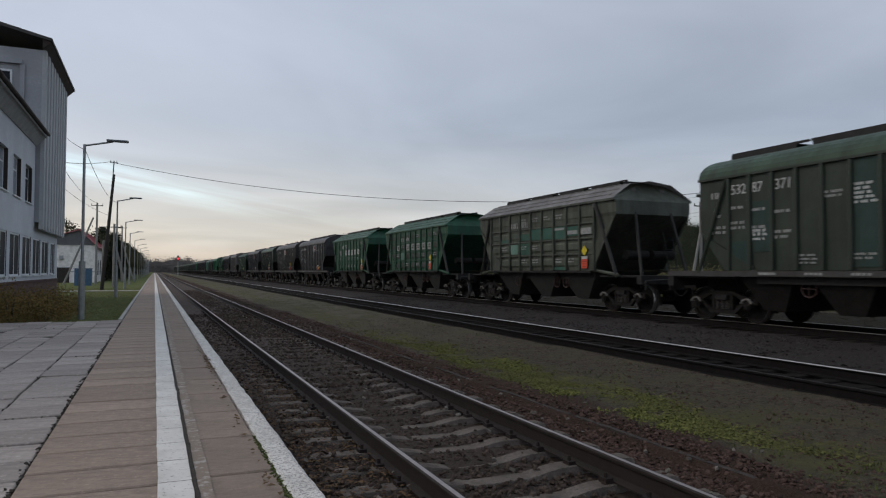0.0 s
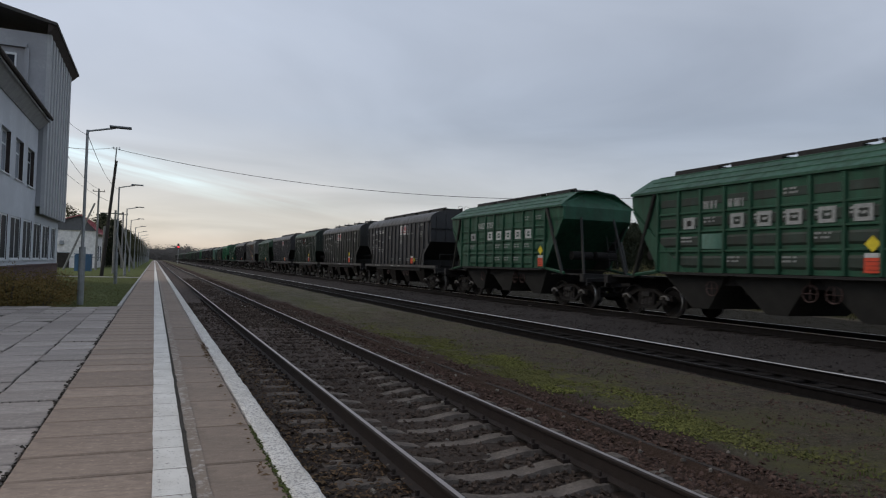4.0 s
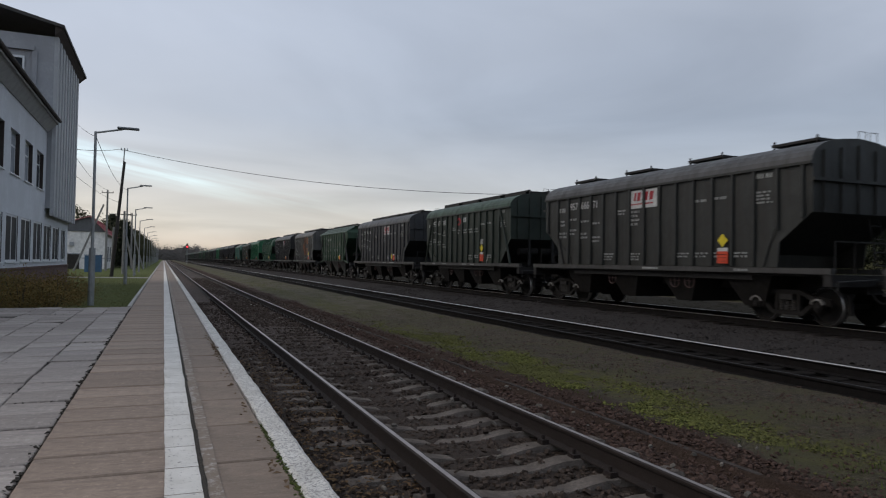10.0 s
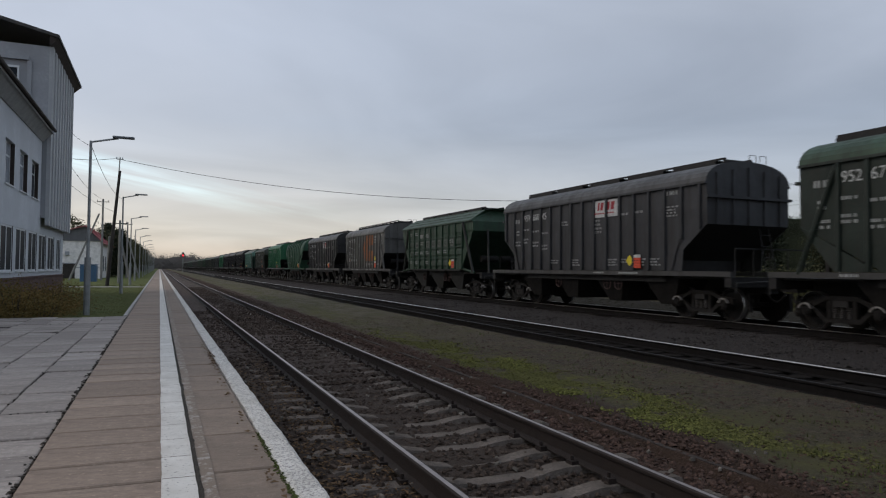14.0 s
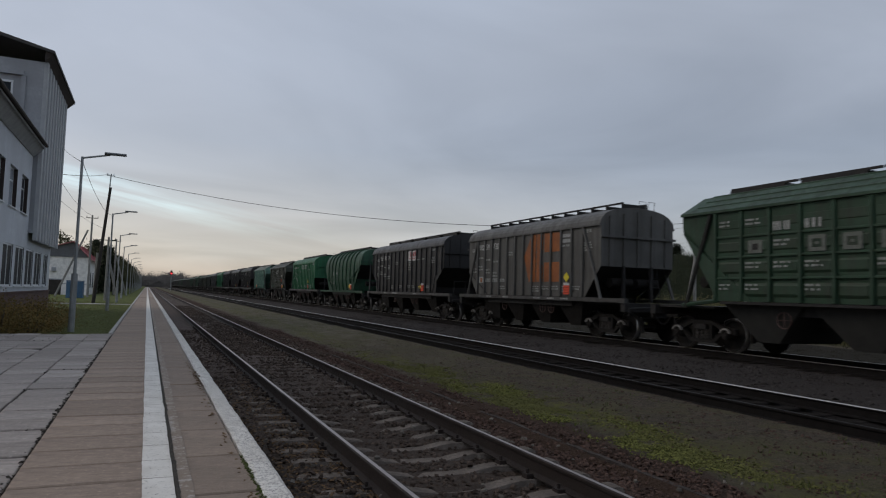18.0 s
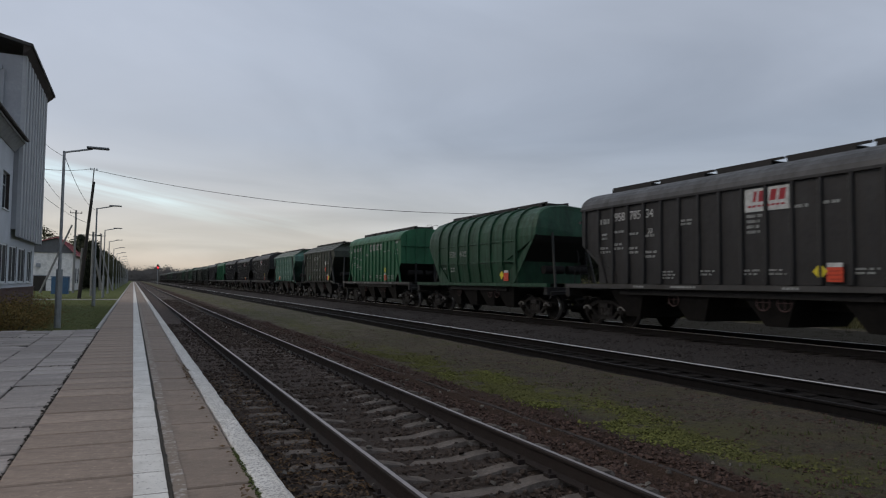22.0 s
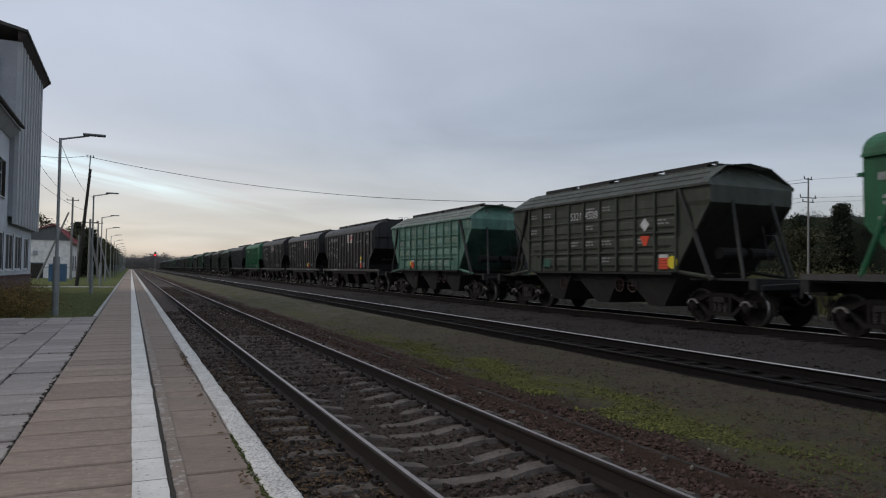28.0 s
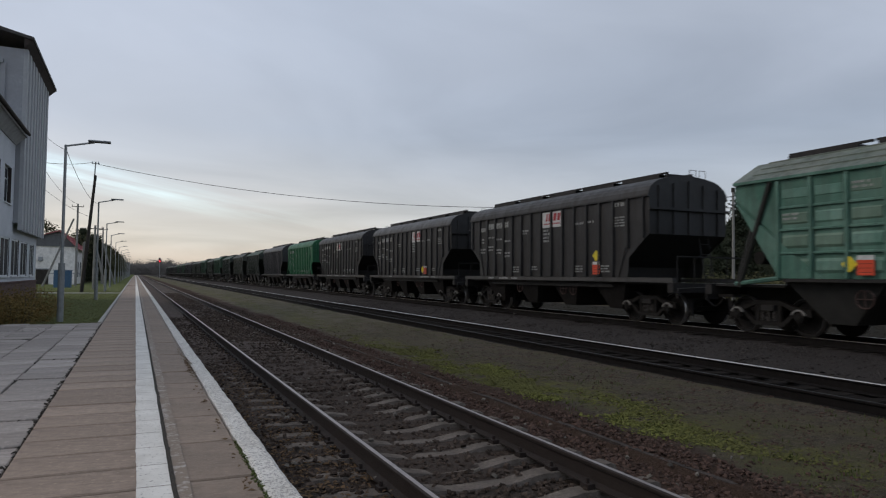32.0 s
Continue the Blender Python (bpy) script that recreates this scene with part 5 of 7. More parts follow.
def window(x, ya, yb, za, zb, label, bars=1, transom=0.0, deep=0.20, glass=M_GLASS):
    e = tagged(new("window"), label, "window", "facade windows", "structure")
    d0, d1 = x - deep, x - deep + 0.05
    fr = bmesh.new()
    t = 0.07
    box(fr, d0, d1, ya, ya + t, za, zb)
    box(fr, d0, d1, yb - t, yb, za, zb)
    box(fr, d0, d1, ya + t, yb - t, za, za + t)
    box(fr, d0, d1, ya + t, yb - t, zb - t, zb)
    part("window_frame", fr, M_FRAMEW, e)
    xs = [ya + t + (yb - ya - 2 * t) * i / (bars + 1) for i in range(bars + 2)]
    zs = [za + t, zb - t] if not transom else [za + t, za + (zb - za) * transom, zb - t]
    for i in range(1, len(xs) - 1):
        part("mullion", box(bmesh.new(), d0 + 0.005, d1 + 0.005, xs[i] - 0.03, xs[i] + 0.03, za + t, zb - t), M_FRAMEW, e)
    if transom:
        part("transom", box(bmesh.new(), d0 + 0.003, d1 + 0.003, ya + t, yb - t, zs[1] - 0.03, zs[1] + 0.03), M_FRAMEW, e)
    for a, b in zip(xs, xs[1:]):
        for c, d in zip(zs, zs[1:]):
            part("pane", box(bmesh.new(), d0 + 0.025, d0 + 0.035, a, b, c, d), glass, e)
    # Far jamb only: the reveal's shade is put into this strip's dark brown.
    part("jamb_board", box(bmesh.new(), x - deep + 0.052, x - 0.004, yb - 0.014, yb - 0.002, za, zb), M_FASCIA, e, "dark brown jamb lining with the reveal's shade in its colour")
    part("window_sill", box(bmesh.new(), x - deep + 0.06, x + 0.06, ya - 0.05, yb + 0.05, za - 0.05, za), M_FRAMEW, e)
    return e


low_win = [(y - 0.1, y + 2.10, 1.10, 2.88) for y in [14.90 + 2.83 * i for i in range(10)]] + [(43.45, 45.05, 1.10, 2.88)]
up_win = [(y, y + 1.75, 4.43, 6.12) for y in [15.1 + 2.84 * i for i in range(8)]]
facade("wall_front_lower", FX, Y_LOW, Y_END - 0.5, 0.80, 3.65, low_win, M_WALL, "white rendered ground floor wall of the station")
facade("wall_front_upper", FX, Y_LOW, Y_TALL, 3.65, 7.80, up_win, M_WALL, "white rendered upper wall of the station")
plinth = box(bmesh.new(), FX - 0.35, FX + 0.05, Y_LOW, Y_END - 0.5, -0.5, 0.80)
box(plinth, FX - 0.30, FX + 0.09, Y_LOW, Y_END - 0.5, 0.80, 0.86)
tagged(link("plinth", plinth, M_PLINTH), "dark reddish rendered plinth of the station", "plinth", kind="structure")
for ya, yb, za, zb in low_win:
    window(FX, ya, yb, za, zb, "white-framed ground floor window with dark panes", 1, 0.0, 0.08)
for ya, yb, za, zb in up_win:
    window(FX, ya, yb, za, zb, "white-framed upper window with pale curtains" if ya < 34 else "white-framed upper window with dark panes", 1, 0.68, glass=M_CURTAIN if ya < 34 else M_GLASS)

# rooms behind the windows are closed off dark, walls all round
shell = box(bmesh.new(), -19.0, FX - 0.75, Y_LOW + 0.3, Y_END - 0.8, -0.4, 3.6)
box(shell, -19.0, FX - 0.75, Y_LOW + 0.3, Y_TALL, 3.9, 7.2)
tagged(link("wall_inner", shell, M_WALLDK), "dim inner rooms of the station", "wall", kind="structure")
back = box(bmesh.new(), -20, -19.4, Y_LOW, Y_END - 0.5, -0.5, 7.6)
box(back, -19.4, FX - 0.36, Y_LOW, Y_LOW + 0.3, -0.5, 7.6)
box(back, -19.4, FX - 0.36, Y_END - 0.8, Y_END - 0.5, -0.5, 3.75)
tagged(link("wall_back", back, M_WALL), "white rendered rear and end walls", "wall", kind="structure")

# low roof with a deep eave
EX = FX + 0.50
roof_low = bmesh.new()
sweep(roof_low, [(EX, 7.88), (EX, 8.0), (-12.6, 10.6), (-20.6, 7.9), (-20.6, 7.78), (-12.6, 10.4)], "y", Y_LOW - 0.5, Y_TALL - 0.02)
tagged(link("roof_low", roof_low, M_SLATE), "dark weathered slate roof over the lower wing", "roof", kind="structure")
eave = bmesh.new()
box(eave, FX + 0.001, EX - 0.02, Y_LOW, Y_TALL - 0.03, 7.72, 7.80)
sweep(eave, [(FX, 7.32), (FX + 0.05, 7.32), (EX - 0.1, 7.72), (FX, 7.72)], "y", Y_LOW, Y_TALL - 0.03)
tagged(link("eave_low", eave, M_SOFFIT), "pale boxed eave under the lower roof", "eave", kind="structure")
gut = bmesh.new()
rod(gut, (EX + 0.06, Y_LOW - 0.5, 7.87), (EX + 0.06, Y_TALL - 0.1, 7.87), 0.07, 8)
tagged(link("gutter", gut, M_FASCIA), "dark rusty gutter along the eave", "gutter", kind="structure")

# tall block with ribbed cladding
PX = FX + 0.30
tall = bmesh.new()
box(tall, -17.0, PX - 0.10, Y_TALL, Y_END, 3.65, 12.0)
tagged(link("wall_tall", tall, M_WALLDK), "grey rendered walls of the tall block", "wall", kind="structure")
clad = tagged(new("cladding"), "ribbed grey cladding panels on the tall block", "cladding", kind="structure")
n = 9
wid = (Y_END - Y_TALL) / n
first = None
for i in range(n):
    m = pose(PX - 0.10, Y_TALL + wid * i, 0, 0, 0, 0)
    if first is None:
        pb = bmesh.new()
        sweep(pb, [(0.0, 0.0), (0.16, 0.05), (0.16, wid * 0.55), (0.02, wid * 0.66), (0.02, wid - 0.004), (0.0, wid - 0.004)], "z", 3.30, 12.02)
        first = part("panel", pb, M_PANEL, clad)
        first.matrix_basis = m
    else:
        again("panel", first, clad, m)
face = bmesh.new()
for xw in (-7.9, -11.0):
    box(face, xw, xw + 1.5, Y_TALL - 0.03, Y_TALL - 0.002, 8.9, 10.8)
tall_win = tagged(new("window"), "grey-framed window in the tall block", "window", kind="structure")
part("pane", face, M_GLASS, tall_win)
for xw in (-7.9, -11.0):
    fr = bmesh.new()
    for a, b, c, d in ((xw - 0.08, xw, 8.8, 10.9), (xw + 1.5, xw + 1.58, 8.8, 10.9), (xw, xw + 1.5, 8.8, 8.9), (xw, xw + 1.5, 10.8, 10.9), (xw + 0.72, xw + 0.78, 8.9, 10.8), (xw, xw + 1.5, 10.1, 10.16)):
        box(fr, a, b, Y_TALL - 0.07, Y_TALL - 0.031, c, d)
    part("window_frame", fr, M_FRAMEW, tall_win)
band = box(bmesh.new(), -17, PX - 0.9, Y_TALL - 0.16, Y_TALL, 11.2, 11.4)
box(band, PX - 1.0, PX - 0.8, Y_TALL - 0.12, Y_TALL, 8.1, 11.2)
tagged(link("trim", band, M_WALLDK), "pale trim on the tall block", "trim", kind="structure")
RX = PX + 0.35
roof_t = bmesh.new()
sweep(roof_t, [(RX, 12.36), (RX, 12.50), (-11.0, 14.05), (-17.8, 12.5), (-17.8, 12.35), (-11.0, 13.85)], "y", Y_TALL - 0.45, Y_END + 0.6)
tagged(link("roof_tall", roof_t, M_SLATE), "dark overhanging roof of the tall block", "roof", kind="structure")
sof = bmesh.new()
sweep(sof, [(PX - 0.05, 11.98), (RX - 0.05, 12.34), (PX - 0.05, 12.50)], "y", Y_TALL - 0.35, Y_END + 0.5)
tagged(link("eave_tall", sof, M_FASCIA), "dark boarded eave of the tall block", "eave", kind="structure")


settle = pose(0, 0, 1.34 * 0.015) @ Matrix.Diagonal((1, 1, 0.985, 1))       # storey heights as they stand
for o in set(scene.collection.objects) - before:
    if o.parent is None:
        o.matrix_basis = settle @ o.matrix_basis


# ---- small house, yard ----
def small_house():
    e = thing("small_house", "white brick outbuilding with a grey gable and red metal roof", "house", m=pose(-6.95, 97, -0.80))
    part("wall", box(bmesh.new(), -4.6, 0, 0, 26.0, 0, 5.28), M_BRICKW, e)
    part("wall_band", box(bmesh.new(), -4.62, 0.02, -0.02, 26.02, 1.9, 2.0), M_WALLDK, e)
    part("cornice", box(bmesh.new(), -4.72, 0.12, -0.12, 26.1, 5.28, 5.42), M_GABLE, e)
    for pts in ([(-1.75, 7.28), (-1.75, 7.16), (0.42, 4.96), (0.42, 5.08)], [(-1.75, 7.28), (-1.75, 7.16), (-5.3, 6.02), (-5.3, 6.14)]):
        part("roof", sweep(bmesh.new(), pts, "y", -0.35, 26.4), M_REDROOF, e)
    for k in range(17):
        part("roof_seam", sweep(bmesh.new(), [(-1.72, 7.31), (-1.72, 7.24), (0.40, 5.08), (0.40, 5.14)], "y", 0.3 + 1.5 * k, 0.35 + 1.5 * k), M_REDROOF, e)
    g = bmesh.new()
    sweep(g, [(0.02, 5.42), (-1.75, 7.17), (-4.6, 6.24), (-4.6, 5.42)], "y", -0.05, 0.1)
    part("gable", g, M_GABLE, e)
    part("door", box(bmesh.new(), -4.15, -2.80, -0.06, 0.02, 0.0, 2.42), M_POLEDK, e)
    part("door_frame", box(bmesh.new(), -4.25, -2.70, -0.04, 0.02, 2.42, 2.54), M_WALLDK, e)
    for y in (1.2, 5.0, 9.0):
        part("side_window", box(bmesh.new(), -0.02, 0.03, y, y + 1.3, 1.5, 3.5), M_GLASS, e)
    part("meter_box", soft_box(-3.95, -3.45, -0.22, 0, 3.45, 3.95, 0.03), M_WALLDK, e)
    return e


def blue_container():
    e = thing("metal_bin", "blue painted metal container on the grass", "container", m=pose(-5.9, 78, -0.3))
    part("bin_body", soft_box(-1.5, 0, 0, 1.6, 0, 1.75, 0.04), M_BLUE, e)
    part("lid", soft_box(-1.55, 0.05, -0.05, 1.65, 1.76, 1.84, 0.02), M_BLUE, e)


blue_container()
small_house()


# ---- lamps, poles, wires ----
def lamp_post():
    e = thing("street_lamp", "grey steel platform lamp post with an arm and a flat head", "street lamp", "platform lamps")
    b = bmesh.new()
    rod(b, (0, 0, -0.3), (0, 0, 1.62), 0.095, 12)
    part("base", b, M_POLE, e)
    b = bmesh.new()
    rod(b, (0, 0, 1.62), (0, 0, 5.32), 0.048, 10, 0.040)
    part("pole", b, M_POLE, e)
    b = bmesh.new()
    rod(b, (0, 0, 5.28), (0.80, 0, 5.46), 0.03, 8)
    part("arm", b, M_POLE, e)
    b = soft_box(0.62, 1.27, -0.11, 0.11, 5.46, 5.525, 0.025, 2)
    part("lamp_head", b, M_GLASSLAMP, e)
    return e


lamp = lamp_post()
lamp.matrix_basis = pose(-2.10, 24.4, 0)
for i in range(1, 19):
    copy_thing(lamp, pose(-2.0 - 0.45 * min(1.0, (i - 1) / 2), 24.4 + 18.9 * i, 0, 0, 0, 4 * (i % 3) - 4))


def leaning_pole():
    e = thing("utility_pole", "leaning dark timber utility pole with a steel top", "utility pole", m=pose(-3.78, 60, -0.3))
    b = bmesh.new()
    rod(b, (0, 0, 0), (0.72, 0, 9.2), 0.14, 10, 0.10)
    part("pole", b, M_POLEDK, e)
    b = bmesh.new()
    rod(b, (0.58, 0.16, 7.8), (0.70, 0.16, 10.3), 0.045, 8)
    rod(b, (0.43, 0.16, 10.15), (0.98, 0.16, 10.15), 0.03, 6)
    part("top_rod", b, M_POLE, e)
    for x in (0.40, 0.84):
        b = bmesh.new()
        rod(b, (x + 0.05, 0.16, 10.17), (x + 0.05, 0.16, 10.32), 0.045, 8, 0.03)
        part("insulator", b, M_FRAMEW, e)
    b = bmesh.new()
    rod(b, (0.0, 0.3, 0), (0.1, 0.05, 4.0), 0.12, 8, 0.10)
    part("stub", b, M_CONPOLE, e)
    return e


leaning_pole()


def braced_pole(x, y, h, lean):
    e = thing("braced_pole", "grey concrete pole with a slanting brace", "utility pole", "line poles", pose(x, y, -0.3))
    b = bmesh.new()
    rod(b, (0, 0, 0), (0, 0, h), 0.13, 8, 0.09)
    part("pole", b, M_CONPOLE, e)
    b = bmesh.new()
    rod(b, (lean, 0.3, 0), (0.05 if h < 9 else -0.35, 0.02, h * (0.72 if h < 9 else 0.82)), 0.11, 8, 0.09)
    part("brace", b, M_CONPOLE, e)
    b = bmesh.new()
    rod(b, (-0.6, 0, h - 0.3), (0.6, 0, h - 0.3), 0.04, 6)
    for dx in (-0.55, 0, 0.55):
        rod(b, (dx, 0, h - 0.3), (dx, 0, h - 0.1), 0.03, 6)
    part("crossarm", b, M_POLEDK, e)


braced_pole(-3.45, 70, 5.9, 1.0)
braced_pole(-5.95, 85, 9.1, -3.2)
braced_pole(-4.2, 105, 7.8, 1.6)
braced_pole(36.0, 38.3, 6.7, -0.8)


def wire(name, p, q, sag, r=0.012, label="thin black overhead wire"):
    bm = bmesh.new()
    p, q = Vector(p), Vector(q)
    pts = [p.lerp(q, i / 24) - Vector((0, 0, 4 * sag * (i / 24) * (1 - i / 24))) for i in range(25)]
    side = (q - p).cross(Vector((0, 0, 1))).normalized() * r
    up_ = Vector((0, 0, r))
    loft(bm, [[a + side, a + up_, a - side, a - up_] for a in pts])
    tagged(link(name, bm, M_WIRE), label, "cable", "overhead wires")


FARPOLE = Vector((43, 33.3, -0.6))
wire("cable", (-2.9, 60.1, 9.80), FARPOLE + Vector((0, 0, 8.5)), 2.30, 0.018)
wire("cable", (-3.2, 60.1, 9.95), (-5.05, 46.4, 7.75), 0.12, 0.016)
wire("cable", (-2.10, 24.4, 5.2), (-2.0, 43.3, 5.2), 0.40, 0.009)
wire("cable", (-2.10, 24.4, 5.15), (-5.04, 46.2, 9.3), 0.06, 0.010)
wire("cable", (-3.2, 60, 5.6), (-5.04, 46.3, 6.2), 0.2, 0.012)
wire("cable", (-5.95, 85, 8.8), (-5.1, 46.45, 7.4), 0.4, 0.014)


def far_pole():
    e = thing("utility_pole", "tall pale concrete line pole with two crossarms", "utility pole", m=Matrix.Translation(FARPOLE))
    b = bmesh.new()
    rod(b, (0, 0, 0), (0.06, 0, 8.8), 0.08, 8, 0.05)
    part("pole", b, M_CONPOLE, e)
    for z, hw in ((8.7, 0.35), (7.4, 0.75), (7.1, 0.5)):
        b = bmesh.new()
        rod(b, (-hw, 0, z), (hw + 0.1, 0, z), 0.032, 6)
        for dx in (-hw, hw):
            rod(b, (dx, 0, z), (dx, 0, z + 0.2), 0.035, 6)
        part("crossarm", b, M_POLEDK, e)


far_pole()


def line_mast():
    e = thing("line_mast", "slim pale steel line mast with a short double crossarm", "utility pole", m=pose(43, 40.3, -0.6))
    b = bmesh.new()
    rod(b, (0, 0, 0), (0, 0, 9.1), 0.13, 8, 0.08)
    part("pole", b, M_CONPOLE, e)
    for z in (7.55, 7.85):
        b = bmesh.new()
        rod(b, (-0.5, -0.3, z), (0.9, 0.5, z), 0.05, 6)
        part("crossarm", b, M_POLEDK, e)
    part("head", rod(bmesh.new(), (0, 0, 8.9), (0, 0, 9.25), 0.14, 8), M_POLEDK, e)


line_mast()
for dz in (8.7, 7.4, 7.1):
    wire("cable", FARPOLE + Vector((0.3, 0, dz)), FARPOLE + Vector((6, -45, dz)), 0.6, 0.008)
    wire("cable", FARPOLE + Vector((-0.3, 0, dz)), FARPOLE + Vector((-4, 48, dz)), 0.6, 0.008)


def signal():
    e = thing("railway_signal", "railway signal mast with a red light", "signal", m=pose(7.0, 238.9, -0.3))
    b = bmesh.new()
    rod(b, (0, 0, 0), (0, 0, 6.2), 0.09, 8)
    part("mast", b, M_POLE, e)
    b = box(bmesh.new(), -0.3, 0.3, -0.15, 0.15, 4.9, 6.5)
    part("head", b, M_UNDER, e)
    k = Mat("red_signal_light", 0.4)
    k.colour((0.6, 0.02, 0.02))
    k.b.inputs["Emission Color"].default_value = (1.0, 0.04, 0.06, 1)
    k.b.inputs["Emission Strength"].default_value = 2.0
    b = bmesh.new()
    rod(b, (0, -0.3, 5.46), (0, -0.15, 5.46), 0.27, 16)
    part("lens", b, k.m, e, "glowing red lens")


signal()


# ---- trees, bushes ----
def tree(name, h, r, mat, seed, conifer, label):
    rng = random.Random(seed)
    e = thing(name, label, "tree", "trees along the line")
    b = bmesh.new()
    rod(b, (0, 0, -0.3), (0, 0, h * 0.5), 0.02 * h + 0.05, 7, 0.012 * h)
    rod(b, (0, 0, h * 0.5), (0.1, 0, h * 0.95), 0.012 * h, 6, 0.02)
    centres = []
    if conifer:
        k = int(h * 3.0)
        for i in range(k):
            f = i / k
            z = h * (0.12 + 0.86 * f)
            rr = r * (1 - f) ** 0.8 + 0.1
            for j in range(7):
                a = rng.uniform(0, 6.28)
                d = rr * rng.uniform(0.35, 1.0)
                centres.append((d * math.cos(a), d * math.sin(a), z - 0.25 * d))
    else:
        for i in range(7):
            a = i * 2.4 + rng.uniform(-0.4, 0.4)
            z = h * rng.uniform(0.35, 0.6)
            tip = (r * 0.7 * math.cos(a), r * 0.7 * math.sin(a), z + h * 0.25)
            rod(b, (0, 0, z), tip, 0.008 * h, 5, 0.015)
        for i in range(int(h * 11)):
            a, q, zz = rng.uniform(0, 6.28), rng.uniform(0.2, 1) ** 0.6, rng.uniform(-1, 1)
            rr = r * math.sqrt(max(0, 1 - zz * zz)) * q
            centres.append((rr * math.cos(a), rr * math.sin(a), h * 0.62 + zz * h * 0.36 + rng.uniform(-0.3, 0.3)))
    part("trunk", b, M_BARK, e)
    v, f = leaf_cloud(rng, centres, 34 if conifer else 44, 0.13, 0.75 if conifer else 1.05, 0.5)
    o = from_lists("crown", v, f, mat, e)
    return e


def grove():
    rng = random.Random(11)
    masters = [tree("pine_tree", 9, 2.4, M_CONIFER, 1, True, "dark green pine tree"), tree("birch_tree", 8, 2.6, M_LEAF, 2, False, "leafy autumn birch tree"),
               tree("spruce_tree", 11, 2.2, M_CONIFER, 3, True, "dark slender spruce tree"), tree("alder_tree", 7, 3.0, M_LEAF, 4, False, "olive bushy alder tree")]
    spots = []
    for i in range(110):
        spots.append((rng.uniform(60, 78), -40 + i * 1.9 + rng.uniform(-1.5, 1.5), rng.uniform(0.78, 1.12)))
    for i in range(44):
        spots.append((rng.uniform(-10.5, -5.2), 116 + i * 6.5 + rng.uniform(-3, 3), rng.uniform(0.75, 1.05)))
    for i in range(8):
        spots.append((rng.uniform(-26, -13), 110 + i * 5, rng.uniform(1.0, 1.3)))
    for n_, (x, y, s) in enumerate(spots):
        pick = rng.choice((0, 0, 2, 2, 2, 3) if x > 0 else (1, 3, 1, 0, 3))
        m = pose(x, y, -0.55 if x > 0 else -0.3, 0, 0, rng.uniform(0, 360)) @ Matrix.Scale(s, 4)
        if n_ < 4:
            ob = masters[n_]
        else:
            ob = copy_thing(masters[pick], m)
        ob.matrix_basis = m


grove()


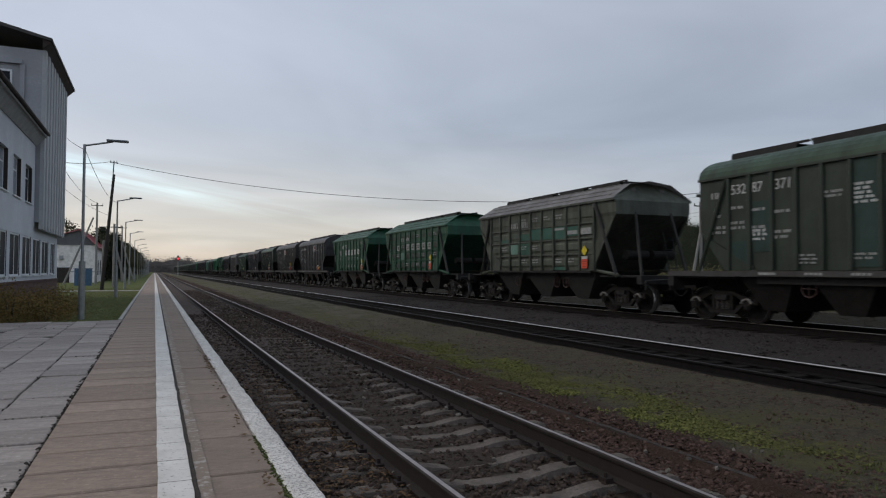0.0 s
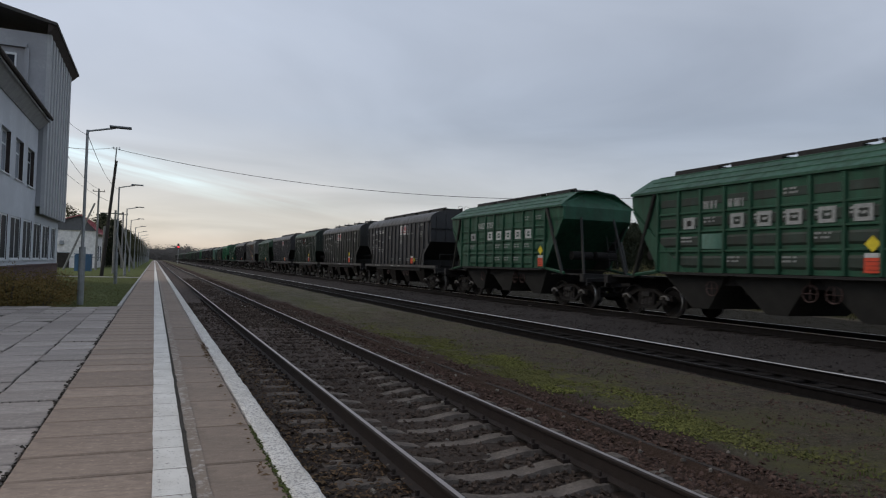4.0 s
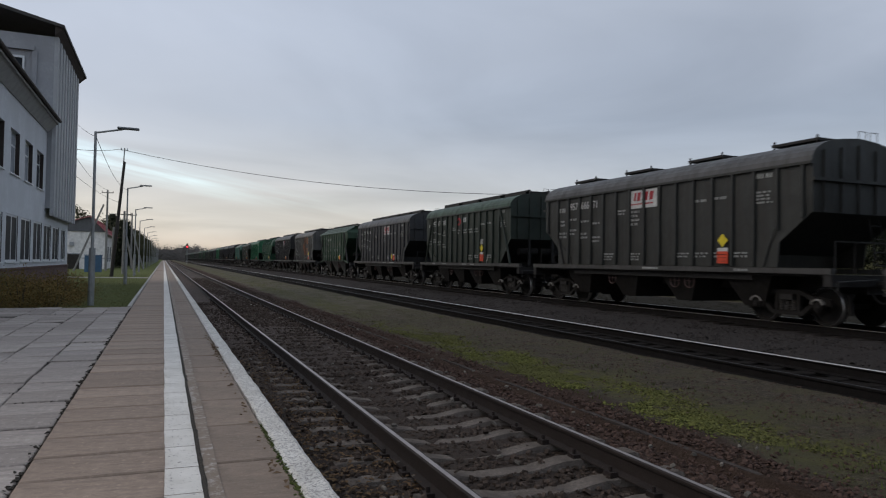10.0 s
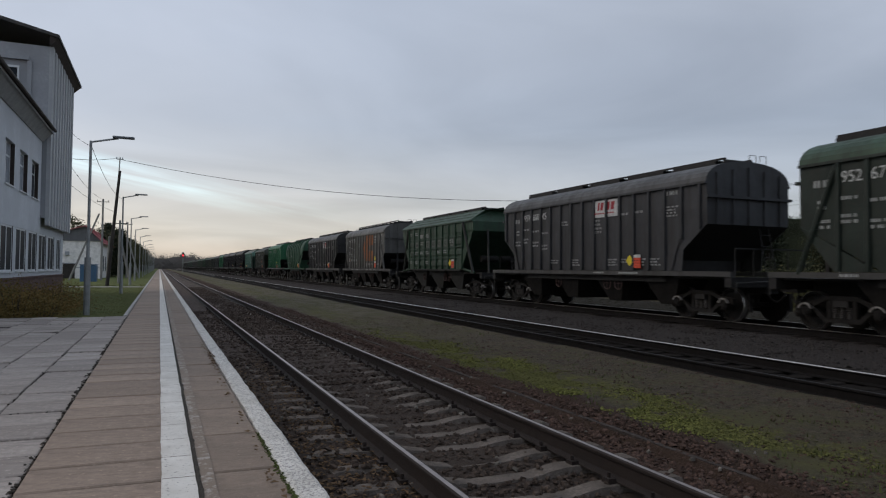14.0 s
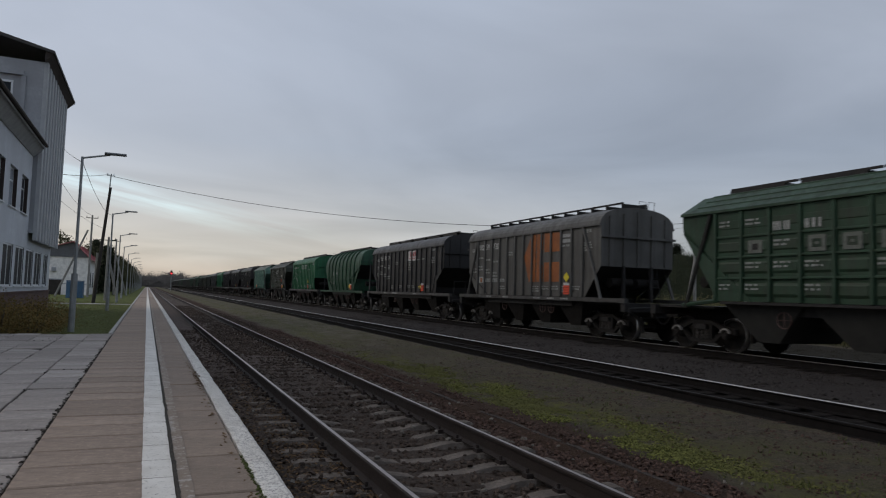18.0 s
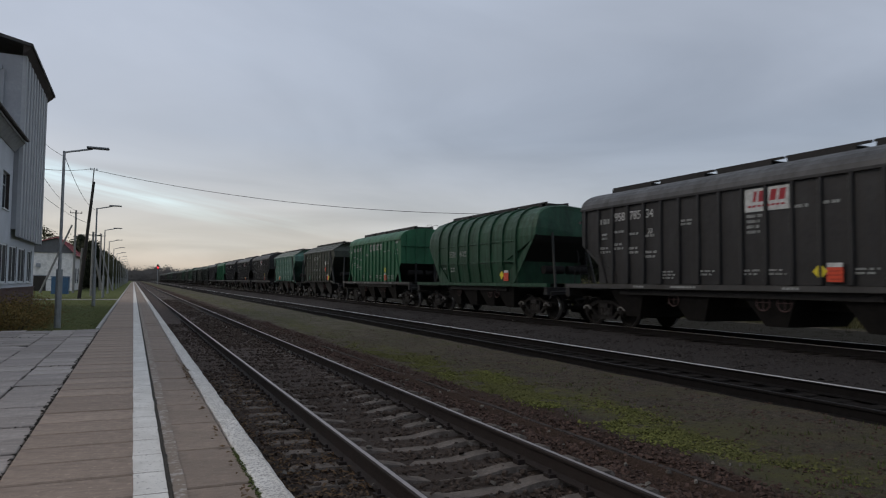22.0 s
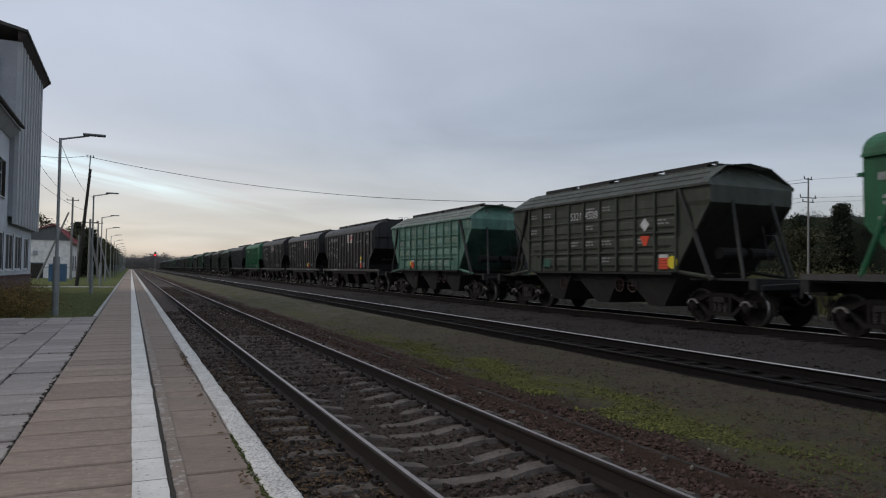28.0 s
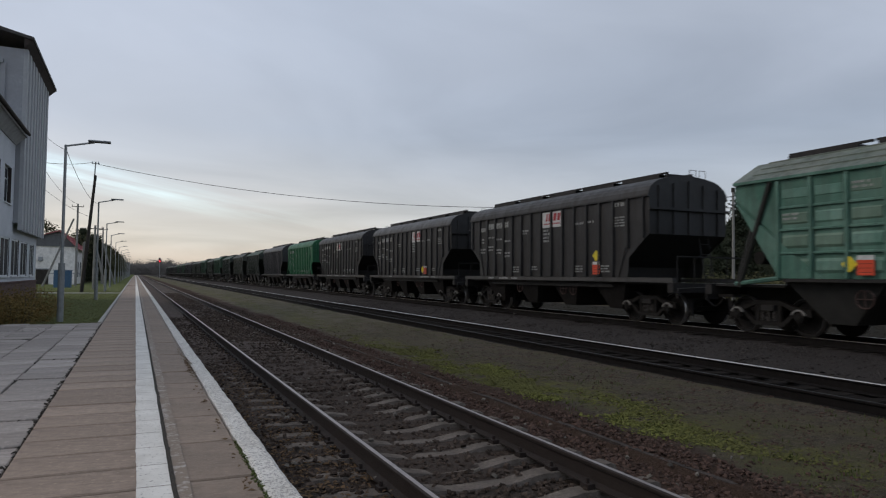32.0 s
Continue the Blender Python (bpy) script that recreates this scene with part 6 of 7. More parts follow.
def thickets():
    """Dense undergrowth that closes the wood's edge, and the far woods across the line."""
    rng = random.Random(21)
    cs = []
    for i in range(3200):
        x, y = rng.uniform(61, 78), rng.uniform(-40, 180)
        top = 7.7 + 1.5 * noise.noise((y * 0.12, 2.0, 0.0)) + 1.9 * noise.noise((y * 0.42, 5.0, 0.0))
        if i % 2:
            cs.append((rng.uniform(67, 72), y, top + rng.uniform(-0.8, 0.05)))
        else:
            zz = rng.random()
            cs.append((66.2 + zz * 1.2, y, top * zz - 0.2))
    v, f = leaf_cloud(rng, cs, 52, 0.09, 0.85, 0.9)
    bulk = bmesh.new()       # the dense inside of the thicket
    rows = []
    for j in range(180):
        y = -42 + 1.25 * j
        top = 7.7 + 1.5 * noise.noise((y * 0.12, 2.0, 0.0)) + 1.9 * noise.noise((y * 0.42, 5.0, 0.0))
        rows.append([bulk.verts.new((67 + 0.9 * noise.noise((y * 0.5, zz, 3.0)) + zz * 1.2, y, -0.7 + (top + 0.7) * zz)) for zz in (0.0, 0.25, 0.5, 0.75, 1.0)])
        rows[-1].append(bulk.verts.new((76, y, top)))
    for p, q in zip(rows, rows[1:]):
        for n_ in range(5):
            bulk.faces.new((p[n_], q[n_], q[n_ + 1], p[n_ + 1]))
    tagged(link("thicket", bulk, M_CONIFER), "dense dark inside of the thicket", "undergrowth", kind="stuff")
    side = bmesh.new()       # the dense row of trees beside the platform's far end
    rows = []
    for j in range(110):
        y = 112 + 3.0 * j
        top = 5.6 + 1.6 * noise.noise((y * 0.13, 8.0, 0.0)) + 1.0 * noise.noise((y * 0.6, 3.0, 0.0))
        rows.append([side.verts.new((-6.6 + 0.8 * noise.noise((y * 0.3, zz * 2, 6.0)) - zz * 1.0, y, -0.5 + (top + 0.5) * zz)) for zz in (0.0, 0.25, 0.5, 0.75, 1.0)])
        rows[-1].append(side.verts.new((-14, y, top)))
    for p, q in zip(rows, rows[1:]):
        for n_ in range(5):
            side.faces.new((p[n_ + 1], q[n_ + 1], q[n_], p[n_]))
    tagged(link("thicket", side, M_LEAF), "dense inside of the trees beside the platform", "undergrowth", kind="stuff")
    row_ = []
    for _ in range(1500):
        y = 112 + 320 * rng.random() ** 1.3
        top = 6.4 + 1.6 * noise.noise((y * 0.13, 8.0, 0.0)) + 1.3 * noise.noise((y * 0.6, 3.0, 0.0))
        row_.append((rng.uniform(-10, -6.0), y, top * rng.random() ** 0.7))
    sv, sf = leaf_cloud(rng, row_, 30, 0.13, 1.3, 0.9)
    tagged(from_lists("leafy_row", sv, sf, M_LEAF), "dull green leafage of the trees beside the platform", "trees", kind="stuff")
    reeds = [(rng.uniform(47, 60), rng.uniform(-15, 110), rng.uniform(-0.4, 1.5)) for _ in range(1500)]
    rv, rf = leaf_cloud(rng, reeds, 40, 0.09, 1.3, 0.6)
    tagged(from_lists("tall_weeds", rv, rf, M_REED), "tall olive-brown weeds before the wood", "weeds", kind="stuff")
    tagged(from_lists("undergrowth", v, f, M_CONIFER), "dense dark undergrowth at the edge of the wood", "undergrowth", kind="stuff")
    strip = bmesh.new()
    rows = []
    for j in range(280):
        x = -240 + 2.5 * j
        top = 8.5 + 3 * noise.noise((x * 0.03, 1.0, 0.0)) + 2.2 * noise.noise((x * 0.2, 4.0, 0.0)) + 1.2 * noise.noise((x * 0.7, 9.0, 0.0))
        rows.append([strip.verts.new((x, 650, -2.0)), strip.verts.new((x, 652, top * 0.6)), strip.verts.new((x, 656, top)), strip.verts.new((x, 690, top))])
    for p, q in zip(rows, rows[1:]):
        for n_ in range(3):
            strip.faces.new((p[n_], q[n_], q[n_ + 1], p[n_ + 1]))
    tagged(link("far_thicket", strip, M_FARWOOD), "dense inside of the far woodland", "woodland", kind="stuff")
    cs = []
    for i in range(1500):
        x = rng.uniform(-240, 460)
        top = 9.8 + 3 * noise.noise((x * 0.03, 1.0, 0.0)) + 3 * noise.noise((x * 0.2, 4.0, 0.0))
        y = 640 + rng.uniform(-25, 40)
        for k in range(5):
            cs.append((x + rng.uniform(-2, 2), y, top * (k + rng.random()) / 5))
    v, f = leaf_cloud(rng, cs, 14, 0.55, 2.6, 0.8)
    tagged(from_lists("far_wood", v, f, M_FARWOOD), "strip of far woodland across the line, haze in its colour", "woodland", kind="stuff")


thickets()


def bush(x, y, r, h, mat, seed, label):
    rng = random.Random(seed)
    e = thing("bush", label, "bush", "bushes by the station", pose(x, y, -0.22))
    b = bmesh.new()
    cs = []
    for i in range(14):
        a = rng.uniform(0, 6.28)
        tip = (r * 0.7 * rng.random() * math.cos(a), r * 0.7 * rng.random() * math.sin(a), h * rng.uniform(0.6, 1.0))
        rod(b, (tip[0] * 0.3, tip[1] * 0.3, 0), tip, 0.012, 4, 0.005)
    for i in range(90):
        a, q = rng.uniform(0, 6.28), math.sqrt(rng.random())
        cs.append((r * q * math.cos(a), r * q * math.sin(a), h * rng.uniform(0.1, 1.0) * (1.05 - 0.6 * q * q)))
    part("stem", b, M_BARK, e)
    v, f = leaf_cloud(rng, cs, 26, 0.028, 0.32, 0.8)
    from_lists("foliage", v, f, mat, e)
    return e


for i in range(13):
    bush(-4.9 + 0.62 * (i % 4), 21.3 + 0.5 * i, 0.72, 0.78 + 0.12 * (i % 3), M_BUSH if i % 4 else M_BUSHG, 30 + i, "low autumn bush with brownish and orange leaves")

# ---- sleepers, slabs, paving: pieces ----
def sleepers():
    def concrete():
        bm = bmesh.new()
        rings = []
        for x, t in ((-1.35, 0.0), (-1.30, 0.015), (-0.55, 0.0), (-0.25, -0.05), (0.25, -0.05), (0.55, 0.0), (1.30, 0.015), (1.35, 0.0)):
            rings.append([(x, -0.14, -0.2), (x, 0.14, -0.2), (x, 0.085, t), (x, -0.085, t)])
        loft(bm, rings)
        return bm
    bed1 = tagged(new("sleepers_track_1"), "concrete sleepers under the platform track", "sleepers", kind="structure")
    first = part("sleeper", concrete(), M_SLEEPER, bed1)
    rng = random.Random(3)
    ys_ = [-1.75 + 0.5385 * i for i in range(110)]
    for i, y in enumerate(ys_):
        m = pose(TRACK1 + rng.uniform(-0.02, 0.02), y, RAIL1 - 0.185 + rng.uniform(-0.008, 0.004), rng.uniform(-1, 1), rng.uniform(-0.4, 0.4), rng.uniform(-0.8, 0.8))
        if i == 0:
            first.matrix_basis = m
        else:
            again("sleeper", first, bed1, m)
    clips = bmesh.new()
    for y in ys_[:60]:
        for s in (-1, 1):
            for d in (-0.11, 0.11):
                x = TRACK1 + s * GAUGE / 2 + d
                box(clips, x - 0.035, x + 0.035, y - 0.05, y + 0.05, RAIL1 - 0.19, RAIL1 - 0.145)
                rod(clips, (x, y, RAIL1 - 0.15), (x, y, RAIL1 - 0.105), 0.016, 6)
    tagged(part("rail_clips", clips, M_RAIL, bed1), kind="stuff")
    bed2 = tagged(new("sleepers_track_2"), "dark timber sleepers under the middle track", "sleepers", kind="structure")
    first = part("sleeper", soft_box(-1.3, 1.3, -0.12, 0.12, -0.2, 0.0, 0.015), M_WOOD, bed2)
    for i in range(90):
        m = pose(TRACK2 + rng.uniform(-0.04, 0.04), 0.5 + 0.6 * i, RAIL2 - 0.18 + rng.uniform(-0.01, 0.005), 0, 0, rng.uniform(-1, 1))
        if i == 0:
            first.matrix_basis = m
        else:
            again("sleeper", first, bed2, m)
    bed3 = tagged(new("sleepers_track_3"), "dark sleepers under the train's track", "sleepers", kind="structure")
    first = part("sleeper", soft_box(-1.3, 1.3, -0.12, 0.12, -0.2, 0.0, 0.015), M_WOOD, bed3)
    for i in range(110):
        m = pose(TRACK3 + rng.uniform(-0.04, 0.04), 2 + 0.55 * i, RAIL3 - 0.18 + rng.uniform(-0.01, 0.005), 0, 0, rng.uniform(-1, 1))
        if i == 0:
            first.matrix_basis = m
        else:
            again("sleeper", first, bed3, m)
    rest = bmesh.new()
    y = 58.0
    while y < 330:
        box(rest, TRACK1 - 1.3, TRACK1 + 1.3, y - 0.12, y + 0.12, RAIL1 - 0.4, RAIL1 - 0.185)
        y += 0.5385
    tagged(part("far_sleepers", rest, M_SLEEPER, bed1), kind="stuff")
    rest = bmesh.new()
    for x, y0, y1, z in ((TRACK2, 54.5, 330, RAIL2 - 0.18), (TRACK3, 62.5, 330, RAIL3 - 0.18)):
        y = y0
        while y < y1:
            box(rest, x - 1.3, x + 1.3, y - 0.12, y + 0.12, z - 0.2, z)
            y += 0.58
    tagged(part("far_sleepers", rest, M_WOOD, bed3), kind="stuff")


sleepers()


def slabs():
    floor_ = tagged(new("platform_paving"), "worn concrete slabs along the platform", "paving", kind="structure")
    rng = random.Random(8)
    def piece(w_, d_, m_):
        bm = soft_box(0.009, w_ - 0.009, 0.011, d_ - 0.007, -0.08, 0.0, 0.010)
        return part("slab", bm, m_, floor_)
    a = piece(1.025, 0.52, M_SLAB)
    b = piece(0.516, 1.065, M_SLAB2)
    for i in range(150):
        m = pose(-0.775, -1.11 + 0.53 * i, rng.uniform(-0.004, 0.002), rng.uniform(-0.25, 0.25), rng.uniform(-0.2, 0.2), 0)
        if i == 0:
            a.matrix_basis = m
        else:
            again("slab", a, floor_, m)
    for i in range(75):
        m = pose(0.258, -0.57 + 1.07 * i, rng.uniform(-0.004, 0.002), rng.uniform(-0.2, 0.2), rng.uniform(-0.2, 0.2), 0)
        if i == 0:
            b.matrix_basis = m
        else:
            again("slab", b, floor_, m)
    far = bmesh.new()
    y = 80.0
    while y < 400:
        box(far, -0.77, 0.245, y, y + 1.03, -0.08, 0.0)
        box(far, 0.27, 0.765, y, y + 1.03, -0.08, 0.0)
        y += 1.05
    tagged(part("far_slabs", far, M_SLAB, floor_), kind="stuff")
    kerb = bmesh.new()
    y = 20.65
    while y < 300:
        box(kerb, -0.88, -0.785, y, y + 0.98, -0.4, 0.02)
        y += 1.0
    tagged(link("kerb", kerb, M_KERB), "pale concrete kerb between platform and grass", "kerb", kind="structure")
    ghost = bmesh.new()
    rows = []
    for i in range(240):
        y = -1 + 0.25 * i
        rows.append([ghost.verts.new((0.272 + 0.006 * noise.noise((y, 2, 2)), y, 0.0035)), ghost.verts.new((0.360 + 0.02 * noise.noise((y, 6, 2)), y, 0.005))])
    for p, q in zip(rows, rows[1:]):
        ghost.faces.new((p[0], p[1], q[1], q[0]))
    tagged(link("old_line", ghost, M_GHOST), "worn remains of an older white line", "painted line", kind="structure")
    yard = tagged(new("yard_paving"), "grey square paving tiles before the station", "paving", kind="structure")
    first = None
    for j in range(35):
        for i in range(8):
            m = pose(-0.774 - 0.55 * (i + 1), 1.3 + 0.55 * j, rng.uniform(-0.010, 0.004) - 0.01, rng.uniform(-0.8, 0.8), rng.uniform(-0.8, 0.8), rng.uniform(-0.9, 0.9))
            if first is None:
                first = part("tile", soft_box(0.006, 0.54, 0.006, 0.54, -0.06, 0.0, 0.008), M_PAVER, yard)
                first.matrix_basis = m
            else:
                again("tile", first, yard, m)
    more = bmesh.new()
    for j in range(35):
        for i in range(8, 24):
            x, y = -0.785 - 0.55 * (i + 1), 1.3 + 0.55 * j
            box(more, x, x + 0.538, y, y + 0.538, -0.08, -0.01)
    tagged(part("outer_tiles", more, M_PAVER, yard), kind="stuff")
    bed = box(bmesh.new(), -14, -0.805, 0, 20.6, -0.3, -0.028)
    tagged(link("yard_bed", bed, M_JOINT), "earth bed under the paving tiles", "paving", kind="structure")


slabs()


def oddments():
    """Flat stones on the tracks and the path across the grass."""
    tagged(link("stone_block", soft_box(3.08, 3.5, 26.3, 27.2, -0.45, -0.36, 0.02), M_KERB), "flat pale stone lying between the rails", "stone")
    tagged(link("stone_block", soft_box(15.0, 15.35, 26.0, 26.3, -0.30, -0.14, 0.02), M_KERB), "small pale stone block beside the far track", "stone")
    tagged(link("footpath", box(bmesh.new(), -9.0, -0.94, 56.5, 57.6, -0.4, -0.17), M_KERB), "pale worn path across the grass", "path", kind="structure")


def buried_edge():
    """A half-buried edging board where the ballast meets the soil."""
    bv, bf = [], []
    for i in range(200):
        y = 2.0 + 0.08 * i
        z = -0.335 + 0.012 * noise.noise((y * 0.9, 3, 3)) + 0.006 * noise.noise((y * 7, 1, 3))
        x = 4.56 + 0.02 * noise.noise((y * 0.5, 7, 1))
        bv += [(x - 0.03, y, z - 0.12), (x - 0.025, y, z), (x + 0.025, y, z + 0.004), (x + 0.035, y, z - 0.12)]
    for i in range(199):
        bf += [(4 * i + j, 4 * i + j + 1, 4 * i + j + 5, 4 * i + j + 4) for j in range(3)]
    tagged(from_lists("edging_board", bv, bf, M_EDGING), "half-buried weathered edging between ballast and soil", "edging", kind="structure")


oddments()
buried_edge()


# ---- ballast stones, moss, litter: loose stuff ----
def rocks(name, label, spots, mat, category="gravel", flat=1.0):
    """Small angular stones at (x, y, z, size)."""
    rng = random.Random(len(spots))
    verts, faces = [], []
    base = [(-1, -1, -0.6), (1, -1, -0.6), (1, 1, -0.6), (-1, 1, -0.6), (-0.7, -0.6, 0.6), (0.6, -0.8, 0.5), (0.8, 0.6, 0.7), (-0.6, 0.8, 0.5)]
    for x, y, z, s in spots:
        k = len(verts)
        turn = Euler((rng.uniform(-0.6, 0.6), rng.uniform(-0.6, 0.6), rng.uniform(0, 6.28))).to_matrix()
        st = Vector((rng.uniform(0.6, 1.2), rng.uniform(0.5, 1.0), rng.uniform(0.4, 0.8) * flat)) * s
        for p in base:
            q = turn @ Vector((p[0] * st.x * rng.uniform(0.7, 1.2), p[1] * st.y * rng.uniform(0.7, 1.2), p[2] * st.z))
            verts.append((x + q.x, y + q.y, z + q.z))
        faces += [(k, k + 3, k + 2, k + 1), (k + 4, k + 5, k + 6, k + 7), (k, k + 1, k + 5, k + 4), (k + 1, k + 2, k + 6, k + 5), (k + 2, k + 3, k + 7, k + 6), (k + 3, k, k + 4, k + 7)]
    return tagged(from_lists(name, verts, faces, mat), label, category, kind="stuff")


def ballast():
    rng = random.Random(77)
    def depth():
        return 2.2 + 26 * rng.random() ** 2.2
    # between and beside the rails of the near track
    a, b, c = [], [], []
    for _ in range(21000):
        x, y = rng.uniform(0.97, 4.55), depth()
        if min(abs(x - TRACK1 - GAUGE / 2), abs(x - TRACK1 + GAUGE / 2)) < 0.09:
            continue
        k = (y + 1.75) / 0.5385
        on = abs(k - round(k)) < 0.16 and abs(x - TRACK1) < 1.33
        if on and rng.random() < (0.93 if x > 1.9 and y < 10 else 0.55):
            continue
        s = rng.uniform(0.011, 0.030) * (1 + 0.02 * y)
        (b if x > 3.9 else a).append((x, y, -0.415 + (0.05 if on else 0.0) + (0.03 if x < 1.8 else 0.0) + 0.045 * min(1.0, max(0.0, (y - 7.5) / 6)) + rng.uniform(-0.012, 0.014), s))
    for _ in range(9000):
        x, y = rng.uniform(3.72, 4.95) , depth()
        ramp_ = min(1.0, max(0.0, (x - 4.42) / 0.2))
        b.append((x, y, -0.41 + 0.085 * ramp_ + rng.uniform(-0.012, 0.016), rng.uniform(0.012, 0.032)))
    for _ in range(6000):      # the bed farther along
        x, y = rng.uniform(1.9, 4.6), 18 + 45 * rng.random() ** 1.4
        if min(abs(x - TRACK1 - GAUGE / 2), abs(x - TRACK1 + GAUGE / 2)) > 0.09:
            a.append((x, y, -0.365 + rng.uniform(-0.012, 0.014), rng.uniform(0.03, 0.055)))
    for _ in range(9000):
        y = 3 + 40 * rng.random() ** 1.7
        x = rng.uniform(10.3, 14.3)
        s = rng.uniform(0.02, 0.045)
        c.append((x, y, -0.35 + 0.12 * min(1, max(0, (x - 11) / 2.5)) + rng.uniform(-0.015, 0.02), s))
    rocks("ballast_stones", "dark brown angular ballast stones between the rails", a, M_STONE)
    rocks("ballast_shoulder", "red-brown ballast stones beside the rail", b, M_STONERED)
    rocks("ballast_bank", "dark grey ballast bank between the tracks", c, M_STONEGREY)
    d = [(rng.uniform(1.0, 8.2), 2.5 + 22 * rng.random() ** 1.6, -0.33 + rng.uniform(-0.02, 0.01), rng.uniform(0.012, 0.035)) for _ in range(500)]
    rocks("pebbles", "scattered pale grey pebbles", d, M_PEBBLE)


ballast()


def tufts(name, label, spots, mat, size, per, category, thin=0.16):
    rng = random.Random(len(spots) + 1)
    verts, faces = [], []
    for x, y, z in spots:
        for _ in range(per):
            a = rng.uniform(0, 6.28)
            lean = rng.uniform(0.1, 0.9)
            hgt = size * rng.uniform(0.5, 1.3)
            px, py = x + rng.gauss(0, size * 0.8), y + rng.gauss(0, size * 0.8)
            dx, dy = math.cos(a), math.sin(a)
            wd = size * thin
            k = len(verts)
            verts += [(px - dy * wd, py + dx * wd, z), (px + dy * wd, py - dx * wd, z), (px + dx * hgt * lean, py + dy * hgt * lean, z + hgt)]
            faces.append((k, k + 1, k + 2))
    return tagged(from_lists(name, verts, faces, mat), label, category, kind="stuff")


def soil_height(x, y):
    """The uneven soil between the first and the second track."""
    base = -0.32 + 0.02 * min(1.0, max(0.0, x - 5.0))
    return base + 0.9 * (0.05 * noise.noise((x * 1.1, y * 0.9, 2.0)) + 0.02 * noise.noise((x * 4, y * 4, 7.0)))


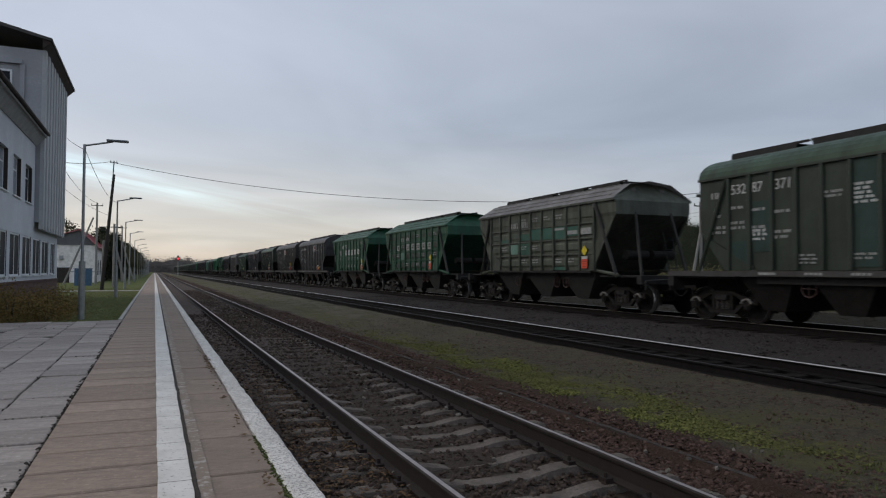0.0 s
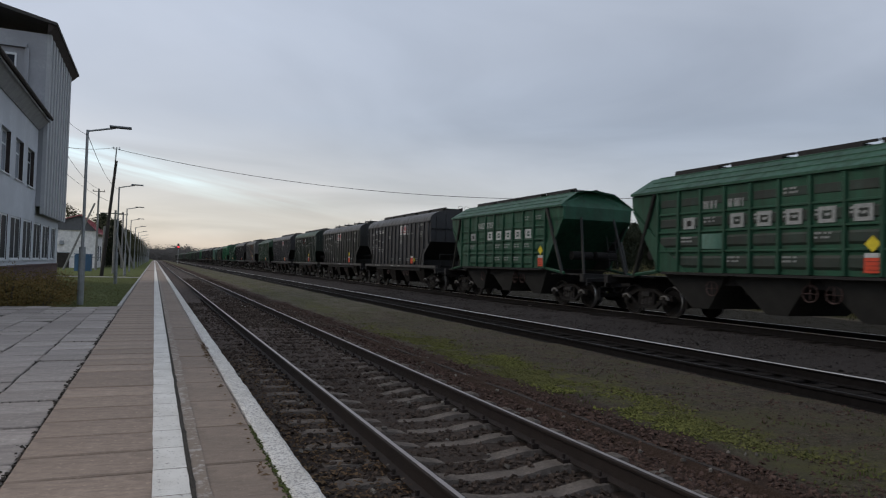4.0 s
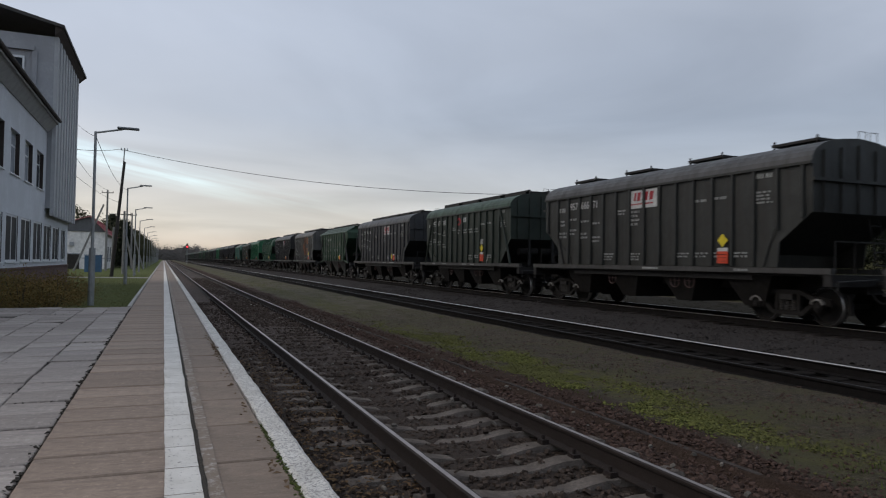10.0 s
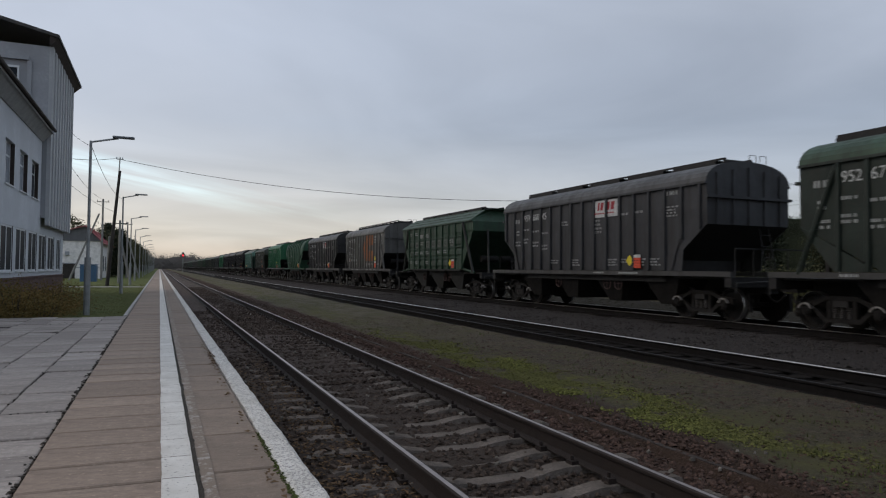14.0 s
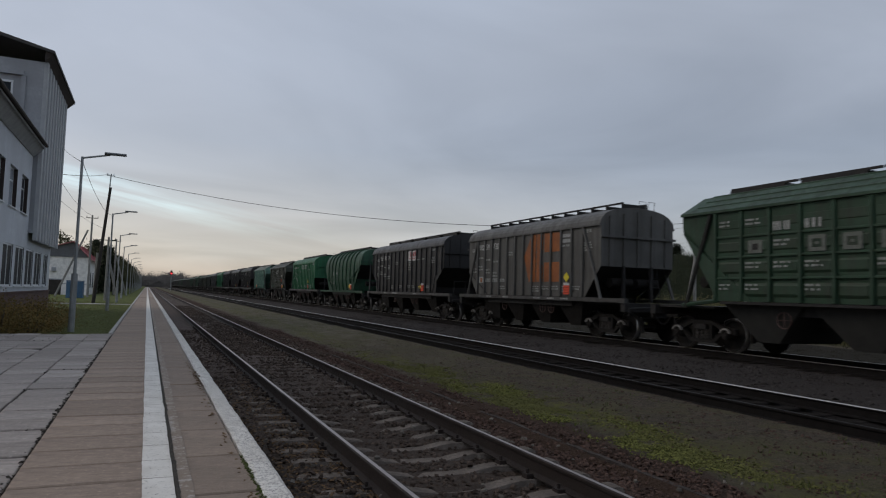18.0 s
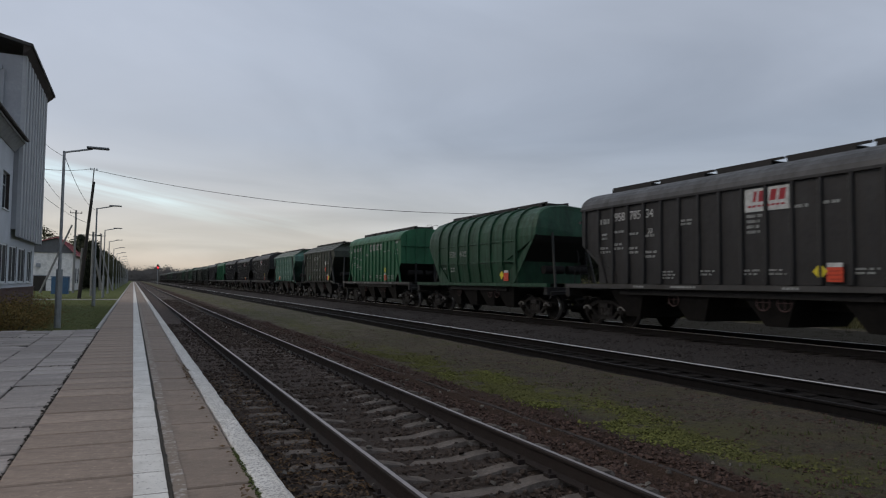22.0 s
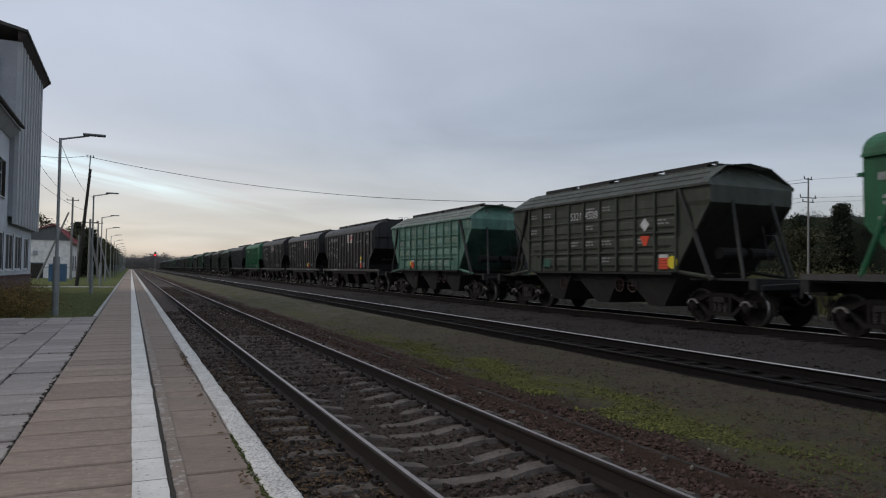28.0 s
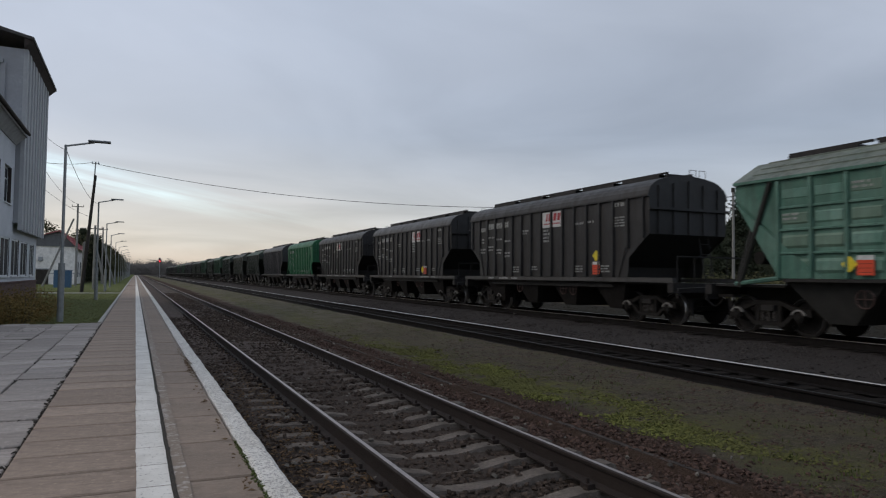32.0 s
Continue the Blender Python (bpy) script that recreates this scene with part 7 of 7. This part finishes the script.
def greens():
    rng = random.Random(55)
    moss, grass, lawn, weeds = [], [], [], []
    while len(moss) < 3300:
        x, y = rng.gauss(5.46, 0.27), rng.triangular(3.6, 19.0, 7.5)
        if x < 4.95:
            continue
        if 0.8 * noise.noise((x * 1.5, y * 0.6, 9.0)) + 0.8 * noise.noise((x * 4.5, y * 4.5, 2.0)) > 0.08:
            moss.append((x, y, soil_height(x, y) + 0.006))
    for _ in range(600):
        x, y = rng.uniform(5.0, 8.2), 3 + 50 * rng.random() ** 1.8
        if noise.noise((x * 0.8, y * 0.35, 4.0)) > 0.05:
            grass.append((x, y, soil_height(x, y)))
    for _ in range(5200):
        lawn.append((rng.uniform(-9, -0.98), 20.8 + 45 * rng.random() ** 1.7, -0.215))
    for _ in range(5200):
        weeds.append((rng.uniform(32, 59), rng.uniform(-12, 80), -0.62))
    pads = []
    for x, y, z in moss:
        for _ in range(7):
            pads.append((x + rng.gauss(0, 0.07), y + rng.gauss(0, 0.10), z + rng.uniform(-0.010, 0.006), rng.uniform(0.007, 0.020)))
    joint = []
    for _ in range(420):
        joint.append((-0.79 + rng.gauss(0, 0.012), 2.4 + 18 * rng.random() ** 1.3, -0.012 + rng.uniform(-0.006, 0.006), rng.uniform(0.008, 0.022)))
    for _ in range(900):
        i, y = rng.randint(0, 9), 2.4 + 18 * rng.random()
        if noise.noise((i * 3.3, y * 0.8, 1.0)) > 0.0:
            joint.append((-0.774 - 0.55 * i + rng.gauss(0, 0.008), y, -0.022 + rng.uniform(-0.004, 0.006), rng.uniform(0.008, 0.020)))
    for _ in range(700):
        j, x = rng.randint(3, 34), -0.8 - 5 * rng.random()
        if noise.noise((x * 0.8, j * 2.7, 5.0)) > 0.0:
            joint.append((x, 1.3 + 0.55 * j + rng.gauss(0, 0.008), -0.022 + rng.uniform(-0.004, 0.006), rng.uniform(0.008, 0.020)))
    rocks("joint_soil", "dark soil and old moss in the joints of the paving", joint, M_JOINT, "soil", 0.6)
    edge = [(0.765 + rng.gauss(0, 0.010), 2.6 + 3.2 * rng.random() ** 1.5, 0.002 + rng.uniform(-0.004, 0.004), rng.uniform(0.006, 0.014)) for _ in range(420)]
    rocks("edge_moss", "dull green moss along the foot of the platform edge", edge, M_GRASS, "moss", 0.6)
    rocks("moss", "bright yellow-green moss between the tracks", pads, M_MOSS, "moss", 0.45)
    grit = [(x, y, soil_height(x, y) + rng.uniform(-0.004, 0.004), rng.uniform(0.006, 0.020)) for x, y in [(rng.uniform(4.7, 8.3), 3 + 20 * rng.random() ** 1.7) for _ in range(7000)]]
    rocks("soil_grit", "brown grit and small stones on the soil", grit, M_STONERED)
    scrub = [(rng.uniform(23.0, 33), rng.uniform(-10, 90), -0.62) for _ in range(1500)]
    tufts("scrub", "low dark scrub beside the far track", scrub, M_SCRUB, 0.09, 12, "scrub", 0.06)
    tufts("moss_sprigs", "fine green sprigs on the moss", moss[::3], M_MOSS, 0.022, 5, "moss")
    tufts("grass", "thin dull grass between the tracks", grass, M_GRASS, 0.05, 4, "grass")
    tufts("lawn", "short green grass beside the platform", lawn, M_LAWN, 0.05, 9, "grass")
    tufts("weeds", "tall dry weeds beyond the tracks", weeds, M_WEED, 0.5, 14, "weeds", 0.05)
    leaves = []
    for _ in range(4600):
        leaves.append((0.97 + 0.95 * rng.random() ** 1.2, 2.0 + 17 * rng.random() ** 1.4, -0.365 + rng.uniform(-0.01, 0.02)))
    for _ in range(70):
        leaves.append((0.745 + rng.gauss(0, 0.018), 10.6 + rng.gauss(0, 0.7), 0.016))
    for _ in range(60):
        leaves.append((0.72 - abs(rng.gauss(0, 0.03)), 3 + 10 * rng.random(), 0.012))
    v, f = [], []
    for x, y, z in leaves:
        a, s = rng.uniform(0, 6.28), rng.uniform(0.015, 0.032)
        k = len(v)
        c_, s_ = math.cos(a) * s, math.sin(a) * s
        v += [(x - c_, y - s_, z), (x + s_ * 0.6, y - c_ * 0.6, z + 0.012), (x + c_, y + s_, z + 0.004), (x - s_ * 0.6, y + c_ * 0.6, z + 0.01)]
        f.append((k, k + 1, k + 2, k + 3))
    tagged(from_lists("leaf_litter", v, f, M_FALLEN), "brown fallen leaves along the platform edge", "leaves", kind="stuff")


greens()


# ---- what moves ----
def motions():
    for w, mid in wagons:
        walk(w, [(t, pose(TRACK3, mid - SPEED * t, RAIL3)) for t in (0, 8, 16, 24, 32)])
    turn = math.degrees(SPEED / 0.475)
    for k in wheelsets:
        at = k.matrix_basis.translation.copy()
        walk(k, [(t / 10, pose(*at, 0) @ Matrix.Rotation(radians(turn * t / 10), 4, "X")) for t in range(321)])


motions()
